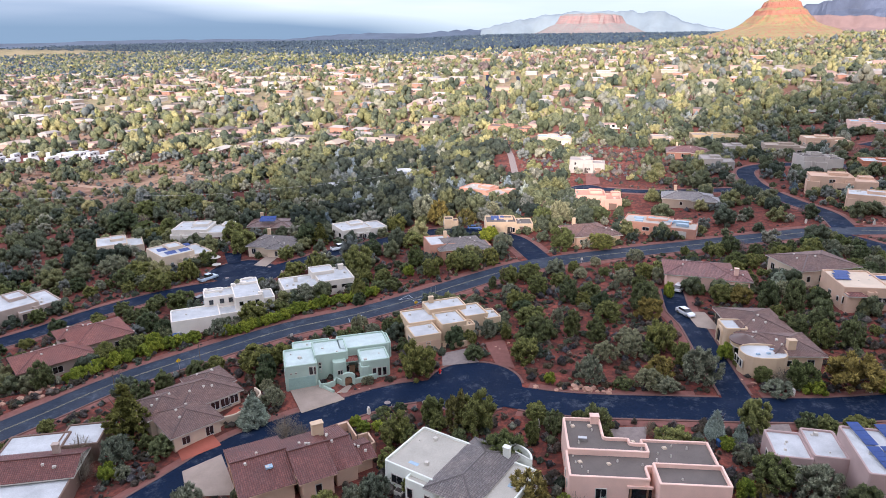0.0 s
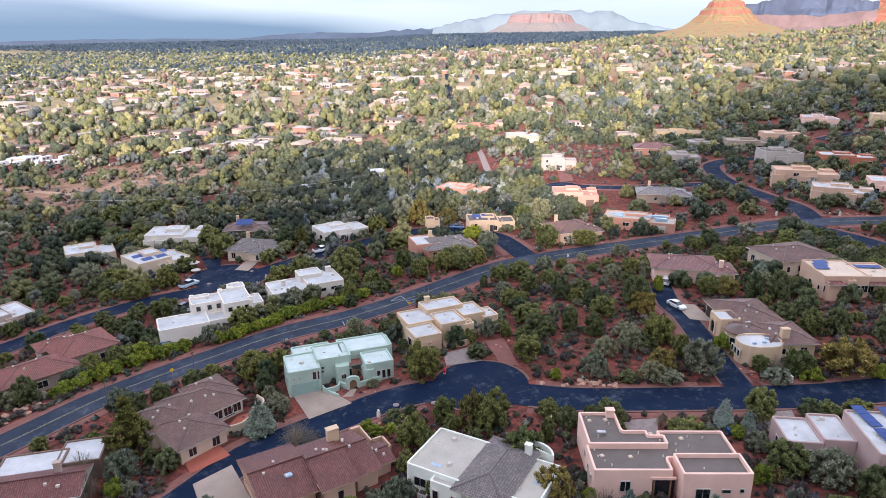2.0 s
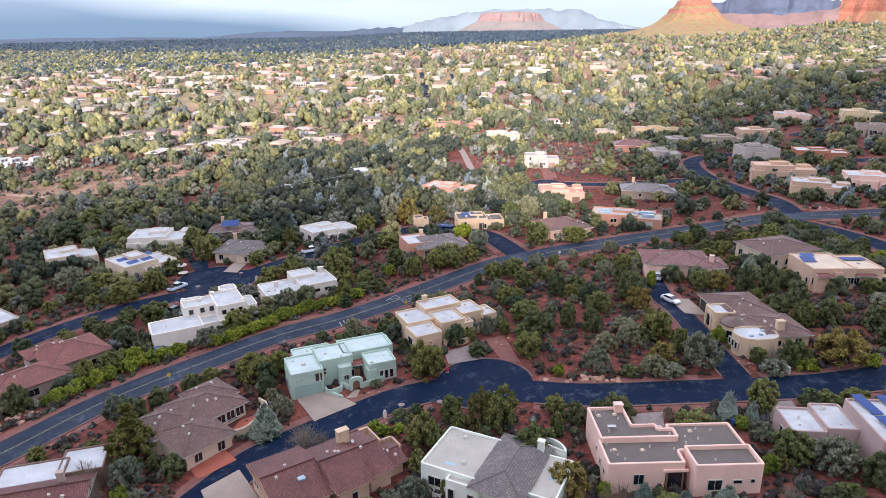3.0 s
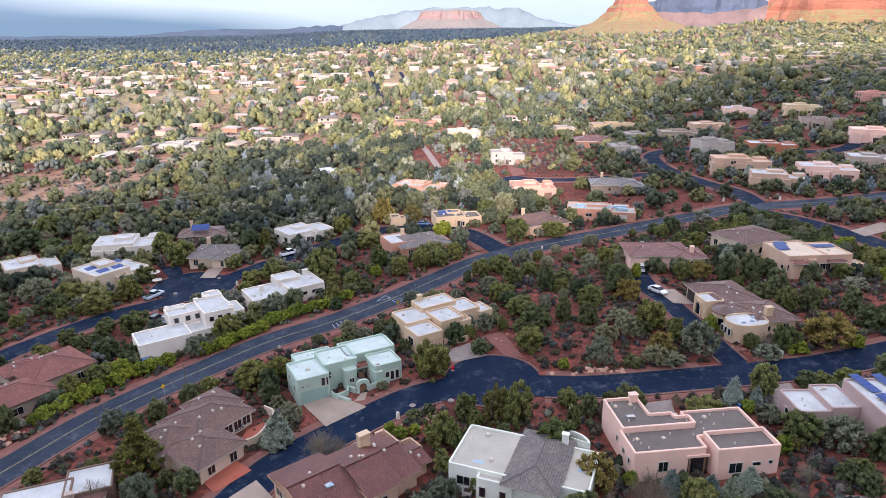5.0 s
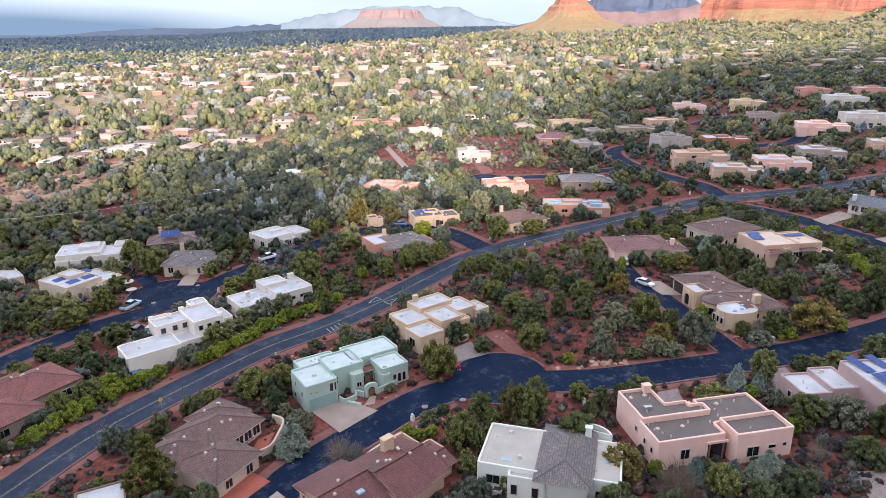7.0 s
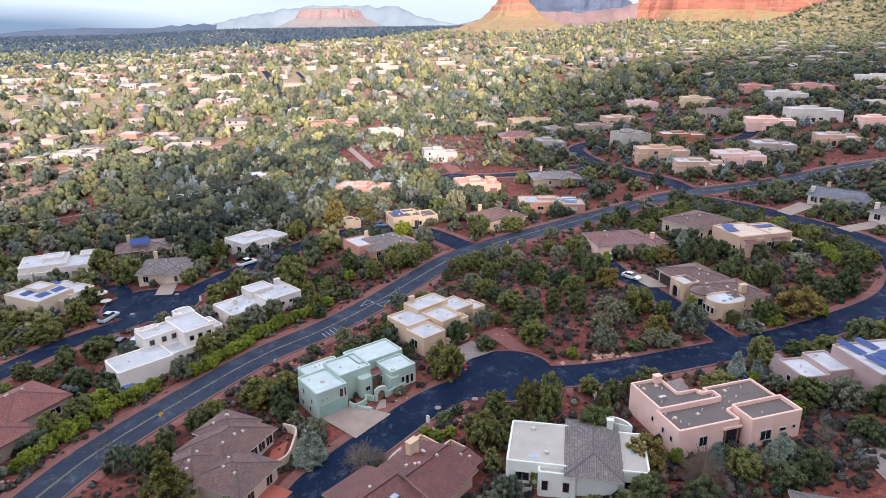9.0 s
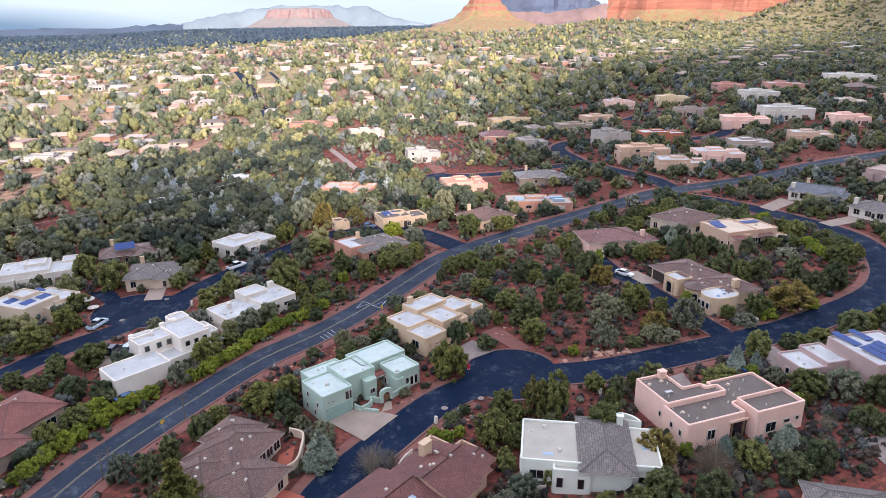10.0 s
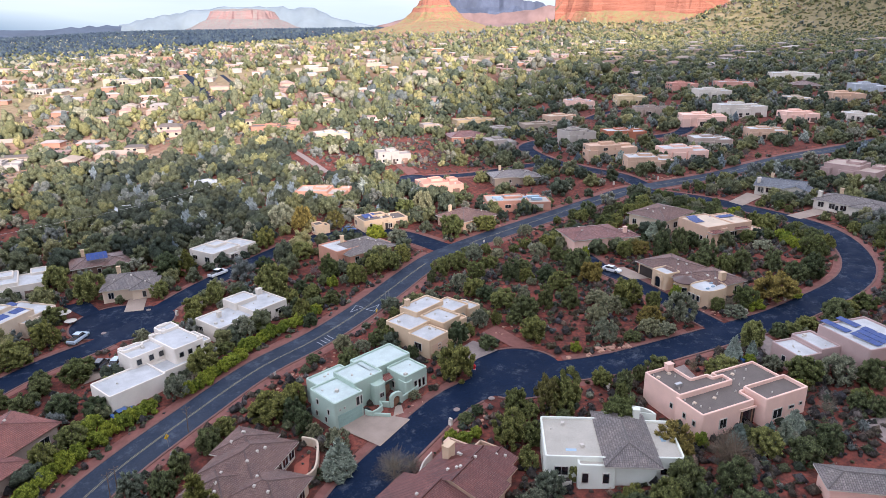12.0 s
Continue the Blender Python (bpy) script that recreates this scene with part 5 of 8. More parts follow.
def crown(rng, form, lobes, sprays, length, rad, hgt, coarse=False, slim=0.36):
    """A crown of rounded foliage lobes round a dark heart, with needle sprays over each lobe.
    Gives points, triangles and, for each triangle, 1 where it takes the shade-darkened leaf colour."""
    nr = np.random.RandomState(rng.randrange(1 << 30))
    seed = Vector((rng.random() * 60, rng.random() * 60, 0))
    bv, bf = (OCTA_V, OCTA_F) if coarse else (ICO_V, ICO_F)
    vs, fs, n = [], [], 0
    cen, ways, sizes = [], [], []
    if form == "twigs":
        d = nr.normal(size=(sprays, 3)) + np.array([0, 0, 0.5])
        d /= np.linalg.norm(d, axis=1)[:, None]
        d[:, 2] = np.abs(d[:, 2])
        q = nr.uniform(0.2, 0.95, size=(sprays, 1)) * (0.85 + 0.3 * np.array([[noise.noise(Vector(w) * 2.2 + seed)] for w in d]))
        base = d * q * np.array([rad, rad, hgt * 0.85]) + np.array([0, 0, hgt * 0.1])
        way = 0.6 * d + np.array([0, 0, 0.35]) + 0.5 * nr.normal(size=d.shape)
    else:
        for i in range(lobes):
            a = i * 2.39996 + rng.uniform(-0.35, 0.35)
            if form == "cone":
                u = 1 - math.sqrt((i + 0.5) / lobes)
                r = (1 - u) ** 0.85
                cen.append((r * 0.72 * rad * math.cos(a), r * 0.72 * rad * math.sin(a), hgt * (0.06 + 0.84 * u)))
                ways.append((math.cos(a), math.sin(a), 0.55))
                sizes.append(rad * (0.13 + 0.17 * (1 - u)) * rng.uniform(0.8, 1.2))
                continue
            low = {"round": -0.72, "open": -0.6, "shrub": -0.2, "ball": -0.5, "tall": -0.78}[form]
            dz = 1 - (i + 0.5) / lobes * (1 - low)
            c = math.sqrt(max(0.0, 1 - dz * dz))
            d = Vector((c * math.cos(a), c * math.sin(a), dz))
            q = {"round": 0.76, "open": 0.74, "shrub": 0.74, "ball": 0.72, "tall": 0.76}[form]
            if form != "ball":
                q *= 0.94 + 0.42 * noise.noise(d * 1.5 + seed) + 0.16 * noise.noise(d * 3.9 + seed)
            wide = 1.0 if form != "tall" else max(0.2, 1.02 - 0.75 * max(0.0, dz + 0.1))
            mid, up = (0.3, 0.62) if form == "shrub" else (0.42, 0.56)
            cen.append((d.x * q * rad * wide, d.y * q * rad * wide, hgt * (mid + up * d.z * q / 0.76 * 0.88)))
            ways.append(tuple(d))
            k = {"round": 1.28, "open": 1.0, "shrub": 1.2, "ball": 1.45, "tall": 1.15}[form]
            sizes.append(rad * k / math.sqrt(lobes) * rng.uniform(0.75, 1.3) * (0.85 if form == "tall" and dz > 0.5 else 1))
        for (x, y, z), r in zip(cen, sizes):
            shape = bv * nr.uniform(0.86, 1.16, size=(len(bv), 1)) * r
            turn = nr.uniform(0, 6.28)
            shape = np.stack([shape[:, 0] * math.cos(turn) - shape[:, 1] * math.sin(turn), shape[:, 0] * math.sin(turn) + shape[:, 1] * math.cos(turn), shape[:, 2]], 1)
            vs.append(shape + np.array([x, y, max(z, r * 0.5)]))
            fs.append(bf + n)
            n += len(bv)
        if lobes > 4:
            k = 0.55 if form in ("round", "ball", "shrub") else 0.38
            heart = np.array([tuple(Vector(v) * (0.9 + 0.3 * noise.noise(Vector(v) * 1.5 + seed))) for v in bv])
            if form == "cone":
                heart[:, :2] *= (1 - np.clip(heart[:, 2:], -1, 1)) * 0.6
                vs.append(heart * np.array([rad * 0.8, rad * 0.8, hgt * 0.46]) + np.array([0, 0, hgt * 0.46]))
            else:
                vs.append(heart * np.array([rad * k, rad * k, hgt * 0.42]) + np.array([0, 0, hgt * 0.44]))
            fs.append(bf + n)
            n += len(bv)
        cen, ways, sizes = np.array(cen), np.array(ways), np.array(sizes)
        pick = nr.choice(len(cen), size=sprays, p=sizes ** 2 / np.sum(sizes ** 2))
        d = 0.75 * nr.normal(size=(sprays, 3)) + ways[pick] + np.array([0, 0, 0.3])
        d /= np.linalg.norm(d, axis=1)[:, None]
        base = cen[pick] + d * sizes[pick][:, None] * nr.uniform(0.82, 1.0, size=(sprays, 1))
        side = np.cross(d, nr.normal(size=d.shape))
        side /= np.linalg.norm(side, axis=1)[:, None] + 1e-9
        way = 0.62 * d + 0.75 * side + np.array([0, 0, 0.4 if form in ("cone", "open") else 0.2])
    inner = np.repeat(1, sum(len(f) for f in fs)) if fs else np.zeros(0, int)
    if sprays:
        way /= np.linalg.norm(way, axis=1)[:, None]
        ln = length * nr.uniform(0.6, 1.35, size=(sprays, 1))
        across = np.cross(d, way)
        across /= np.linalg.norm(across, axis=1)[:, None] + 1e-9
        base[:, 2] = np.maximum(base[:, 2], 0.03)
        vs.append(np.stack([base - across * ln * slim, base + across * ln * slim, base + way * ln], 1).reshape(-1, 3))
        fs.append(np.arange(3 * sprays).reshape(-1, 3) + n)
        inner = np.concatenate([inner, np.zeros(sprays, int)])
    return np.concatenate(vs), np.concatenate(fs), inner


def foliage_mesh(name, v, f, inner, materials, tint=None):
    me = bpy.data.meshes.new(name)
    me.vertices.add(len(v))
    me.vertices.foreach_set("co", v.reshape(-1).astype(np.float32))
    me.loops.add(3 * len(f))
    me.loops.foreach_set("vertex_index", f.reshape(-1).astype(np.int32))
    me.polygons.add(len(f))
    me.polygons.foreach_set("loop_start", np.arange(0, 3 * len(f), 3, dtype=np.int32))
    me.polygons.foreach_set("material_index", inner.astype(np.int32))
    me.polygons.foreach_set("use_smooth", inner.astype(bool))
    me.update(calc_edges=True)
    if tint is not None:
        at = me.attributes.new("tint", "FLOAT", "POINT")
        at.data.foreach_set("value", tint.astype(np.float32))
    for m in materials:
        me.materials.append(m)
    return me


def trunk_data(rng, r, h, limbs=5, thick=0.09):
    """A tapered, slightly bent trunk with limbs, for a tree of radius r and height h."""
    def tube(a, b, ra, rb, n=5):
        a, b = Vector(a), Vector(b)
        t = (b - a).normalized()
        s = t.cross(Vector((0.3, 0.9, 0.1))).normalized()
        u = t.cross(s)
        v = [tuple(c + (s * math.cos(2 * math.pi * i / n) + u * math.sin(2 * math.pi * i / n)) * rr) for c, rr in ((a, ra), (b, rb)) for i in range(n)]
        return v, [(i, (i + 1) % n, n + (i + 1) % n, n + i) for i in range(n)]
    k = Vector((rng.uniform(-0.15, 0.15) * r, rng.uniform(-0.15, 0.15) * r, h * 0.38))
    out = [tube((0, 0, -0.5), k, thick * r, thick * r * 0.7), tube(k, (k.x * 0.5, k.y * 0.5, h * 0.85), thick * r * 0.7, thick * r * 0.2)]
    for i in range(limbs):
        a = 2 * math.pi * (i + rng.random() * 0.6) / limbs
        out.append(tube(k * rng.uniform(0.6, 1.0), (math.cos(a) * r * 0.7, math.sin(a) * r * 0.7, h * rng.uniform(0.5, 0.8)), thick * r * 0.45, thick * r * 0.12, 4))
    return joined(out)


KINDS = {  # form, leaf, lobes, sprays, spray length, slimness, radius, height, name, category, label
    "juniper": ("round", "juniper", 44, 1900, 0.21, 0.22, 2.2, 3.8, "juniper_tree", "tree", "rounded dark green juniper on red soil"),
    "olive": ("round", "olive", 52, 1900, 0.20, 0.22, 2.1, 3.7, "pinyon_pine", "tree", "olive green pinyon pine with bushy crown"),
    "silver": ("open", "silver", 46, 1900, 0.22, 0.18, 2.0, 3.0, "silver_shrub", "shrub", "grey-green silvery shrub with open crown"),
    "spruce": ("cone", "spruce", 70, 2400, 0.26, 0.17, 1.5, 4.6, "blue_spruce", "tree", "blue-grey conical spruce near a house"),
    "lime": ("shrub", "lime", 20, 900, 0.19, 0.3, 1.4, 2.1, "hedge_shrub", "shrub", "bright yellow-green leafy garden shrub"),
    "gold": ("open", "gold", 40, 1900, 0.22, 0.24, 1.8, 2.8, "autumn_shrub", "shrub", "golden brown shrub in autumn leaf"),
    "dusty": ("twigs", "dusty", 0, 2600, 0.55, 0.016, 2.4, 3.6, "leafless_shrub", "shrub", "grey leafless twiggy shrub"),
    "bare": ("twigs", "russet", 0, 4200, 0.7, 0.014, 2.4, 3.6, "bare_tree", "tree", "bare brown twiggy tree without leaves"),
    "scrub": ("shrub", "brush", 7, 150, 0.22, 0.13, 0.9, 0.9, "low_scrub", "shrub", "low dark scrub bush on red soil"),
    "pine": ("tall", "pine", 90, 4200, 0.30, 0.22, 3.2, 9.5, "tall_pine", "tree", "tall yellow-green pine beside a house"),
    "ball": ("ball", "lime", 16, 700, 0.16, 0.35, 1.1, 1.7, "clipped_shrub", "shrub", "clipped round green garden shrub"),
}
TEMPLATES = {}
for kk, (form, leaf, lobes, sprays, ln, slim, rad, hgt, nm, cat, lab) in KINDS.items():
    TEMPLATES[kk] = []
    for v in range(4):
        rng = random.Random(1000 + 31 * v + sum(map(ord, kk)))
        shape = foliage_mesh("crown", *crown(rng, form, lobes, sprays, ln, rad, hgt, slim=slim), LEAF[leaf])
        tv, tf = trunk_data(rng, rad, hgt, 9 if form == "twigs" else 5, 0.06 if form == "twigs" else 0.09)
        tm = bpy.data.meshes.new("trunk")
        tm.from_pydata(tv, [], tf)
        tm.materials.append(BARK)
        TEMPLATES[kk].append((shape, tm))
PLANTED = []


def plant(kk, x, y, r=None, h=None, rng=random, label="", group=""):
    rad, hgt, nm, cat, lab = KINDS[kk][6:]
    shape, tm = TEMPLATES[kk][rng.randrange(4)]
    root = new(nm, shape) if kk == "scrub" else new(nm)
    root.location = (x, y, ground_z(x, y) - 0.05)
    root.rotation_euler = (0, 0, rng.random() * 6.28)
    sx = (r or rad) / rad
    root.scale = (sx, sx * rng.uniform(0.88, 1.12), (h or hgt * sx) / hgt)
    for pn, me in (("trunk", tm), ("crown", shape)) if kk != "scrub" else ():
        ob = new(pn, me)
        ob.parent = root
    PLANTED.append((x, y, r or rad))
    return tagged(root, label or lab, cat, group)


def in_house(x, y, grow):
    for hx, hy, yaw, blocks in HOUSES:
        if abs(hx - x) > 32 or abs(hy - y) > 32:
            continue
        c, s = math.cos(radians(yaw)), math.sin(radians(yaw))
        lx, ly = c * (x - hx) + s * (y - hy), -s * (x - hx) + c * (y - hy)
        if inside(blocks, lx, ly, grow):
            return True
    return False


def in_pad(x, y, grow=0.6):
    for c in PADS:
        xs, ys = [q[0] for q in c], [q[1] for q in c]
        if min(xs) - grow < x < max(xs) + grow and min(ys) - grow < y < max(ys) + grow:
            return True
    return False


rng = random.Random(42)


def garden(rows, sure=True):
    """Single trees and shrubs of one corner of the gardens: kind, x, y, radius, height, label."""
    for kk, x, y, r, h, lab in rows:
        if sure or (road_gap(x, y) > 0.4 and not in_house(x, y, 0.8)):
            plant(kk, x, y, r, h, rng, lab, "garden trees and shrubs")


garden([("olive", -5.0, 107.2, 3.4, 6.8, "large rounded green tree at the road end"), ("gold", 2.2, 89.8, 2.6, 6.6, "tall shrub with golden brown autumn leaves"), ("olive", 5.0, 88.8, 3.0, 7.0, "")])
garden([("olive", -2.2, 92.6, 2.1, 4.4, ""), ("olive", -7.6, 86.6, 2.6, 5.6, ""), ("olive", -4.9, 84.4, 1.8, 4.0, ""), ("olive", -8.6, 80.6, 1.7, 3.3, ""), ("lime", -7.2, 77.0, 1.2, 2.8, ""), ("olive", -4.6, 75.2, 1.9, 3.2, "")])
garden([("spruce", 19.6, 67.6, 1.6, 4.8, ""), ("spruce", 24.4, 66.0, 1.5, 4.2, ""), ("spruce", 26.8, 65.0, 1.5, 4.0, ""), ("spruce", 30.0, 65.8, 1.7, 4.4, ""), ("spruce", 40.6, 84.8, 1.5, 5.6, ""), ("spruce", 43.8, 83.4, 1.1, 4.0, "")])
garden([("olive", 46.9, 85.8, 2.3, 5.6, ""), ("spruce", -32.1, 94.8, 2.7, 6.8, "broad silver-blue spruce beside a driveway"), ("dusty", -25.5, 89.9, 3.3, 5.2, ""), ("dusty", -22.8, 89.0, 2.0, 3.6, ""), ("pine", -51.9, 92.6, 4.2, 10.2, "")])
garden([("lime", 51.9, 108.6, 1.4, 3.4, ""), ("olive", 53.2, 105.6, 1.4, 2.6, ""), ("olive", 54.4, 103.6, 1.5, 2.6, "")])
garden([("lime", 15.4, 70.4, 1.1, 2.5, ""), ("lime", 39.4, 71.6, 1.5, 2.8, ""), ("olive", 13.2, 84.8, 1.2, 4.4, ""), ("juniper", 16.8, 87.8, 1.5, 3.8, ""), ("juniper", 20.8, 88.6, 1.2, 3.4, "")])
garden([("ball", -14.6, 92.2, 1.1, 1.7, ""), ("ball", -13.2, 90.6, 1.2, 1.7, ""), ("ball", -11.0, 91.0, 0.95, 1.5, ""), ("juniper", -10.4, 95.0, 1.4, 1.5, ""), ("juniper", -7.6, 96.0, 1.4, 1.4, ""), ("silver", -14.2, 105.8, 1.4, 1.5, "")])
garden([("silver", 9.0, 121.5, 2.0, 4.1, ""), ("juniper", 5.6, 113.1, 2.1, 2.6, ""), ("olive", 12.4, 120.6, 1.2, 3.2, "")])
garden([("olive", -37.2, 114.4, 3.2, 5.2, ""), ("juniper", -34.0, 110.8, 2.2, 4.6, ""), ("juniper", -33.4, 107.2, 1.8, 4.2, ""), ("silver", -59.2, 106.4, 2.6, 4.4, ""), ("juniper", -55.2, 104.2, 2.2, 4.4, ""), ("juniper", -52.4, 107.6, 2.0, 4.2, ""), ("juniper", -47.6, 111.4, 2.2, 4.2, ""), ("olive", -44.8, 113.6, 1.9, 3.8, ""), ("dusty", -56.6, 86.4, 2.8, 6.4, ""), ("dusty", -54.4, 82.4, 2.4, 5.6, ""), ("lime", -50.4, 82.2, 1.4, 3.0, "")])
garden([("silver", -49.6, 131.2, 3.0, 4.2, "grey-green shrub against a white wall"), ("dusty", -46.4, 132.6, 2.2, 3.4, "grey twiggy shrub against a white wall"), ("silver", -34.0, 146.6, 2.9, 5.0, ""), ("olive", -30.6, 148.6, 1.9, 3.8, ""), ("juniper", -62.5, 132.2, 2.6, 4.0, ""), ("lime", -63.4, 128.6, 2.2, 2.8, ""), ("olive", -66.4, 124.4, 2.6, 4.4, ""), ("olive", -70.4, 121.6, 2.6, 4.4, ""), ("juniper", -78.6, 112.6, 2.4, 5.2, "")])
garden([("juniper", -18.6, 124.6, 1.8, 2.8, ""), ("silver", -15.4, 126.4, 1.8, 2.6, ""), ("juniper", -12.0, 127.6, 2.0, 3.0, ""), ("olive", -9.6, 126.4, 1.9, 3.8, ""), ("juniper", -25.0, 127.8, 1.4, 1.9, ""), ("silver", -3.2, 139.4, 2.4, 3.4, "")])
garden([("gold", 10.6, 71.6, 3.0, 5.0, ""), ("bare", 15.4, 65.6, 3.6, 6.2, "bare brown tree in the yard"), ("juniper", 6.0, 65.0, 3.0, 5.0, ""), ("olive", 2.0, 64.6, 2.4, 4.0, ""), ("dusty", 31.1, 85.8, 1.1, 3.4, ""), ("dusty", 38.8, 66.0, 2.0, 2.6, ""), ("gold", 41.6, 71.8, 1.1, 1.9, ""), ("olive", 44.0, 73.4, 3.2, 4.6, ""), ("silver", 48.4, 70.4, 3.4, 5.2, ""), ("juniper", 52.0, 66.6, 2.6, 4.8, ""), ("dusty", 34.6, 62.4, 2.0, 2.6, ""), ("juniper", 30.0, 60.4, 2.6, 4.2, ""), ("juniper", 25.0, 60.6, 2.4, 3.8, ""), ("juniper", 44.6, 61.6, 2.1, 3.2, "")])
garden([("juniper", 55.0, 85.8, 2.0, 2.6, ""), ("olive", 57.8, 85.2, 2.2, 2.4, ""), ("olive", 62.0, 84.8, 2.4, 2.6, ""), ("olive", 73.0, 84.0, 2.8, 3.8, ""), ("olive", 79.0, 83.4, 2.6, 4.0, ""), ("lime", 35.5, 84.4, 1.2, 1.4, ""), ("juniper", 37.4, 82.4, 1.6, 1.5, ""), ("lime", 41.2, 82.0, 1.3, 2.0, "")])
garden([("lime", 113.0, 141.6, 2.2, 3.0, ""), ("lime", 109.0, 139.4, 2.0, 2.8, ""), ("olive", 45.4, 137.4, 2.0, 4.2, ""), ("lime", 51.0, 137.8, 1.3, 4.0, ""), ("spruce", 76.6, 139.6, 2.2, 6.0, ""), ("spruce", 46.6, 221.6, 2.4, 6.0, "")])
# the empty lot and the gardens east of it
garden([("olive", 27.6, 147.2, 2.4, 3.9, ""), ("olive", 22.0, 144.2, 2.8, 4.5, ""), ("silver", 15.4, 141.1, 2.4, 4.0, ""), ("olive", 16.1, 135.7, 2.6, 4.4, ""), ("juniper", 17.1, 132.4, 2.6, 3.5, ""), ("silver", 33.9, 152.6, 2.2, 2.7, ""), ("juniper", 28.4, 138.1, 2.3, 5.6, ""), ("olive", 31.3, 135.9, 1.9, 3.2, ""), ("silver", 30.8, 133.3, 1.4, 1.7, "")])
garden([("juniper", 33.9, 141.1, 2.7, 3.1, ""), ("silver", 43.3, 147.3, 2.7, 4.1, ""), ("silver", 40.4, 144.4, 1.3, 2.2, ""), ("juniper", 45.7, 142.5, 1.9, 3.9, ""), ("juniper", 43.9, 132.4, 3.5, 6.5, ""), ("gold", 43.1, 126.4, 3.1, 5.4, ""), ("juniper", 34.5, 132.0, 2.6, 4.4, ""), ("olive", 34.8, 127.6, 2.9, 4.4, ""), ("juniper", 25.9, 121.5, 2.1, 5.2, "")])
garden([("juniper", 30.2, 118.4, 1.9, 4.8, ""), ("olive", 18.2, 126.7, 3.1, 4.3, ""), ("silver", 24.0, 127.1, 1.7, 3.3, ""), ("juniper", 19.4, 120.2, 3.0, 4.7, ""), ("olive", 15.0, 111.4, 3.0, 4.6, ""), ("juniper", 15.9, 119.1, 2.1, 2.5, ""), ("silver", 36.2, 116.6, 2.8, 3.2, ""), ("olive", 41.1, 112.5, 3.2, 6.4, ""), ("silver", 35.2, 111.1, 3.1, 4.5, "")])
garden([("silver", 30.0, 109.6, 2.6, 4.0, ""), ("juniper", 38.7, 111.4, 2.1, 2.6, ""), ("silver", 25.5, 102.4, 2.8, 5.1, ""), ("olive", 43.1, 106.7, 1.6, 5.1, ""), ("gold", 38.0, 102.9, 3.0, 4.4, ""), ("silver", 35.2, 99.8, 2.9, 3.6, ""), ("silver", 44.4, 100.9, 3.8, 6.7, ""), ("silver", 37.5, 98.3, 2.5, 2.7, ""), ("juniper", 30.9, 100.3, 1.9, 1.8, "")])
garden([("lime", 18.6, 102.4, 1.1, 2.2, ""), ("olive", 59.0, 108.6, 2.3, 3.1, ""), ("gold", 68.1, 96.6, 4.6, 6.8, ""), ("lime", 61.6, 96.0, 2.0, 2.8, ""), ("olive", 60.3, 97.8, 2.4, 5.0, ""), ("dusty", 57.9, 99.4, 2.8, 3.2, ""), ("silver", 56.0, 96.4, 3.3, 2.0, ""), ("lime", 73.1, 94.8, 1.5, 2.6, ""), ("juniper", 86.5, 99.7, 2.7, 6.1, "")])
garden([("olive", 100.2, 108.5, 3.4, 5.7, ""), ("juniper", 82.0, 100.8, 2.8, 4.5, ""), ("juniper", 83.7, 107.8, 2.4, 5.3, ""), ("juniper", 76.4, 110.9, 2.7, 5.9, ""), ("olive", 71.7, 112.0, 2.6, 5.5, ""), ("juniper", 75.8, 120.4, 2.8, 5.7, ""), ("juniper", 69.6, 129.5, 2.5, 6.5, ""), ("juniper", 74.2, 128.0, 2.2, 6.9, ""), ("gold", 65.0, 132.9, 2.8, 4.4, "")])
garden([("olive", 61.3, 134.2, 2.3, 4.6, ""), ("silver", 94.1, 117.8, 3.3, 2.6, "")])
# along the lane and the main street
garden([("olive", -69.1, 203.7, 3.9, 6.8, ""), ("olive", -62.1, 191.0, 4.0, 7.7, ""), ("olive", -69.4, 180.6, 2.8, 4.4, ""), ("olive", -71.1, 169.4, 3.3, 5.6, ""), ("silver", -94.7, 175.9, 4.9, 6.2, ""), ("olive", -85.4, 171.6, 4.2, 5.4, ""), ("olive", -76.8, 162.6, 3.6, 5.0, ""), ("silver", -73.2, 155.8, 4.5, 4.1, ""), ("silver", -89.5, 193.4, 3.2, 5.0, "")], False)
garden([("olive", -95.3, 206.2, 3.1, 5.7, ""), ("olive", -95.1, 216.6, 3.4, 5.9, ""), ("olive", -112.5, 238.7, 5.1, 7.2, ""), ("olive", -106.0, 220.6, 4.1, 4.2, ""), ("juniper", -99.3, 249.3, 4.8, 6.3, ""), ("silver", -106.6, 278.0, 4.5, 5.9, ""), ("juniper", -113.6, 221.8, 5.2, 7.1, ""), ("silver", -79.9, 207.0, 3.8, 4.6, ""), ("silver", -85.5, 207.4, 3.1, 3.7, "")], False)
garden([("olive", -46.6, 181.6, 2.5, 4.0, ""), ("juniper", -42.9, 195.2, 4.3, 6.3, ""), ("pine", -38.2, 192.3, 2.7, 8.2, ""), ("olive", -22.9, 163.7, 3.7, 8.5, ""), ("juniper", -20.8, 179.4, 3.2, 4.7, ""), ("olive", -35.7, 168.5, 2.6, 5.5, ""), ("olive", -40.7, 166.6, 3.3, 4.2, ""), ("silver", -29.9, 171.8, 2.6, 3.0, ""), ("silver", -34.1, 149.9, 3.0, 4.4, "")], False)
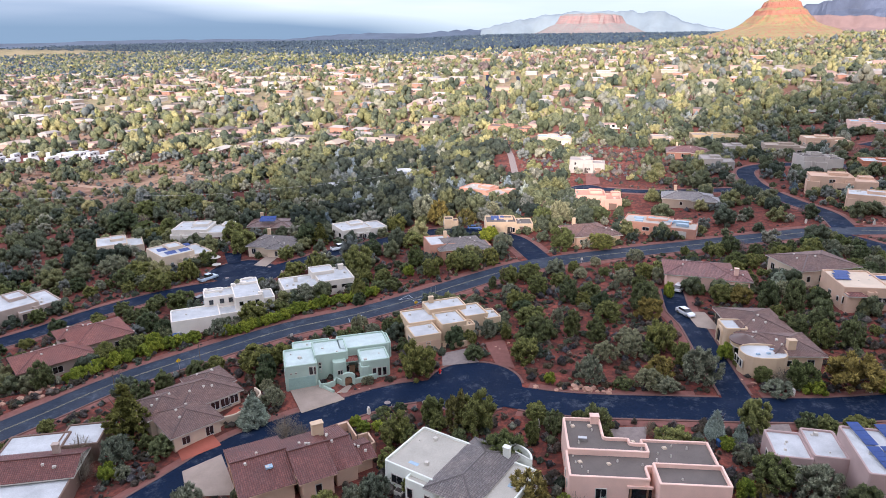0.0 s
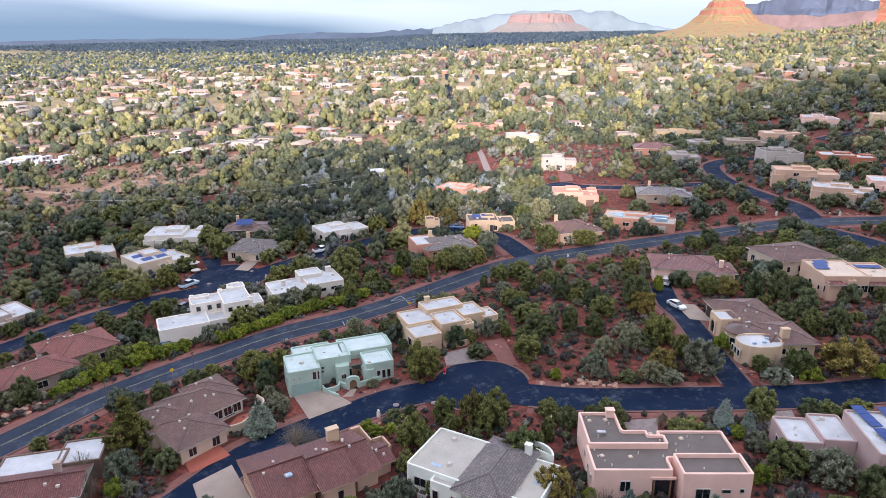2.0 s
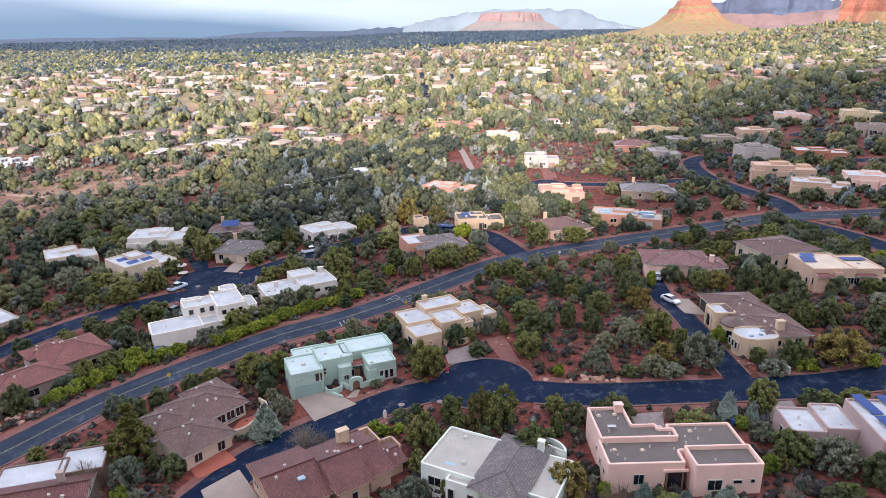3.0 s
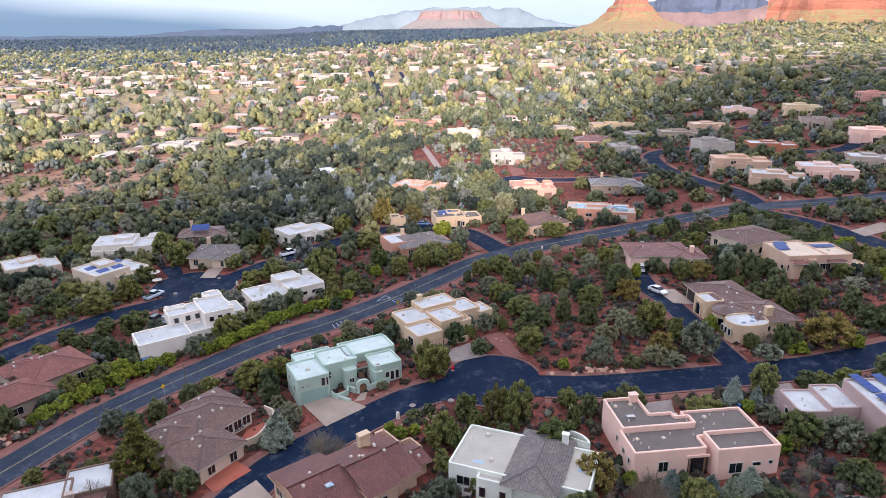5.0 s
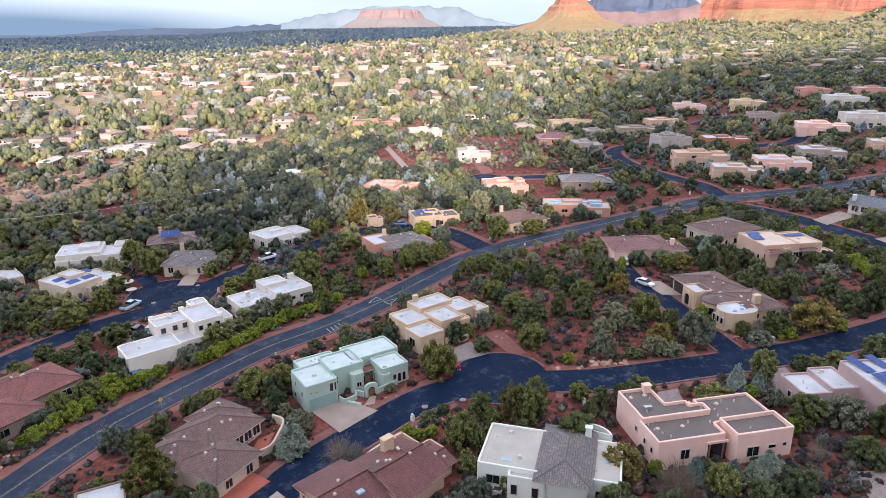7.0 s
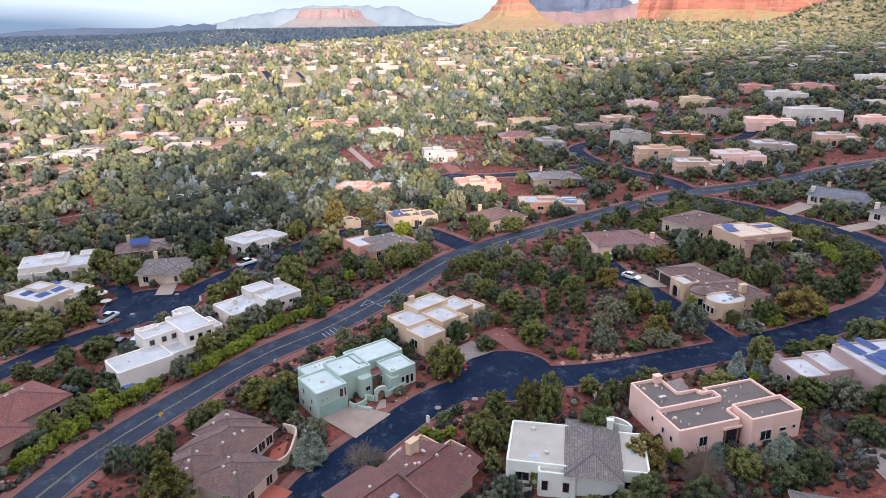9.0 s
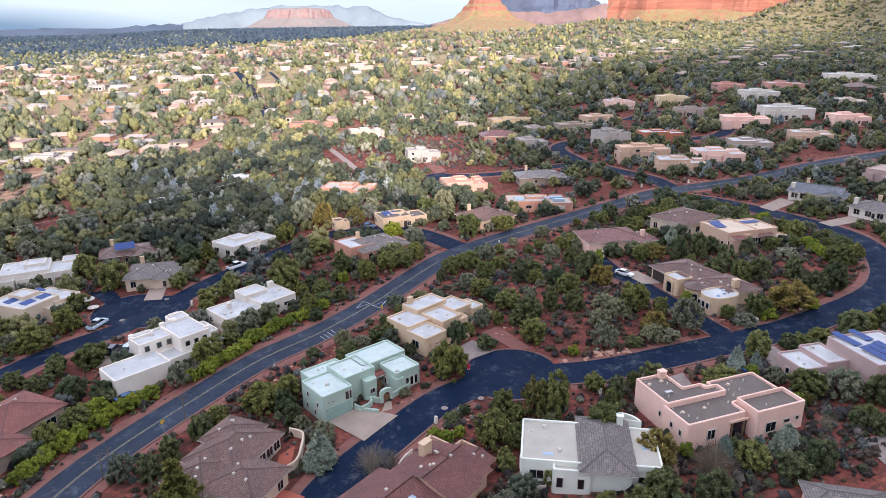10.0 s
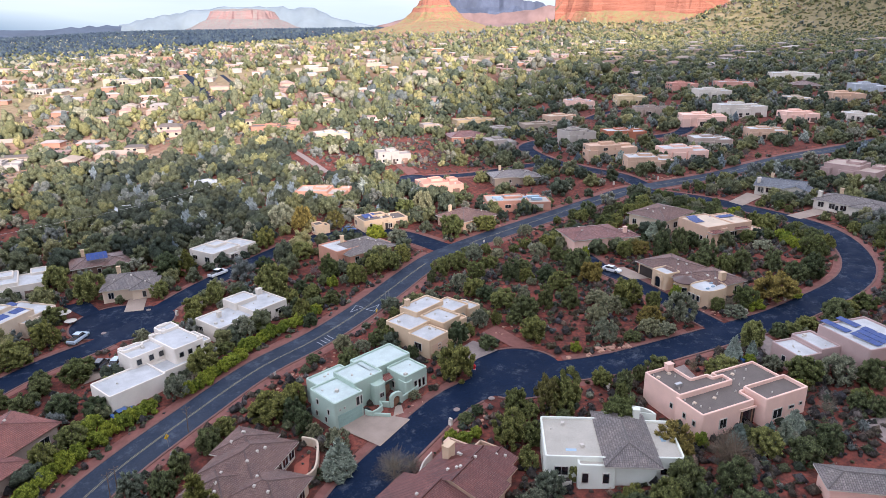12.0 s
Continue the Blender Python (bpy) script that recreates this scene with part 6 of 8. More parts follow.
garden([("olive", -30.8, 148.0, 1.9, 3.6, ""), ("olive", -21.0, 147.5, 2.1, 5.0, ""), ("juniper", -16.4, 151.6, 2.3, 2.7, ""), ("juniper", -12.6, 151.2, 2.1, 3.2, ""), ("olive", -7.7, 167.0, 2.9, 5.6, ""), ("lime", -9.4, 160.0, 1.7, 3.1, ""), ("olive", -3.5, 158.7, 2.6, 4.9, ""), ("olive", 2.8, 162.0, 2.7, 5.2, ""), ("juniper", -21.8, 201.6, 3.6, 5.0, "")], False)
garden([("olive", -15.3, 201.2, 3.0, 5.7, ""), ("olive", -9.5, 184.9, 3.6, 4.6, ""), ("gold", -1.8, 207.6, 3.9, 8.0, ""), ("silver", -6.4, 213.1, 4.9, 8.8, ""), ("gold", 7.2, 203.4, 3.3, 5.5, ""), ("lime", 13.2, 185.9, 3.2, 4.5, ""), ("silver", 16.8, 178.1, 3.2, 5.0, ""), ("olive", 22.3, 193.0, 3.2, 4.6, ""), ("olive", 33.2, 175.8, 3.6, 6.8, "")], False)
garden([("olive", 44.0, 174.2, 3.3, 4.7, ""), ("juniper", 55.3, 173.8, 2.4, 4.9, ""), ("juniper", 63.0, 174.6, 1.9, 3.9, ""), ("lime", 68.4, 175.5, 1.9, 2.5, ""), ("silver", 37.2, 201.9, 3.9, 7.6, ""), ("silver", 16.3, 214.2, 3.3, 4.8, ""), ("juniper", 11.7, 148.3, 1.2, 3.1, ""), ("olive", 53.6, 152.6, 2.5, 3.6, ""), ("olive", 32.1, 204.5, 3.7, 4.8, "")], False)
garden([("juniper", 49.6, 203.4, 4.2, 4.6, ""), ("pine", -86.7, 149.9, 2.5, 5.6, ""), ("olive", -65.5, 148.3, 3.3, 4.7, ""), ("juniper", -71.6, 147.2, 2.2, 3.4, ""), ("juniper", -67.8, 135.8, 2.7, 4.5, "")], False)
HEDGES = [[(-63.2, 123.2), (-55.0, 129.4)], [(-47.6, 130.6), (-37.0, 137.8)], [(-36.0, 140.2), (-27.5, 144.6)], [(-26.4, 144.8), (-17.5, 148.6)], [(-74, 114), (-66, 121)], [(101, 112), (106, 122)]]
for (ax, ay), (bx, by) in HEDGES:
    n = int(math.hypot(bx - ax, by - ay) / 1.5)
    for i in range(n + 1):
        t = i / n
        plant("lime", ax + (bx - ax) * t + rng.uniform(-0.4, 0.4), ay + (by - ay) * t + rng.uniform(-0.4, 0.4), rng.uniform(1.3, 1.9), rng.uniform(2.0, 3.0), rng, "", "hedge along the street")

# scattered growth over the near lots
NEAR_END, MID_END, TOWN_END = 168.0, 440.0, 1500.0


def seen_side(x, y):
    return -0.76 * y - 18 < x < -55 + 2.05 * (y - 12)


TRACK = [(-230, 330), (-139, 292), (-133, 313), (-122, 343), (-110, 357), (-86, 378), (-51, 384), (-8, 376), (40, 372)]


def thicket(x, y):
    """How densely the scrub grows, 0 to 1."""
    if (8 < x < 48 and 97 < y < 158 and y < 146 + 0.3 * x) or (55 < x < 100 and 94 < y < 128 and y < 134 - 0.2 * (x - 55)):
        return 0.06 + 0.1 * noise.noise((x * 0.1, y * 0.1, 2.0))
    v = 0.68 + 0.7 * noise.fractal((x * 0.022, y * 0.022, 5.0), 1.0, 2.0, 3)
    if y > 185 and x < 45 and y < 372:
        v += 0.30
    if 235 < y < 335 and 62 < x < 125:
        v -= 0.42
    if x < -55 and 255 < y < 392:
        v -= 0.22
    if float(dry_field(x, y)) > 0.35:
        v -= 0.3
    if -232 < x < 42 and 285 < y < 392:
        gap = min(float(segment_distance(x, y, a, b)) for a, b in zip(TRACK, TRACK[1:]))
        v -= 1.5 if gap < 3.5 else 0.2 if gap < 8 else 0
    if math.hypot(x - 38, y - 290) < 18:
        v -= 0.7
    if 66 < x < 128 and 88 < y < 140:
        v += 0.4
    if -6 < x < 46 and 108 < y < 168:
        v -= 0.02
    if -25 < x < 40 and 148 < y < 195:
        v -= 0.28
    if y < 100 and x < 50:
        v -= 0.1
    return v


CLEAR = [(-9, 113, 5), (3, 113.5, 5), (-19, 102.5, 4.5), (-14, 104.5, 3.5), (-23, 104, 4), (-10, 97, 3.5), (-16, 95, 3.0), (-8, 94.5, 4), (9.5, 114.5, 3.5), (-36, 96, 4.5), (-38, 90, 4), (28, 84, 4), (49, 84, 4), (-33, 81, 4), (-18, 107, 3.5), (-38, 121, 5.5), (-31, 121, 5.0), (-30, 127, 5), (-40, 115, 3.5), (-23, 128, 4), (-13, 132, 3.5), (40, 297, 14), (29, 272, 5), (33, 312, 4), (34, 330, 4), (34, 350, 4), (50, 338, 7), (64, 340, 7), (186, 243, 6), (196, 240, 7), (206, 240, 5), (178, 246, 4), (212, 303, 5), (223, 306, 5), (272, 278, 6), (-66, 177, 3), (-61, 149, 5.5), (-57, 158, 4), (-64, 143, 4), (-66, 150, 3), (11, 88, 4), (17, 87, 3.5), (34, 61.5, 4), (40, 60, 3.5), (30, 55.5, 4), (23, 58, 3), (-266, 380, 20), (-240, 380, 22), (-212, 380, 20)]


def free(x, y, r):
    if any(math.hypot(x - a, y - b) < c for a, b, c in CLEAR):
        return False
    return road_gap(x, y) > 1.2 + r * 0.55 and not in_house(x, y, 0.5 + r * 0.5) and not in_pad(x, y, r * 0.5)


near_spots = []
GARDEN = [q for q in PLANTED if q[1] > 150]
gx = np.arange(-150, 330, 3.0)
for yy in np.arange(58, NEAR_END, 3.0):
    for xx in gx:
        x, y = xx + rng.uniform(-1.5, 1.5), yy + rng.uniform(-1.5, 1.5)
        if not seen_side(x, y):
            continue
        d = thicket(x, y)
        u = rng.random()
        if u < d * 0.95:
            kk = rng.choices(("juniper", "olive", "silver", "scrub"), (0.36, 0.38, 0.16, 0.10))[0]
            r = 1.4 + 1.9 * rng.random() ** 1.3 if kk != "scrub" else rng.uniform(0.5, 1.1)
        elif u < 0.95:
            kk, r = "scrub", rng.uniform(0.4, 1.0)
        else:
            continue
        if not free(x, y, r) or any(math.hypot(x - a, y - b) < 0.66 * (r + c) for a, b, c in PLANTED):
            continue
        PLANTED.append((x, y, r))
        near_spots.append((y, x, kk, r, r * rng.uniform(1.4, 1.85) if kk != "scrub" else r * rng.uniform(0.7, 1.1)))
near_count, later = defaultdict(int), defaultdict(list)
for y, x, kk, r, h in sorted(near_spots):
    if near_count[kk] < 224 and x < 130:
        near_count[kk] += 1
        plant(kk, x, y, r, h, rng, "", "scrub woodland")
    else:
        later["juniper" if kk == "scrub" else kk].append((x, y, r, h))


# low tufts and stones on the open ground
tufts = defaultdict(list)
for i in range(24000):
    y = rng.uniform(56, 345) if i < 8000 else rng.uniform(56, 185)
    x = rng.uniform(-0.76 * y - 18, min(280, -55 + 2.05 * (y - 12)))
    if road_gap(x, y) > 1.6 and not in_house(x, y, 0.4) and not in_pad(x, y, 0.3):
        r = 0.22 + 0.55 * rng.random() ** 1.5
        if noise.noise((x * 0.09, y * 0.09, 7.0)) < rng.uniform(-0.55, 0.2):
            continue
        tufts[rng.choices(("juniper", "dusty", "brush", "silver", "russet"), (0.16, 0.12, 0.56, 0.07, 0.09))[0]].append((x, y, r, r * rng.uniform(0.7, 1.2)))


for i in range(9000):  # dry weeds and brush over the open field and the town's lots
    y = rng.uniform(262, 620)
    x = rng.uniform(-0.76 * y - 18, min(0.3 * y, -55 + 2.05 * (y - 12)))
    if (float(dry_field(x, y)) > 0.2 or (60 < x < 126 and y < 340)) and not in_house(x, y, 0.4) and noise.noise((x * 0.05, y * 0.05, 3.0)) > rng.uniform(-0.5, 0.3):
        r = 0.4 + 0.9 * rng.random() ** 2
        tufts[rng.choices(("brush", "russet", "dusty", "silver", "gold", "juniper"), (0.3, 0.22, 0.14, 0.12, 0.1, 0.12))[0]].append((x, y, r, r * rng.uniform(0.6, 1.1)))

slope_rng = random.Random(31)
for i in range(1500):  # low scrub over the red slope above the bend
    y, x = slope_rng.uniform(236, 345), slope_rng.uniform(36, 128)
    if road_gap(x, y) > 1.4 and not in_house(x, y, 0.4) and not in_pad(x, y, 0.3) and noise.noise((x * 0.07, y * 0.07, 9.0)) > slope_rng.uniform(-0.5, 0.35):
        r = 0.4 + 0.8 * slope_rng.random() ** 2
        tufts[slope_rng.choices(("brush", "juniper", "dusty", "olive", "russet"), (0.44, 0.2, 0.16, 0.1, 0.1))[0]].append((x, y, r, r * slope_rng.uniform(0.6, 1.0)))


# ---- woods and town trees beyond, as masses ----
DETAIL = {  # lobes, sprays, spray length over the radius
    "tuft": (1, 9, 0.45), "near": (15, 300, 0.12), "close": (11, 170, 0.14), "mid": (8, 100, 0.16), "far": (4, 32, 0.22), "town": (3, 8, 0.3), "edge": (2, 2, 0.35),
}


def mass(name, label, spots, leaf, form, detail, seed, category="trees", slim=1.6):
    """One object of many crowns. spots: (x, y, radius, height)."""
    if not spots:
        return None
    r0 = random.Random(seed)
    lobes, sprays, ln = DETAIL[detail]
    if form == "twigs":
        sprays, ln = sprays * 2, ln * 2.2
    tpl = [crown(r0, form, lobes, sprays, ln, 1.0, slim, detail in ("tuft", "town", "edge"), 0.05 if form == "twigs" else 0.24) for _ in range(10)]
    vs, fs, inner, tint, n = [], [], [], [], 0
    for x, y, r, h in spots:
        a = r0.random() * 6.283
        c, s = math.cos(a) * r, math.sin(a) * r
        v, f, k = tpl[r0.randrange(10)]
        vs.append(np.stack([v[:, 0] * c - v[:, 1] * s + x, v[:, 0] * s + v[:, 1] * c + y, v[:, 2] * (h / slim) + ground_z(x, y) - 0.05], -1))
        fs.append(f + n)
        inner.append(k)
        tint.append(np.full(len(v), r0.random()))
        n += len(v)
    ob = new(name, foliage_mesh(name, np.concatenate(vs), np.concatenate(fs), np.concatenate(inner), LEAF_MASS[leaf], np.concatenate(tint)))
    return tagged(ob, label, category, kind="stuff")


for i, (kk, spots) in enumerate(sorted(tufts.items())):
    mass("scrub_tufts", "small dry tufts of scrub on red soil", spots, kk, "shrub", "tuft", 450 + i, "scrub", 1.0)
LATER = {"juniper": ("juniper_grove", "dark green junipers on the farther lots"), "olive": ("pinyon_grove", "olive green pinyon pines on the farther lots"), "silver": ("silver_thicket", "silvery shrubs on the farther lots")}
for i, (kk, spots) in enumerate(sorted(later.items())):
    mass(*LATER[kk], spots, kk, "round" if kk != "silver" else "open", "close", 470 + i)
mid = defaultdict(list)
for yy in np.arange(NEAR_END - 6, MID_END, 4.8):
    for xx in np.arange(-350, 720, 4.8):
        x, y = xx + rng.uniform(-2, 2), yy + rng.uniform(-2, 2)
        if not seen_side(x, y) or y < NEAR_END - 2:
            continue
        if rng.random() > thicket(x, y) * (0.97 if y < 300 else 0.82):
            continue
        r = 1.2 + 2.2 * rng.random() ** 1.6 + (0.2 if y > 300 else 0)
        if -78 < x < 42 and 203 < y < 385:
            r = 1.9 + 2.0 * rng.random() ** 1.4
        if not free(x, y, r * 0.6) or (y < 250 and any(abs(x - a) < 6 and math.hypot(x - a, y - b) < 0.6 * (r + c) for a, b, c in GARDEN)):
            continue
        kk = rng.choices(("juniper", "olive", "silver", "bright", "russet"), (0.44, 0.28, 0.18, 0.06, 0.04))[0]
        # close wood: darker leaf colour stands in for its own shade
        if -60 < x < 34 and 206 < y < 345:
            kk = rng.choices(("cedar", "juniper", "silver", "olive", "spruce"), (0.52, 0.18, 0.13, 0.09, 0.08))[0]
        elif x > 120 and rng.random() < 0.10:
            kk = "spruce"
        mid[kk, y < 255, r > 2.3].append((x, y, r * 0.8, r * rng.uniform(1.9, 2.4)) if kk == "spruce" else (x, y, r, r * rng.uniform(1.4, 1.9)))
for hx, hy, yaw, blocks in HOUSES:
    if hy < 118 or hy > 420:
        continue
    c, s = math.cos(radians(yaw)), math.sin(radians(yaw))
    for b in blocks:
        for _ in range(7):
            u, side = rng.uniform(-0.5, 0.5), rng.choice(((0, -1), (0, -1), (1, 0), (-1, 0), (0, 1)))
            r = 0.7 + 1.9 * rng.random() ** 1.5
            lx = b[0] + (side[0] * (b[2] / 2 + r * 0.7 + 0.3) if side[0] else u * b[2])
            ly = b[1] + (side[1] * (b[3] / 2 + r * 0.7 + 0.3) if side[1] else u * b[3])
            x, y = hx + c * lx - s * ly, hy + s * lx + c * ly
            if inside(blocks, lx, ly, 0.3) or road_gap(x, y) < 0.8 + r * 0.5 or in_pad(x, y, 0.3) or any(math.hypot(x - p, y - q) < w for p, q, w in CLEAR):
                continue
            kk = rng.choices(("juniper", "olive", "silver", "bright"), (0.36, 0.34, 0.22, 0.08))[0]
            mid[kk, y < 255, r > 2.3].append((x, y, r, r * rng.uniform(1.2, 1.9)))
NAMES = {"juniper": ("juniper_wood", "dense dark green juniper woodland"), "olive": ("pinyon_wood", "olive green pinyon pines in the woodland"), "silver": ("silver_brush", "grey-green silvery brush between the trees"),
         "fir": ("distant_conifers", "conifer forest far off, haze and cloud shade in its colour"), "cedar": ("cedar_wood", "junipers standing close together, the wood's shade in their colour"), "spruce": ("spruce_stand", "blue-grey conical spruces between the trees"), "bright": ("broadleaf_trees", "yellow-green broadleaf trees in the town"), "russet": ("bare_trees", "brown leafless trees in the town")}
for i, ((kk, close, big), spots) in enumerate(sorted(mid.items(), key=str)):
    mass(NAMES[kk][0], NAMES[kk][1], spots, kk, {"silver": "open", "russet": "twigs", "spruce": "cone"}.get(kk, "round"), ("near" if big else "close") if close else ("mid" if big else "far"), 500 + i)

# ---- the town in the valley ----
town_rng = random.Random(77)
FARHOUSE = []
TOWN_SPOTS = []
STREETS = [((34, 520), (45, 690)), ((75, 650), (84, 760))]


def on_street(x, y, grow):
    return any(float(segment_distance(x, y, a, b)) < 1.9 + grow for a, b in STREETS)


for (ax, ay), (bx, by) in STREETS:
    line = [(ax + (bx - ax) * i / 40, ay + (by - ay) * i / 40) for i in range(41)]
    tagged(mesh_ob("road", *strip(line, [-1.9, 0, 1.9], [0.12, 0.16, 0.12]), ASPHALT), "dark asphalt street between town houses", "road", kind="structure")
for yy in np.arange(392, 1250, 21):
    for xx in np.arange(-950, 1500, 22):
        x, y = xx + town_rng.uniform(-7, 7), yy + town_rng.uniform(-6, 6)
        if not (-0.8 * y < x < -55 + 2.0 * (y - 12)) or in_house(x, y, 8):
            continue
        dense = 0.40 if x < 0.35 * y else 0.24
        if y > 750:
            dense *= 0.8
        if x > 330 and x + y > 1150:
            dense = 0.13 if x + y < 1480 else 0
        if town_rng.random() < dense and not on_street(x, y, 8):
            TOWN_SPOTS.append((x, y))
far_walls = [STUCCO[k] for k in ("dun", "dusk", "ash", "clay", "chalk", "dun", "brown", "dusk", "ash", "dun")]
far_roofs = [STUCCO["ash"], STUCCO["dun"], STUCCO["dusk"], STUCCO["chalk"], TAUPE_ROOF, STUCCO["brown"], STUCCO["ash"], STUCCO["dusk"], STUCCO["bluegrey"], STUCCO["dun"]]


def cottage(seed):
    r = random.Random(seed)
    root = thing("town_house", "low pale town house among trees", "house")
    w, d, h = r.uniform(9, 16), r.uniform(6, 10), r.uniform(2.3, 3.0)
    wall, roof = r.choice(far_walls), r.choice(far_roofs)
    mesh_ob("wall", *joined([box_data(0, 0, -2, h, w, d), box_data(w * 0.36, -d * 0.3, -2, h * 0.8, w * 0.4, d * 0.7)]), wall, root)
    if r.random() < 0.55:
        mesh_ob("roof", *joined([box_data(0, 0, h, h + 0.35, w + 0.9, d + 0.9, 0.2), box_data(w * 0.36, -d * 0.3, h * 0.8, h * 0.8 + 0.3, w * 0.4 + 0.7, d * 0.7 + 0.7, 0.1)]), roof, root)
    else:
        hw, hd, rise = w / 2 + 0.6, d / 2 + 0.6, d * 0.18
        mesh_ob("roof", [(-hw, -hd, h), (hw, -hd, h), (hw, hd, h), (-hw, hd, h), (-hw + hd * 0.6, 0, h + rise), (hw - hd * 0.6, 0, h + rise)], [(0, 1, 5, 4), (2, 3, 4, 5), (1, 2, 5), (3, 0, 4), (3, 2, 1, 0)], roof, root)
    for i in range(2):
        window(root, -w * 0.3 + i * w * 0.3, -d / 2 - 0.02, 1.6, 1.5, 1.2, 0)
    return root


cottages = [cottage(900 + i) for i in range(24)]
for n, (x, y) in enumerate(sorted(TOWN_SPOTS, key=lambda q: q[1])):
    if n < len(cottages):
        cottages[n].matrix_world = pose(x, y, ground_z(x, y) + 0.1, 0, 0, town_rng.choice((-20, -15, 70, 75)) + town_rng.uniform(-6, 6))
        tagged(cottages[n], group="town houses")
    elif n < 255:
        copy_thing(cottages[town_rng.randrange(24)], pose(x, y, ground_z(x, y) + 0.1, 0, 0, town_rng.choice((-20, -15, 70, 75, 160)) + town_rng.uniform(-6, 6)))
    else:
        FARHOUSE.append((x, y))
HOUSES += [(x, y, 0, [(0, 0, 13, 10, 4)]) for x, y in TOWN_SPOTS]
for x, y, w in ((-425, 827, 49), (-367, 895, 52), (-365, 994, 52), (-290, 1000, 52), (-221, 889, 52), (-206, 959, 51), (-494, 1076, 52), (-90, 787, 35), (-354, 568, 35), (-243, 808, 52), (-404, 712, 43), (-163, 994, 52), (-16, 781, 34)):
    r, w = random.Random(int(x)), w * 0.72
    d = 12 + w * 0.12
    yaw = r.uniform(-22, -8)
    root = thing("commercial_building", "long low pale commercial building in town", "building", pose(x, y, ground_z(x, y) + 0.1, 0, 0, yaw), "town centre buildings")
    wall = r.choice((STUCCO["ash"], STUCCO["dun"], STUCCO["dusk"]))
    mesh_ob("wall", *joined([box_data(0, 0, -2, 4.6, w, d), box_data(-w * 0.3, -d * 0.35, -2, 5.6, w * 0.22, d * 0.5), box_data(w * 0.25, -d * 0.5, -2, 3.6, w * 0.4, d * 0.3)]), wall, root)
    mesh_ob("roof", *joined([box_data(0, 0, 4.6, 4.9, w + 0.6, d + 0.6, 0.1), box_data(-w * 0.3, -d * 0.35, 5.6, 5.9, w * 0.22 + 0.5, d * 0.5 + 0.5, 0.1), box_data(w * 0.25, -d * 0.5, 3.6, 3.85, w * 0.4 + 0.5, d * 0.3 + 0.5, 0.1)]), r.choice((STUCCO["chalk"], STUCCO["ash"])), root)
    for i in range(5):
        window(root, -w * 0.1 + i * w * 0.11, -d / 2 - 0.02 if i < 1 else -d * 0.65 - 0.02, 1.7, w * 0.07, 1.8, 0)
    HOUSES.append((x, y, yaw, [(0, 0, w + 4, d + 8, 4)]))
far_blocks = defaultdict(list)
for x, y in FARHOUSE:
    z, yaw = ground_z(x, y), town_rng.choice((-18, 72)) + town_rng.uniform(-6, 6)
    w, d, h = town_rng.uniform(9, 20), town_rng.uniform(7, 12), town_rng.uniform(2.8, 4)
    far_blocks["wall", town_rng.randrange(5)].append(box_data(x, y, z - 2, z + h, w, d, 0, yaw))
    far_blocks["roof", town_rng.randrange(4)].append(box_data(x, y, z + h, z + h + 0.5, w + 1, d + 1, 0.4, yaw))
for (what, k), pieces in sorted(far_blocks.items()):
    tagged(mesh_ob("distant_houses", *joined(pieces), far_walls[k] if what == "wall" else far_roofs[k]), "pale walls of distant town houses" if what == "wall" else "pale roofs of distant town houses", "houses", kind="stuff")

far = defaultdict(list)
for i in range(12500):
    y = MID_END - 10 + (TOWN_END + 600 - MID_END) * town_rng.random() ** 1.5
    x = town_rng.uniform(-0.8 * y, -55 + 2.0 * (y - 12))
    if x > 1500 or in_house(x, y, 2.0) or (y < 1150 and x < 0.1 * y and town_rng.random() < 0.15):
        continue
    if y < MID_END + 40 and float(dry_field(x, y)) > 0.4:
        continue
    # beyond the town: leaf colour darkened and blued for cloud shade and haze
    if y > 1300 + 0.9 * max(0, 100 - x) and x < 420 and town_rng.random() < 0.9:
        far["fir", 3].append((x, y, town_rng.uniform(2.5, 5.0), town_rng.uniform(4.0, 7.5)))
        continue
    town = y < 1150 and x < 0.75 * y
    r = 1.8 + 3.6 * town_rng.random() ** 1.7 if town else town_rng.uniform(1.6, 3.4)
    tall = town_rng.uniform(1.2, 2.1) if town else 1.35
    kk = town_rng.choices(("juniper", "olive", "bright", "silver", "russet"), (0.15, 0.17, 0.20, 0.14, 0.34) if town else (0.15, 0.32, 0.38, 0.15, 0.0))[0]
    if kk == "bright" and town:
        r, tall = r * 0.85, tall * 1.35
    far[kk, 0 if y < 580 else 1 if y < 800 else 2 if y < 1150 else 3].append((x, y, r, r * tall))
for i in range(6800):
    y = 780 + 1000 * town_rng.random() ** 1.2
    x = town_rng.uniform(-0.8 * y, -55 + 2.0 * (y - 12))
    if x < 1500 and not in_house(x, y, 1.5) and (y < 1320 + 0.9 * max(0, 100 - x) or x > 420):
        r = 2.0 + 3.0 * town_rng.random() ** 2
        far[town_rng.choices(("olive", "juniper", "bright", "silver", "russet"), (0.3, 0.26, 0.22, 0.14, 0.08))[0], 2 if y < 1100 else 3].append((x, y, r, r * town_rng.uniform(1.2, 1.7)))
for i in range(9000):
    y = 1400 + 2500 * town_rng.random() ** 1.6
    x = town_rng.uniform(-0.75 * y, 0.42 * y)
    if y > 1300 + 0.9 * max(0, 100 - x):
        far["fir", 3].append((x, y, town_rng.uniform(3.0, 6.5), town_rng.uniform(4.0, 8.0)))
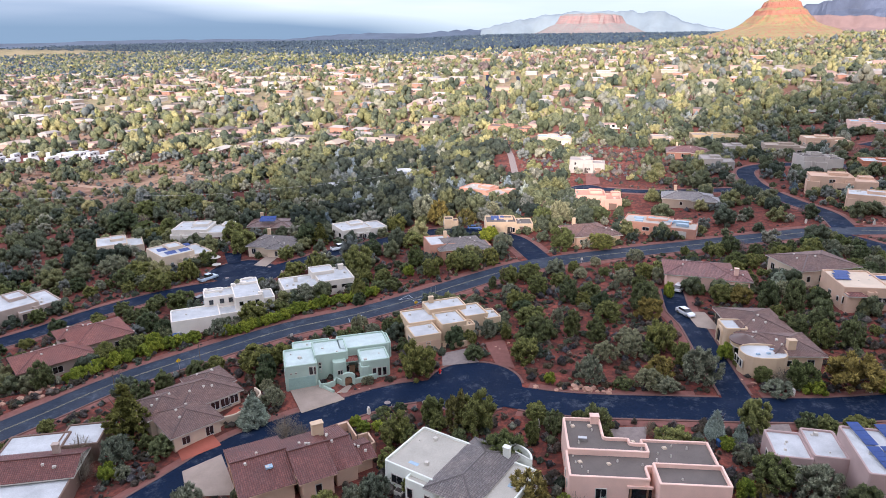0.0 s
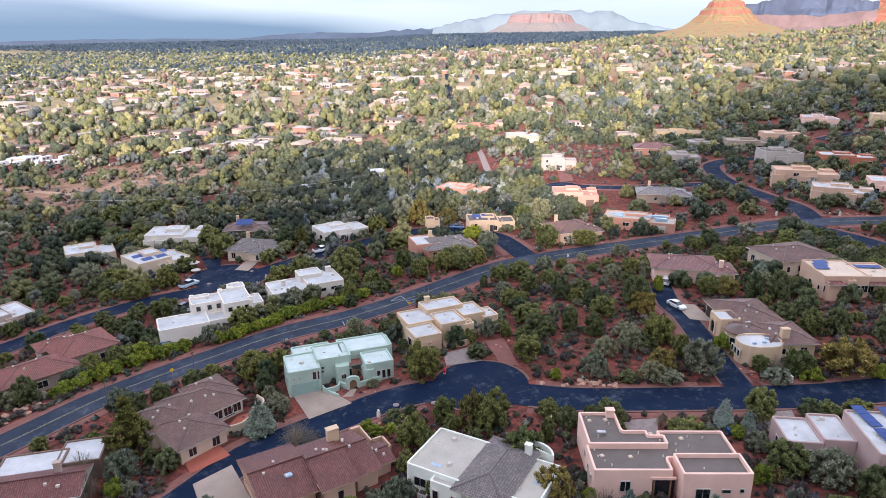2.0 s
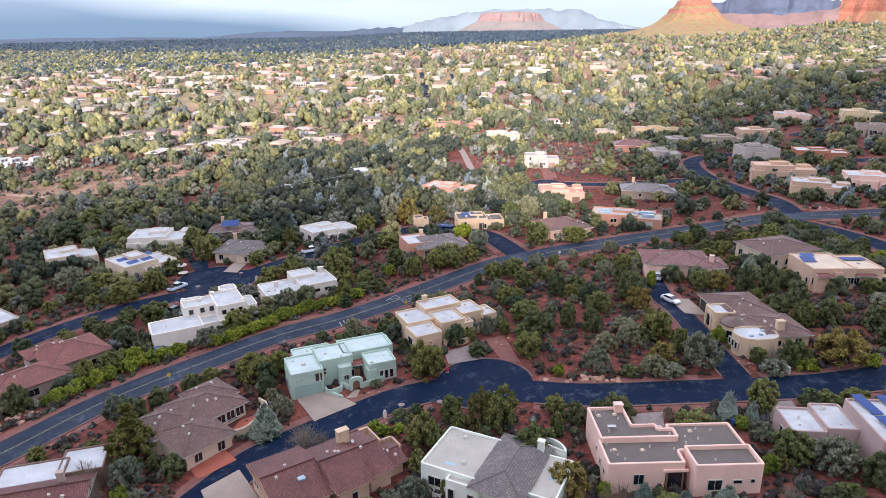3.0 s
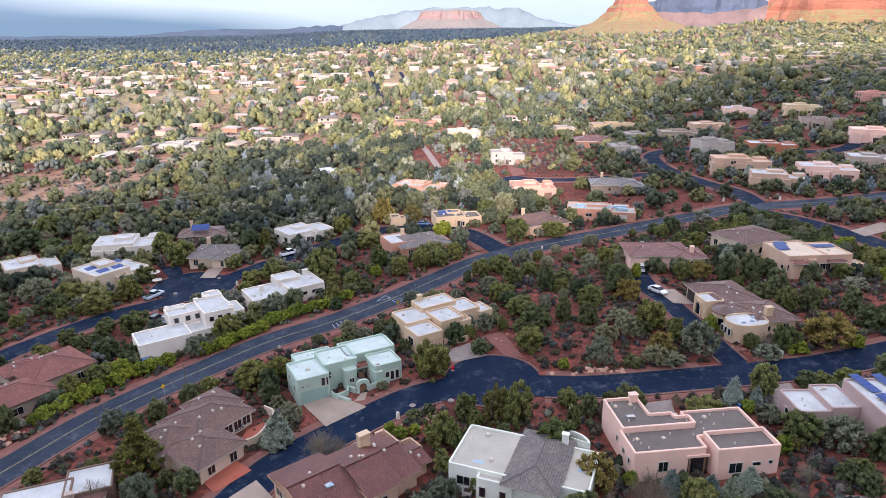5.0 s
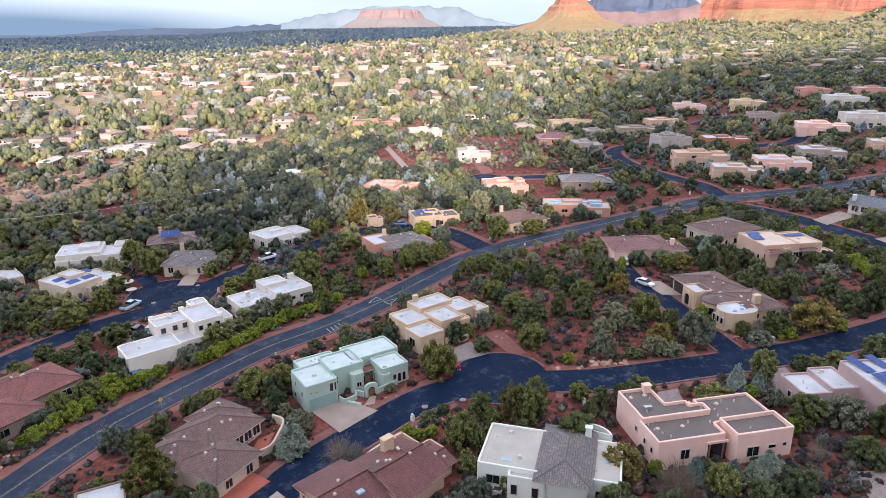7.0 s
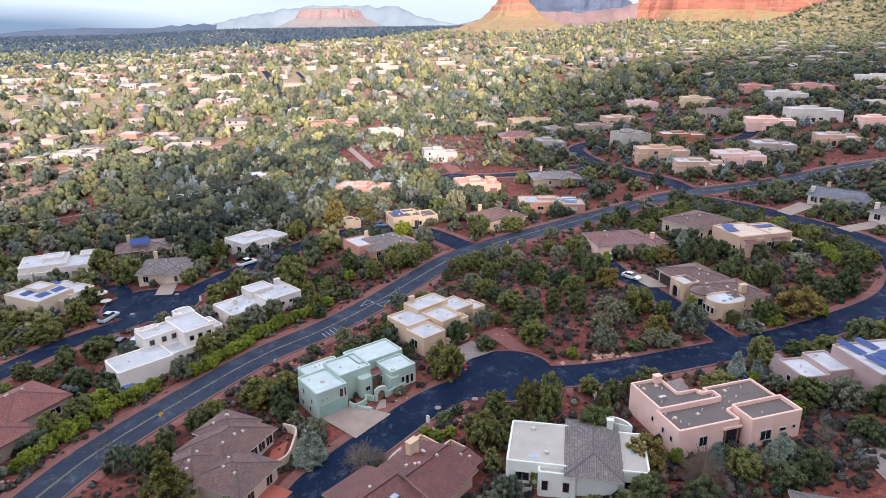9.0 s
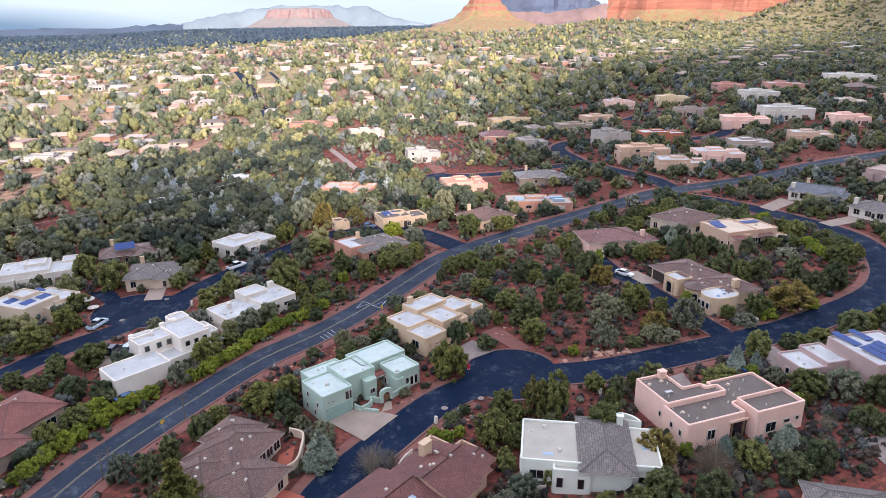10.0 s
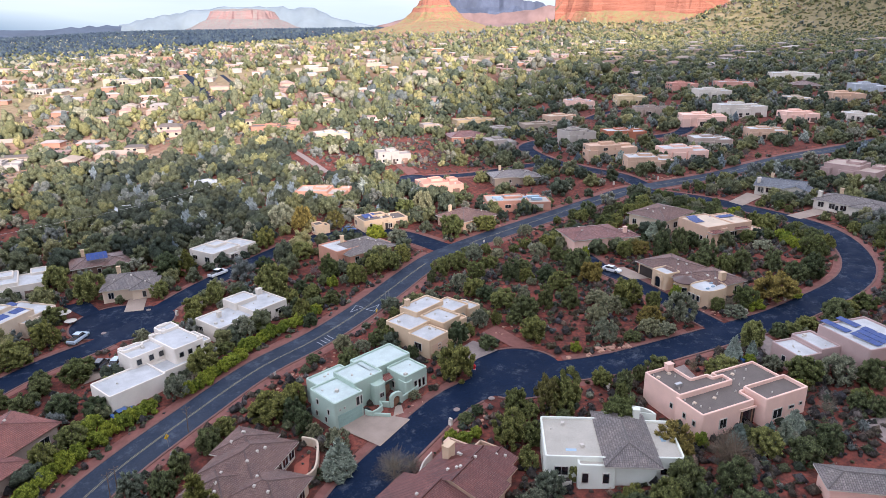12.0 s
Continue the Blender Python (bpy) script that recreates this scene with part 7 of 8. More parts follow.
for i in range(4200):  # thinner woods at the far edge of the town
    y = town_rng.uniform(1150, 2300)
    x = town_rng.uniform(-0.8 * y, 0.1 * y)
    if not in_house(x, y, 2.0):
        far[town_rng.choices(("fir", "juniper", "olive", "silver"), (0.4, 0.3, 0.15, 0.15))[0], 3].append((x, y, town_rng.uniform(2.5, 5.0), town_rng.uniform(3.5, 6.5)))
for i in range(11000):  # low scrub up the slopes below the buttes; brighter leaves paint low sun
    y = town_rng.uniform(560, 1400)
    x = town_rng.uniform(max(250, 1100 - y), -55 + 2.0 * (y - 12))
    if x < 1620 and not in_house(x, y, 1.5):
        far[town_rng.choices(("olive", "juniper", "bright", "silver"), (0.24, 0.08, 0.58, 0.10))[0], 3 if y > 900 else 2].append((x, y, town_rng.uniform(1.3, 2.6), town_rng.uniform(1.8, 3.6)))
for i in range(600):
    x, y = town_rng.uniform(-330, 300), town_rng.uniform(385, 640)
    if not in_house(x, y, 2.0):
        far[town_rng.choice(("bright", "olive", "juniper")), 0].append((x, y, town_rng.uniform(2.4, 4.2), town_rng.uniform(4.5, 8.0)))
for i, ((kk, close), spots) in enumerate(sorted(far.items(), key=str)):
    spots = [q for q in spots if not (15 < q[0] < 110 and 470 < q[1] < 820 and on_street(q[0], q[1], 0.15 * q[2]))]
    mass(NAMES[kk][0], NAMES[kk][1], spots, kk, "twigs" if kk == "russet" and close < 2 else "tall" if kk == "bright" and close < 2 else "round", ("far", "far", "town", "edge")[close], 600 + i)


# ---- walls, porches and fittings of the near houses ----
def wall_path(name, label, pts, h, thick, mat, parent=None, base=-0.6, smooth=True):
    """A free-standing garden wall along pts (world), its top rounded."""
    line = smooth_line(pts, 0.8) if smooth else pts
    off = [-thick / 2, -thick / 2, -thick / 4, thick / 4, thick / 2, thick / 2]
    zs = [base, h - 0.08, h, h, h - 0.08, base]
    vs, fs = strip(line, off, zs)
    n, k = 6, len(line)
    fs += [tuple(range(n)), tuple((k - 1) * n + j for j in range(n - 1, -1, -1))]
    return tagged(mesh_ob(name, vs, fs, mat, parent), label, "wall")


def at_house(ob, lx, ly):
    p = ob.matrix_world @ Vector((lx, ly, 0))
    return (p.x, p.y)


def arch(parent, x, y, yaw, w, h, open_w, open_h, thick, mat, name="gate_arch"):
    """A wall piece with an arched opening through it."""
    n = 8
    inner = [(-open_w / 2, -0.6)] + [(-open_w / 2 * math.cos(math.pi * i / n), open_h - open_w / 2 + open_w / 2 * math.sin(math.pi * i / n)) for i in range(n + 1)] + [(open_w / 2, -0.6)]
    outer = [(-w / 2, -0.6)] + [(-w / 2 * math.cos(math.pi * i / n), h - w * 0.3 + w * 0.3 * math.sin(math.pi * i / n)) for i in range(n + 1)] + [(w / 2, -0.6)]
    k = len(inner)
    vs = [(a, -thick / 2, z) for a, z in inner] + [(a, -thick / 2, z) for a, z in outer] + [(a, thick / 2, z) for a, z in inner] + [(a, thick / 2, z) for a, z in outer]
    fs = []
    for i in range(k - 1):
        fs += [(i, i + 1, k + i + 1, k + i), (2 * k + i + 1, 2 * k + i, 3 * k + i, 3 * k + i + 1), (i + 1, i, 2 * k + i, 2 * k + i + 1), (k + i, k + i + 1, 3 * k + i + 1, 3 * k + i)]
    ob = mesh_ob(name, vs, fs, mat, parent)
    ob.matrix_basis = pose(x, y, 0, 0, 0, yaw)
    return ob


SEA = STUCCO["seafoam"]
GARAGE_SEA = plain("seafoam_garage_door", (0.30, 0.43, 0.38), 0.05, 0.5)
WOOD = plain("weathered_wood", (0.22, 0.12, 0.07), 0.2, 2.0)
door(seafoam, 0.0, -3.6, 0.0, 4.8, 2.3, 0, GARAGE_SEA, 4, "garage_door")
window(seafoam, 1.7, -3.52, 3.3, 0.62, 1.5, 0, 1), window(seafoam, 2.4, -3.52, 3.3, 0.3, 1.5, 0, 1)
for y, z in ((-1.8, 2.5), (1.2, 3.2), (-1.0, 0.8), (1.6, 0.9)):
    window(seafoam, -2.9, y, z, 0.5, 0.9, -90, 1)
for x in (-1.9, -1.0):
    window(seafoam, x, -3.53, 3.2, 0.2, 0.2, 0, 1)
for i in range(3):
    window(seafoam, 3.5, -1.62, 2.0 + i * 0.75, 0.4, 0.5, 0, 1)
stucco_block(seafoam, 7.0, -2.3, 2.6, 2.0, 4.0, SEA, SEA, r=0.8, lip=0.1)
window(seafoam, 7.0, -3.28, 2.0, 0.8, 0.8, 0, 2)
stucco_block(seafoam, 11.4, -4.4, 1.8, 2.4, 3.6, SEA, SEA, r=0.5, lip=0.1)
for i in range(3):
    window(seafoam, 13.1 + i * 0.95, -5.14, 2.1, 0.6, 1.6, 0, 1)
tile_roof(seafoam, 9.4, -1.2, 1.9, 1.5, 3.4, 24, "gable_x", TILE["clay"], 0.25, True, SEA)
door(seafoam, 9.4, -1.8, 0.2, 1.1, 2.2, 0, WOOD)
window(seafoam, 8.6, -1.75, 1.8, 0.45, 1.3, 0, 1), window(seafoam, 10.6, -2.2, 2.1, 0.5, 1.2, 90, 1)
arch(seafoam, 8.2, -5.6, -8, 2.4, 3.0, 1.3, 2.3, 0.5, SEA)
box("gate", 8.2, -5.6, -0.4, 1.9, 1.25, 0.1, WOOD, seafoam, "brown wooden gate", yaw=-8)
for pts in ([(3.0, -3.7), (3.4, -5.2), (5.6, -5.0), (6.0, -3.8), (7.0, -5.3)], [(9.4, -5.7), (11.0, -5.6), (13.4, -5.4)]):
    wl_ob = wall_path("courtyard_wall", "low seafoam stucco courtyard wall", [at_house(seafoam, *q) for q in pts], 1.1, 0.3, SEA)
wall_path("retaining_wall", "low seafoam stucco retaining wall", [at_house(seafoam, *q) for q in ((3.0, -4.2), (5.2, -7.6))], 0.7, 0.35, SEA, smooth=False)
pad("path", "concrete path to a gate", [at_house(seafoam, 7.6, -6.0), at_house(seafoam, 8.9, -6.0), at_house(seafoam, 7.4, -8.4), at_house(seafoam, 5.6, -7.8)], CONCRETE, 0.08)

# cream house: garage door, courtyard walls, chimney
door(cream, 0.2, -2.86, 0.0, 4.4, 2.3, 0, STUCCO["tan"], 4, "garage_door")
chimney(cream, 5.2, 10.6, 4.4, 5.8, STUCCO["cream"], 1.0, 0.8)
stucco_block(cream, 9.6, 0.4, 2.8, 3.0, 3.4, STUCCO["cream"], STUCCO["cream"], r=0.5)
wall_path("courtyard_wall", "low curved cream stucco garden wall", [at_house(cream, *q) for q in ((3.2, -2.4), (6.5, -4.0), (9.2, -3.2), (10.6, -1.6))], 1.3, 0.3, STUCCO["cream"])
wall_path("courtyard_wall", "low curved cream stucco garden wall", [at_house(cream, *q) for q in ((11.6, -1.2), (14.0, -0.6), (15.6, 1.0))], 1.4, 0.3, STUCCO["cream"])
# white house: stepped parapets and glazed ground floor
for x in (10.4, 12.2, 14.0):
    window(white, x, -1.36, 4.3, 0.85, 0.95, 0, 1)
for x in (11.0, 13.0):
    window(white, x, -1.36, 1.6, 1.5, 1.4, 0, 2)
for x in (4.0, 6.4, 8.4):
    window(white, x, 2.52, 4.2, 0.9, 1.1, 0, 1)
for x, y, w in ((9.6, 7.6, 1.2), (12.0, 8.1, 1.6), (15.0, -0.6, 1.2), (13.5, 10.4, 2.4), (3.2, 7.6, 1.0)):
    stucco_block(white, x, y, w, 0.9, 6.3 if x > 9 else 5.9, STUCCO["white"], STUCCO["white"], r=0.3, lip=0.08, base=4.0)
stucco_block(white, 5.0, 7.0, 4.6, 2.0, 5.75, STUCCO["white"], WHITE_ROOF, r=0.9)
box("awning", 16.9, 1.0, 2.4, 2.55, 3.2, 1.4, WHITE_ROOF, white)
# ivory house: a row of dark picture windows and two chimneys
for x in (6.0, 7.8, 10.4, 11.8):
    window(ivory, x, -4.62, 2.0, 1.3, 1.6, 0, 1)
chimney(ivory, 11.6, 3.4, 3.6, 5.2, STUCCO["ivory"], 1.3, 0.9)
chimney(ivory, -0.6, 1.2, 3.0, 4.3, STUCCO["ivory"], 0.9, 0.7)
# pale house with the grey tiled centre
box("skylight", -0.8, -3.0, 3.4, 3.62, 1.5, 0.6, SKYLIGHT, mint), box("skylight", 12.6, 0.4, 3.3, 3.52, 0.7, 1.4, SKYLIGHT, mint)
for x in (0.8, 3.6):
    window(mint, x, -6.22, 1.5, 0.8, 1.5, 0, 1)
mesh_ob("curved_parapet", *skin([[(9.5 + (3.2 + t) * math.cos(a), 5.2 + (2.6 + t) * math.sin(a), z) for a in np.linspace(0.2, 2.4, 14)] for t, z in ((0, -1), (0, 4.1), (0.3, 4.1), (0.3, -1))]), STUCCO["mint"], mint)
ac = thing("air_conditioner", "white box air conditioner beside the wall", "air conditioner", pose(-6.4, 74.6, ground_z(-6.4, 74.6), 0, 0, -33))
box("body", 0, 0, 0, 1.0, 1.3, 1.0, TRIM, ac, taper=0.03), box("grille", 0, 0, 1.0, 1.05, 1.0, 0.7, DARK_TRIM, ac)
# pink house: dark sheet painting the porch recess's shade, windows, roof hatches
PINK = STUCCO["pink"]
box("porch_shade_sheet", 4.0, -2.86, 0.1, 3.0, 2.9, 0.2, GLASS, pink, "dark recessed porch glazing")
box("post", 2.75, -2.94, 0.0, 3.2, 0.25, 0.2, WOOD, pink), box("post", 4.9, -2.94, 0.0, 3.2, 0.25, 0.2, WOOD, pink)
box("lintel", 3.9, -3.0, 3.0, 3.35, 3.3, 0.25, PINK, pink)
window(pink, -1.0, -2.92, 1.9, 1.3, 1.5, 0, 2), window(pink, 8.6, -4.42, 1.9, 1.8, 1.5, 0, 2), window(pink, 11.6, -4.42, 2.3, 1.1, 0.5, 0, 1), window(pink, 13.6, -4.42, 2.4, 0.5, 0.5, 0, 1)
for y, z in ((-1.4, 2.2), (0.6, 2.4), (3.6, 2.4)):
    window(pink, -5.22 if y < 2 else -4.97, y, z, 0.5, 0.8, -90, 1)
for x, y, z in ((-3.6, 8.4, 4.5), (-1.2, 8.6, 4.5), (4.4, 5.2, 4.4), (8.6, 4.6, 4.05), (-3.4, 0.6, 4.0), (0.4, 0.4, 4.0)):
    hatch = box("roof_hatch", x, y, z - 0.02, z + 0.22, 0.6, 0.6, STUCCO["sand"], pink, taper=0.08, yaw=20)
chimney(pink, -0.4, 9.6, 4.4, 5.7, PINK, 1.2, 0.9)
box("roof_unit", -2.6, 5.0, 4.45, 5.0, 1.2, 0.6, METAL, pink)
# tan house: rounded bays with white roofs, garage door
for b in ((-3.9, -9.6, 8.2, 6.0, 3.5, 2.9), (-5.2, 1.6, 4.4, 4.8, 3.7, 0.5)):
    stucco_block(arched, *b[:5], STUCCO["cream"], WHITE_ROOF, r=b[5], lip=0.3)
tower = mesh_ob("bay", *lathe([(2.35, -2.2), (2.3, 2.9), (2.35, 3.05)], 22), STUCCO["cream"], arched)
tower.location = (-5.0, -4.2, 0)
cone = mesh_ob("bay_roof", *lathe([(2.75, 2.95), (2.72, 3.12), (1.3, 3.62), (0.05, 4.1)], 22), TILE["brown"], arched)
cone.location = (-5.0, -4.2, 0)
for wa in (150, 185, 220):
    window(arched, -5.0 + 2.33 * math.cos(radians(wa)), -4.2 + 2.33 * math.sin(radians(wa)), 1.3, 1.0, 1.5, wa + 90, 1)
arch(arched, -7.5, 1.6, -90, 2.6, 3.2, 1.7, 2.6, 0.35, STUCCO["cream"], "entry_arch")
# dark sheet behind the arch stands in for the entry's inner shade
box("entry_shade", -7.42, 1.6, 0.0, 2.3, 0.08, 1.9, GLASS, arched)
for wy in (-10.8, -9.6, -8.4):
    window(arched, -8.02, wy, 1.6, 0.7, 1.2, -90, 1)
for vx, vy in ((-5.2, -10.6), (-3.2, -10.2), (-2.0, -8.6)):
    box("roof_unit", vx, vy, 3.18, 3.5, 0.7, 0.5, SKYLIGHT, arched, taper=0.06)
door(arched, -5.32, 7.6, 0.0, 4.6, 2.3, -90, DARK_TRIM, 4, "garage_door")
window(arched, -3.6, -12.14, 1.5, 1.2, 1.0, 0, 2)
chimney(arched, 1.2, -8.6, 3.0, 5.2, STUCCO["cream"], 1.4, 1.0)
# rose house: three arches under the porch
for i in range(3):
    arch(rose, 4.2 + i * 1.6, -5.66, 0, 1.6, 2.9, 1.1, 2.3, 0.3, PINK, "porch_arch")
# dark sheet in place of the shade behind the three arches
box("porch_shade", 5.8, -5.52, 0.1, 2.3, 4.4, 0.05, GLASS, rose)
chimney(rose, 6.2, -3.6, 3.0, 5.4, PINK, 0.9, 0.8)
# brown-tiled house: garden wall sweeping round the court
wall_path("courtyard_wall", "curved cream stucco wall round a front court", [(-40.2, 92.4), (-38.4, 93.6), (-37.6, 95.2), (-35.4, 96.2), (-34.0, 99.0), (-33.0, 102.4), (-34.6, 104.6)], 1.5, 0.35, STUCCO["sand"])
pad("courtyard", "red-tinted paved front court", [(-39.5, 94.4), (-36.4, 96.6), (-34.4, 101.6), (-37.2, 100.4)], RED_CONC, 0.07)
wall_path("garden_wall", "low white garden wall by the entrance", [(-47.6, 90.6), (-45.0, 89.4), (-43.8, 90.4)], 0.9, 0.35, STUCCO["ivory"])
wall_path("garden_wall", "low white garden wall behind a tiled house", [(-23.6, 86.0), (-21.6, 88.4), (-19.4, 89.8)], 1.5, 0.25, STUCCO["ivory"])
for ob, n, w in ((browntile, 3, 1.4),):
    for i in range(n):
        window(ob, 2.4 + i * 1.75, -1.36, 1.7, w, 1.5, 0, 2, WHITE_LINE)

# the small pink outbuilding with a grey roof
tile_house("garden_shed", "small pink outbuilding with a grey shingle roof", 24.2, 52.6, -39, [(0, 0, 9.0, 4.2, 2.6, 20, "hip_x")], "pink", "grey", 55, windows=False, vents=0)
patio = pad("patio", "round-edged paved patio", [(37.5, 55.0), (42.5, 54.0), (45.0, 60.5), (40.0, 62.0)], PAVER)


# ---- cars ----
def car_paint(name, c):
    m, nt, b = nodes_of(name, 0.25, 0.0, 0.6)
    b.inputs["Base Color"].default_value = (*c, 1)
    b.inputs["Coat Weight"].default_value = 0.5
    return m


PAINT = {"white": car_paint("white_car_paint", (0.75, 0.76, 0.78)), "silver": car_paint("silver_blue_car_paint", (0.42, 0.52, 0.6)), "blue": car_paint("blue_car_paint", (0.04, 0.1, 0.25)), "dark": car_paint("dark_car_paint", (0.03, 0.03, 0.035)), "maroon": car_paint("maroon_car_paint", (0.12, 0.02, 0.025))}
TYRE = plain("tyre_rubber", (0.02, 0.02, 0.02), 0.1)
LAMP_LENS = plain("lamp_lens", (0.6, 0.6, 0.58), 0.05, rough=0.1)
TAIL = plain("tail_lamp_lens", (0.35, 0.02, 0.02), 0.05, rough=0.2)


def loft(sections):
    """A body from cross-sections (x, half width, z low, z high)."""
    rings = []
    for x, hw, z0, z1 in sections:
        rings.append([(x, -hw, z0), (x, hw, z0), (x, hw, z0 + (z1 - z0) * 0.6), (x, hw * 0.86, z1), (x, -hw * 0.86, z1), (x, -hw, z0 + (z1 - z0) * 0.6)])
    vs, fs = skin(rings)
    n = 6
    fs += [tuple(range(n - 1, -1, -1)), tuple((len(rings) - 1) * n + j for j in range(n))]
    return vs, fs


def car(x, y, yaw, colour, label, kind="sedan"):
    p = PAINT[colour]
    root = thing("car" if kind != "pickup" else "pickup_truck", label, "car", pose(x, y, ground_z(x, y) + 0.13, 0, 0, yaw), "parked cars")
    if kind == "pickup":
        mesh_ob("body", *loft([(-2.75, 0.9, 0.45, 1.05), (-2.7, 0.96, 0.4, 1.12), (0.9, 0.97, 0.38, 1.12), (1.2, 0.97, 0.38, 1.1), (2.4, 0.93, 0.4, 1.02), (2.75, 0.8, 0.45, 0.85)]), p, root)
        mesh_ob("cabin", *loft([(-0.9, 0.86, 1.08, 1.2), (-0.7, 0.82, 1.08, 1.75), (0.7, 0.82, 1.08, 1.78), (1.45, 0.85, 1.05, 1.12)]), GLASS, root)
        mesh_ob("cabin_roof", *box_data(0.0, 0, 1.74, 1.82, 1.45, 1.4, 0.05), p, root)
        box("cargo_bed", -1.8, 0, 1.13, 1.16, 1.6, 1.5, DARK_TRIM, root)
        ln, wx = 2.75, 1.75
    else:
        top = 1.45 if kind == "sedan" else 1.75
        mesh_ob("body", *loft([(-2.3, 0.75, 0.4, 0.8), (-2.2, 0.88, 0.3, 0.98), (-1.0, 0.92, 0.26, 0.98), (0.8, 0.92, 0.26, 0.98), (1.9, 0.88, 0.28, 0.86), (2.3, 0.72, 0.35, 0.66)]), p, root)
        back = -1.7 if kind == "sedan" else -2.15
        mesh_ob("cabin", *loft([(back, 0.8, 0.92, 1.0), (back + 0.5, 0.76, 0.92, top - 0.06), (0.35, 0.76, 0.92, top - 0.03), (1.15, 0.8, 0.9, 0.98)]), GLASS, root)
        mesh_ob("cabin_roof", *box_data((back + 0.8) / 2, 0, top - 0.07, top, 0.35 - back - 0.4, 1.32, 0.06), p, root)
        ln, wx = 2.3, 1.42
    for sx in (-1, 1):
        for sy in (-1, 1):
            pts = [(0.33 * math.cos(a), 0.33 * math.sin(a)) for a in np.linspace(0, 2 * math.pi, 14, endpoint=False)]
            w = mesh_ob("wheel", [(a, -0.11, b) for a, b in pts] + [(a, 0.11, b) for a, b in pts], [tuple(range(14)), tuple(range(27, 13, -1))] + [(i, 14 + i, 14 + (i + 1) % 14, (i + 1) % 14) for i in range(14)], TYRE, root)
            w.location = (sx * wx, sy * 0.84, 0.33)
            hub = mesh_ob("rim", *box_data(0, sy * 0.115, -0.14, 0.14, 0.28, 0.03), METAL, w)
    for sy in (-1, 1):
        box("headlight", ln - 0.12, sy * 0.6, 0.55, 0.72, 0.12, 0.3, LAMP_LENS, root)
        box("tail_light", -ln + 0.05, sy * 0.66, 0.6, 0.8, 0.1, 0.2, TAIL, root)
    return root


car(-64.9, 167.4, 55, "silver", "pale silver-blue pickup truck by the kerb", "pickup")
car(-31.6, 186.7, 30, "white", "white pickup truck parked on the lane", "pickup")
car(51.6, 128.4, -70, "white", "white sedan on the dark driveway")
car(54.9, 142.0, 55, "white", "white van-like car before a garage", "wagon")
car(33.4, 194.6, 10, "white", "white car on a drive under trees")
car(-27.0, 194.4, 25, "maroon", "dark maroon car beside a white house")
car(9.7, 198.2, -10, "blue", "small blue car by the lane")
car(-61.2, 151.6, 62, "dark", "dark car parked beside a white house", "wagon")
car(-58.4, 129.9, 20, "blue", "dark blue car tucked below a white wall")

car(-58.2, 150.6, 62, "silver", "silver car behind a white house", "wagon")


# ---- street furniture ----
RED = plain("red_enamel", (0.62, 0.03, 0.035), 0.08, 3.0, rough=0.4)
SIGN_YELLOW = plain("yellow_sign_paint", (0.75, 0.5, 0.02), 0.05, rough=0.5)
hyd = thing("fire_hydrant", "bright red fire hydrant at the kerb", "fire hydrant", pose(-1.0, 107.6, ground_z(-1.0, 107.6) + 0.1))
mesh_ob("barrel", *lathe([(0.24, 0), (0.24, 0.06), (0.19, 0.08), (0.19, 0.72), (0.23, 0.74), (0.23, 0.8), (0.2, 0.85), (0.1, 1.0), (0.06, 1.08)]), RED, hyd)
for a in (0, 90, 180):
    cap = mesh_ob("outlet_cap", *lathe([(0.1, 0), (0.1, 0.16), (0.07, 0.2)]), RED, hyd)
    cap.matrix_basis = pose(0, 0, 0.55, 0, 0, a) @ pose(0.16, 0, 0, 0, 90, 0)
mesh_ob("base_flange", *lathe([(0.3, -0.1), (0.3, 0.03), (0.25, 0.05)]), METAL, hyd)


def garden_table(x, y):
    root = thing("garden_table", "round white garden table by the lane's end", "table", pose(x, y, ground_z(x, y)))
    mesh_ob("tabletop", *lathe([(0.0, 0.74), (1.25, 0.74), (1.3, 0.76), (1.3, 0.8), (1.25, 0.82), (0.0, 0.82)], 24), TRIM, root)
    mesh_ob("leg", *lathe([(0.0, -0.05), (0.42, -0.05), (0.4, 0.05), (0.1, 0.1), (0.08, 0.5), (0.2, 0.74)], 12), METAL, root)


garden_table(-66.3, 178.4)


def sign(x, y, yaw, label, h=2.3, kind="diamond", mat=SIGN_YELLOW):
    root = thing("street_sign", label, "street sign", pose(x, y, ground_z(x, y), 0, 0, yaw), "street signs")
    mesh_ob("post", *lathe([(0.04, -0.3), (0.04, h)], 6), METAL, root)
    if kind == "diamond":
        mesh_ob("plate", [(-0.5, 0.05, h - 0.4), (0, 0.05, h - 0.9), (0.5, 0.05, h - 0.4), (0, 0.05, h + 0.1), (-0.5, 0.08, h - 0.4), (0, 0.08, h - 0.9), (0.5, 0.08, h - 0.4), (0, 0.08, h + 0.1)],
                [(0, 1, 2, 3), (7, 6, 5, 4), (0, 4, 5, 1), (1, 5, 6, 2), (2, 6, 7, 3), (3, 7, 4, 0)], mat, root)
    else:
        box("plate", 0, 0.06, h - 0.7, h, 0.6, 0.03, mat, root)
    return root


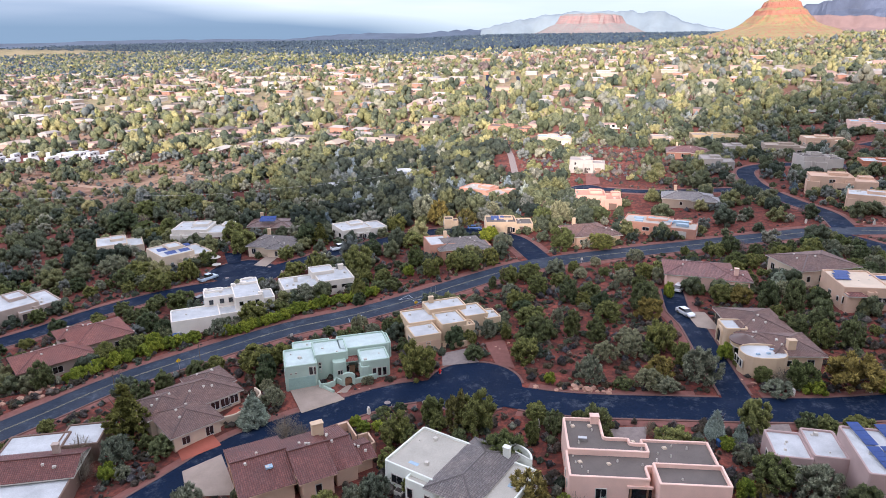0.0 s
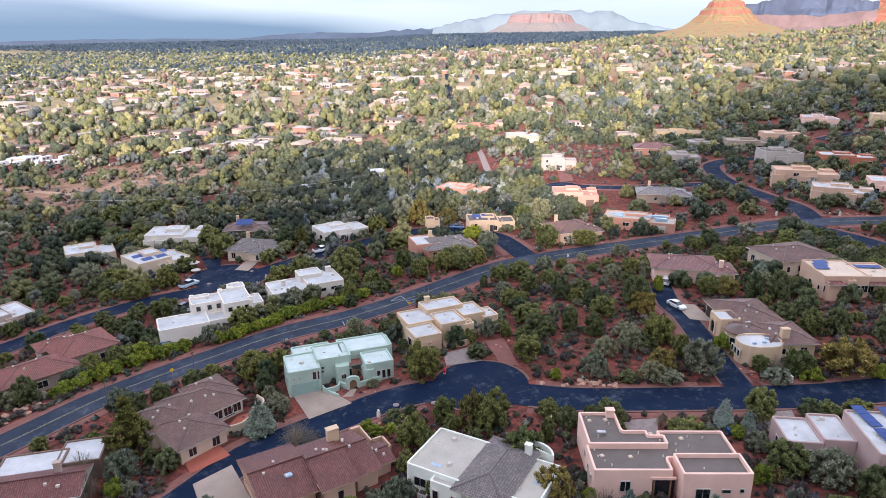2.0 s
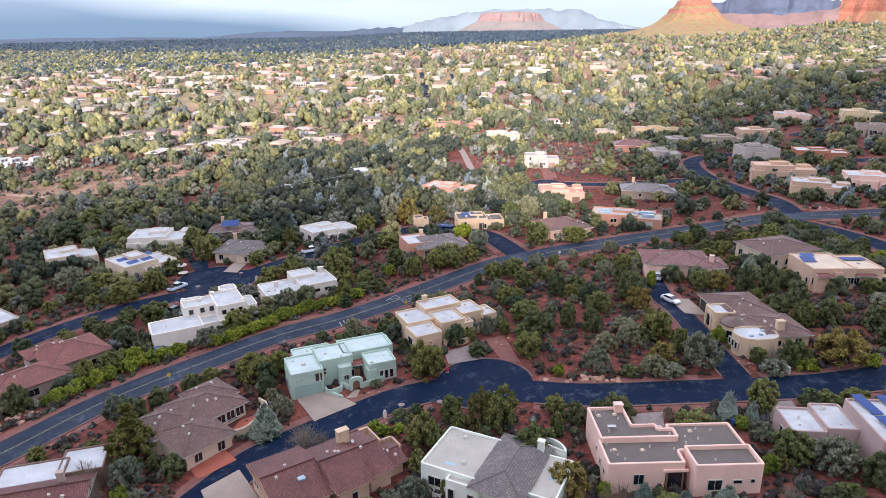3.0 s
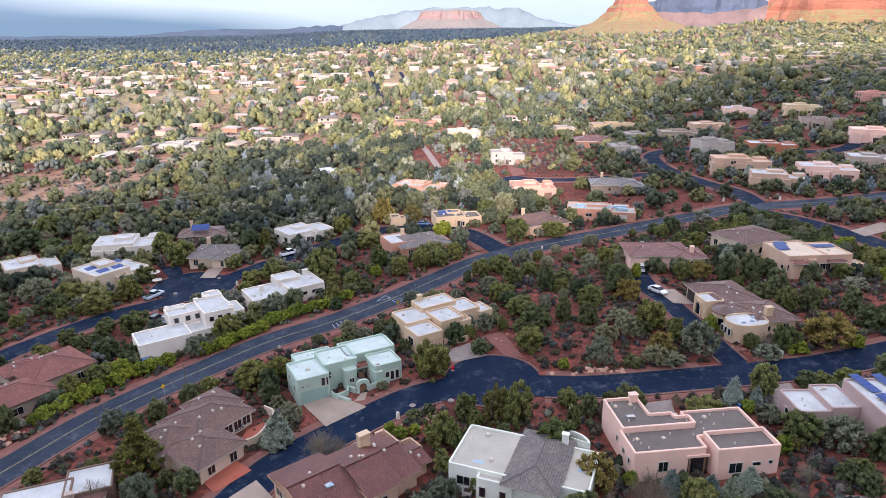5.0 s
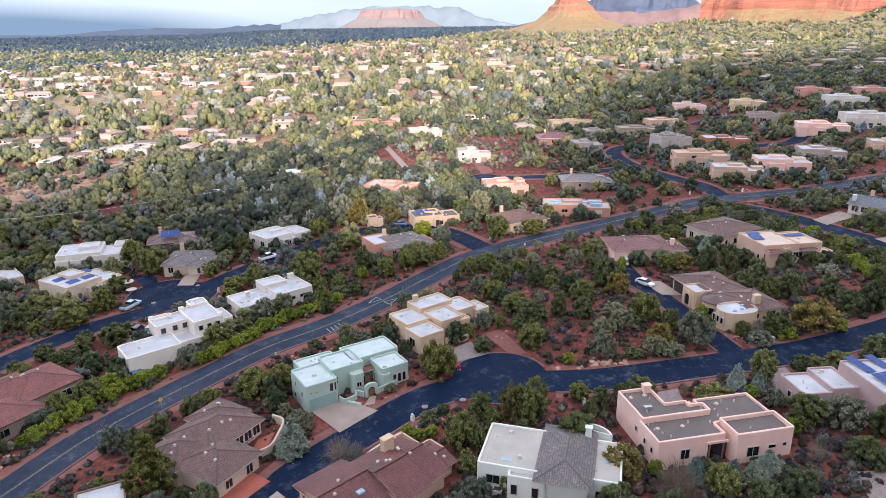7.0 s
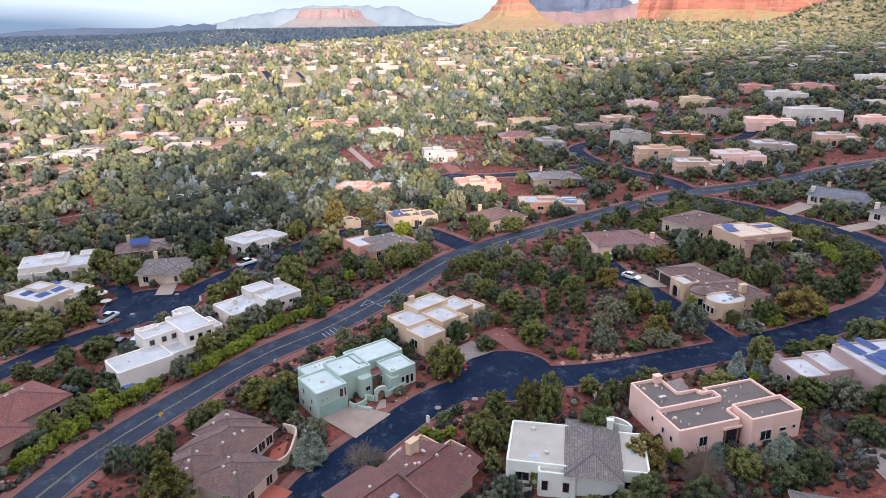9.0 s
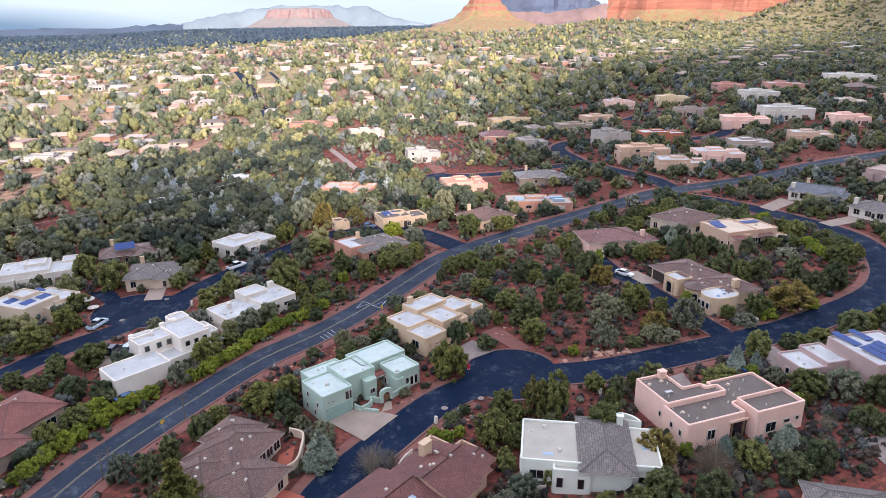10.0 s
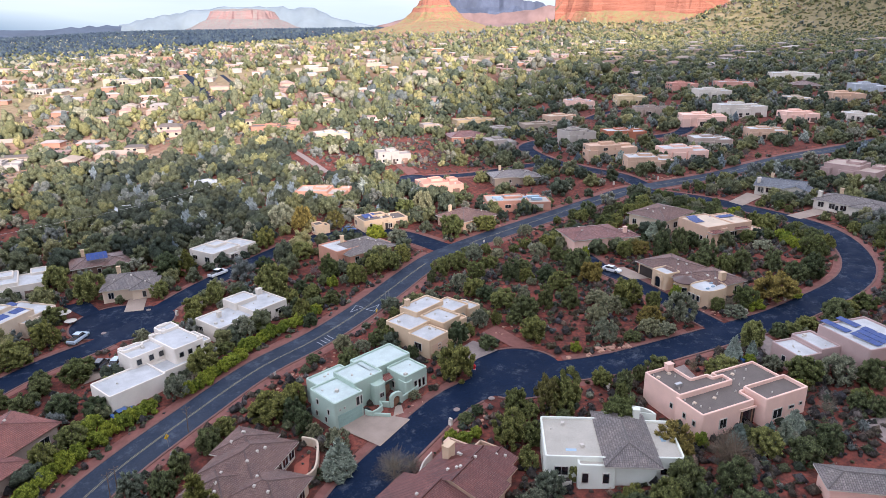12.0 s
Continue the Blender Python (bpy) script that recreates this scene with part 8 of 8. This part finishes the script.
sign(-53.1, 116.3, 40, "yellow diamond warning sign on a thin post")
sign(34.1, 177.3, 0, "yellow diamond sign at the junction")
sign(-6.6, 139.2, 35, "yellow warning sign beside the speed hump", 1.6)
sign(36.4, 163.0, 10, "small white sign at the junction", 1.6, "plate", TRIM)
sign(-32.8, 130.4 - 3.6, 30, "small white reflector post by the road", 1.3, "plate", TRIM)
for x, y in ((-3.2, 142.0), (-2.2, 142.4)):
    tall = thing("marker_post", "thin grey metal post beside the road", "post", pose(x, y, ground_z(x, y)), "thin roadside posts")
    mesh_ob("shaft", *lathe([(0.06, -0.3), (0.05, 3.6)], 6), METAL, tall)
for x, y in ((-49.7, 118.6), (-62.0, 108.0), (-61.0, 108.8), (14.0, 151.0)):
    stalk = thing("dry_stalk", "tall dry agave stalk by the road", "plant", pose(x, y, ground_z(x, y), 3, 2, 0), "dry roadside stalks")
    mesh_ob("stem", *lathe([(0.09, -0.3), (0.05, 4.4), (0.02, 5.0)], 6), BARK, stalk)
    for i in range(6):
        twig = mesh_ob("branchlet", *lathe([(0.03, 0), (0.02, 0.6), (0.1, 0.75)], 5), BARK, stalk)
        twig.matrix_basis = pose(0, 0, 3.2 + i * 0.28, 0, 0, i * 137) @ pose(0, 0, 0, 0, 60, 0)


def mailbox(x, y, yaw, label="pale stucco mailbox pillar by the kerb"):
    root = thing("mailbox", label, "mailbox", pose(x, y, ground_z(x, y), 0, 0, yaw), "mailboxes")
    mesh_ob("pillar", *skin([ring(0.55, 0.55, 0.06, -0.2), ring(0.5, 0.5, 0.06, 1.0)], True), STUCCO["ivory"], root)
    mesh_ob("box", *box_data(0, -0.05, 1.02, 1.35, 0.34, 0.6, 0.03), TRIM, root)


for x, y, yaw in ((-12.9, 95.6, 20), (16.2, 88.6, 0), (14.6, 89.4, 0), (-44.6, 167.6, 40), (70.6, 95.4, 0), (57.7, 95.3, 0), (-38.6, 170.6, 40), (108.6, 134.4, 0), (128.0, 186.4, 0), (110.0, 190.6, 0)):
    mailbox(x, y, yaw)
par = thing("patio_umbrella", "pale patio umbrella over a small table", "umbrella", pose(-67.5, 181.0, ground_z(-67.5, 181.0)))
mesh_ob("canopy", *lathe([(1.7, 2.1), (1.66, 2.2), (0.05, 2.6)], 10), TRIM, par)
mesh_ob("pole", *lathe([(0.04, 0), (0.04, 2.2)], 6), METAL, par)
copy_thing(par, pose(-70.4, 131.0, ground_z(-70.4, 131.0)))
for i in range(2):
    bin_ = thing("wheeled_bin", "dark blue wheeled bin beside a house", "bin", pose(40.4 + i * 0.9, 82.6, ground_z(40.4, 82.6)))
    box("body", 0, 0, 0.05, 1.0, 0.6, 0.7, PAINT["blue"], bin_, taper=-0.05), box("lid", 0, 0, 1.0, 1.08, 0.72, 0.8, PAINT["blue"], bin_)

# ---- power line across the woods ----
POLES = [(-190, 251), (-128, 246), (-66, 241), (-4, 262)]
tops = []
for x, y in POLES:
    z = ground_z(x, y)
    pl = thing("power_pole", "brown wooden power pole with a crossarm", "pole", pose(x, y, z, 0, 0, 5), "power poles")
    mesh_ob("shaft", *lathe([(0.16, -0.5), (0.1, 9.0)], 8), WOOD, pl)
    box("crossarm", 0, 0, 8.3, 8.45, 2.0, 0.12, WOOD, pl)
    tops.append((x, y, z + 8.5))
for (ax, ay, az), (bx, by, bz) in zip(tops, tops[1:]):
    line = [(ax + (bx - ax) * t, ay + (by - ay) * t, az + (bz - az) * t - 5.2 * t * (1 - t)) for t in np.linspace(0, 1, 13)]
    rings = [[(x, y - 0.02, z - 0.012), (x, y + 0.02, z - 0.012), (x, y, z + 0.024)] for x, y, z in line]
    tagged(mesh_ob("power_line", *skin(rings), METAL), "thin sagging grey power line", "cable")

# ---- stones along the verges ----
STONES = []
for v in range(4):
    bm = bmesh.new()
    bmesh.ops.create_icosphere(bm, subdivisions=1, radius=1.0)
    for q in bm.verts:
        q.co *= 1 + 0.35 * noise.noise(q.co * 1.3 + Vector((v * 7.1, 0, 0)))
        q.co.z *= 0.62
    me = bpy.data.meshes.new("boulder")
    bm.to_mesh(me)
    bm.free()
    me.materials.append(ROCK)
    STONES.append(me)
srng = random.Random(9)


def stones(a, b, n, spread, size):
    for i in range(n):
        t = srng.random()
        x, y = a[0] + (b[0] - a[0]) * t + srng.gauss(0, spread), a[1] + (b[1] - a[1]) * t + srng.gauss(0, spread)
        if road_gap(x, y) < 0.5 or in_house(x, y, 0.3):
            continue
        ob = new("boulder", STONES[srng.randrange(4)])
        s = srng.uniform(*size)
        ob.location, ob.scale, ob.rotation_euler = (x, y, ground_z(x, y) + s * 0.15), (s, s * srng.uniform(0.7, 1.2), s * srng.uniform(0.7, 1.1)), (0, 0, srng.random() * 6)
        tagged(ob, "pale pinkish sandstone boulder on red soil", "rock", "garden boulders")


stones((15.5, 100.6), (30, 98.6), 26, 0.6, (0.25, 0.7)), stones((22, 100.4), (26, 99.6), 8, 0.6, (0.5, 0.95)), stones((-44, 119), (-14, 131), 34, 1.2, (0.15, 0.5))
stones((-82, 106), (-70, 116), 40, 1.8, (0.25, 0.8)), stones((-12, 103.5), (-18, 99.5), 18, 1.4, (0.1, 0.28)), stones((-6, 95), (-12, 93), 14, 1.2, (0.2, 0.5))
stones((34, 178.6), (42, 177), 22, 1.0, (0.3, 0.8)), stones((48, 170), (60, 166), 14, 2.0, (0.2, 0.5)), stones((10, 116), (14, 119), 10, 1.0, (0.15, 0.4)), stones((51, 104), (54, 98), 10, 0.5, (0.15, 0.35)), stones((124, 190), (140, 184), 16, 1.0, (0.2, 0.5))

# ---- far streets, the dirt track and the caravan yard ----
for pts, hw, mat, label in (([(22, 455), (32, 505), (38, 560), (48, 697), (56, 820)], 3.6, ASPHALT, "straight asphalt street through the town"), ([(-125, 470), (-119, 505), (-112, 560)], 4.0, ASPHALT, "asphalt street among town houses"),
                            (TRACK, 1.9, plain("pale_dirt", (0.36, 0.24, 0.165), 0.2, 0.4, relief=0.5), "pale dirt track through dry grass"),
                            ([(-520, 1240), (-440, 1110), (-408, 1066), (-300, 930), (-280, 880)], 6.0, ASPHALT_OLD, "distant highway into the town")):
    line = smooth_line(pts, 8.0)
    vs, fs = strip(line, [-hw, 0, hw], [0.12, 0.16, 0.12])
    tagged(mesh_ob("road", vs, fs, mat), label, "road", kind="structure")


def caravan(x, y, yaw):
    root = thing("caravan", "white caravan parked in a sunlit yard", "caravan", pose(x, y, ground_z(x, y), 0, 0, yaw), "caravans in the yard")
    mesh_ob("body", *skin([ring(7.6, 2.5, 0.3, 0.5), ring(7.8, 2.5, 0.35, 1.6), ring(7.5, 2.4, 0.4, 2.9), ring(7.0, 2.0, 0.4, 3.1)], True), WHITE_ROOF, root)
    for i in (-2.2, 0.4):
        box("window", i, -1.25, 1.5, 2.2, 1.2, 0.06, GLASS, root)
    for i in (-0.5, 0.5):
        w = mesh_ob("wheel", *lathe([(0.36, -1.2), (0.36, 1.2)], 10), TYRE, root)
        w.matrix_basis = pose(i, 0, 0.36, 90, 0, 0)


for i in range(18):
    caravan(-275 + (i % 9) * 9.5 + srng.uniform(-2, 2), 372 + (i // 9) * 15 + srng.uniform(-3, 3), srng.choice((60, 75, 100)) + srng.uniform(-10, 10))
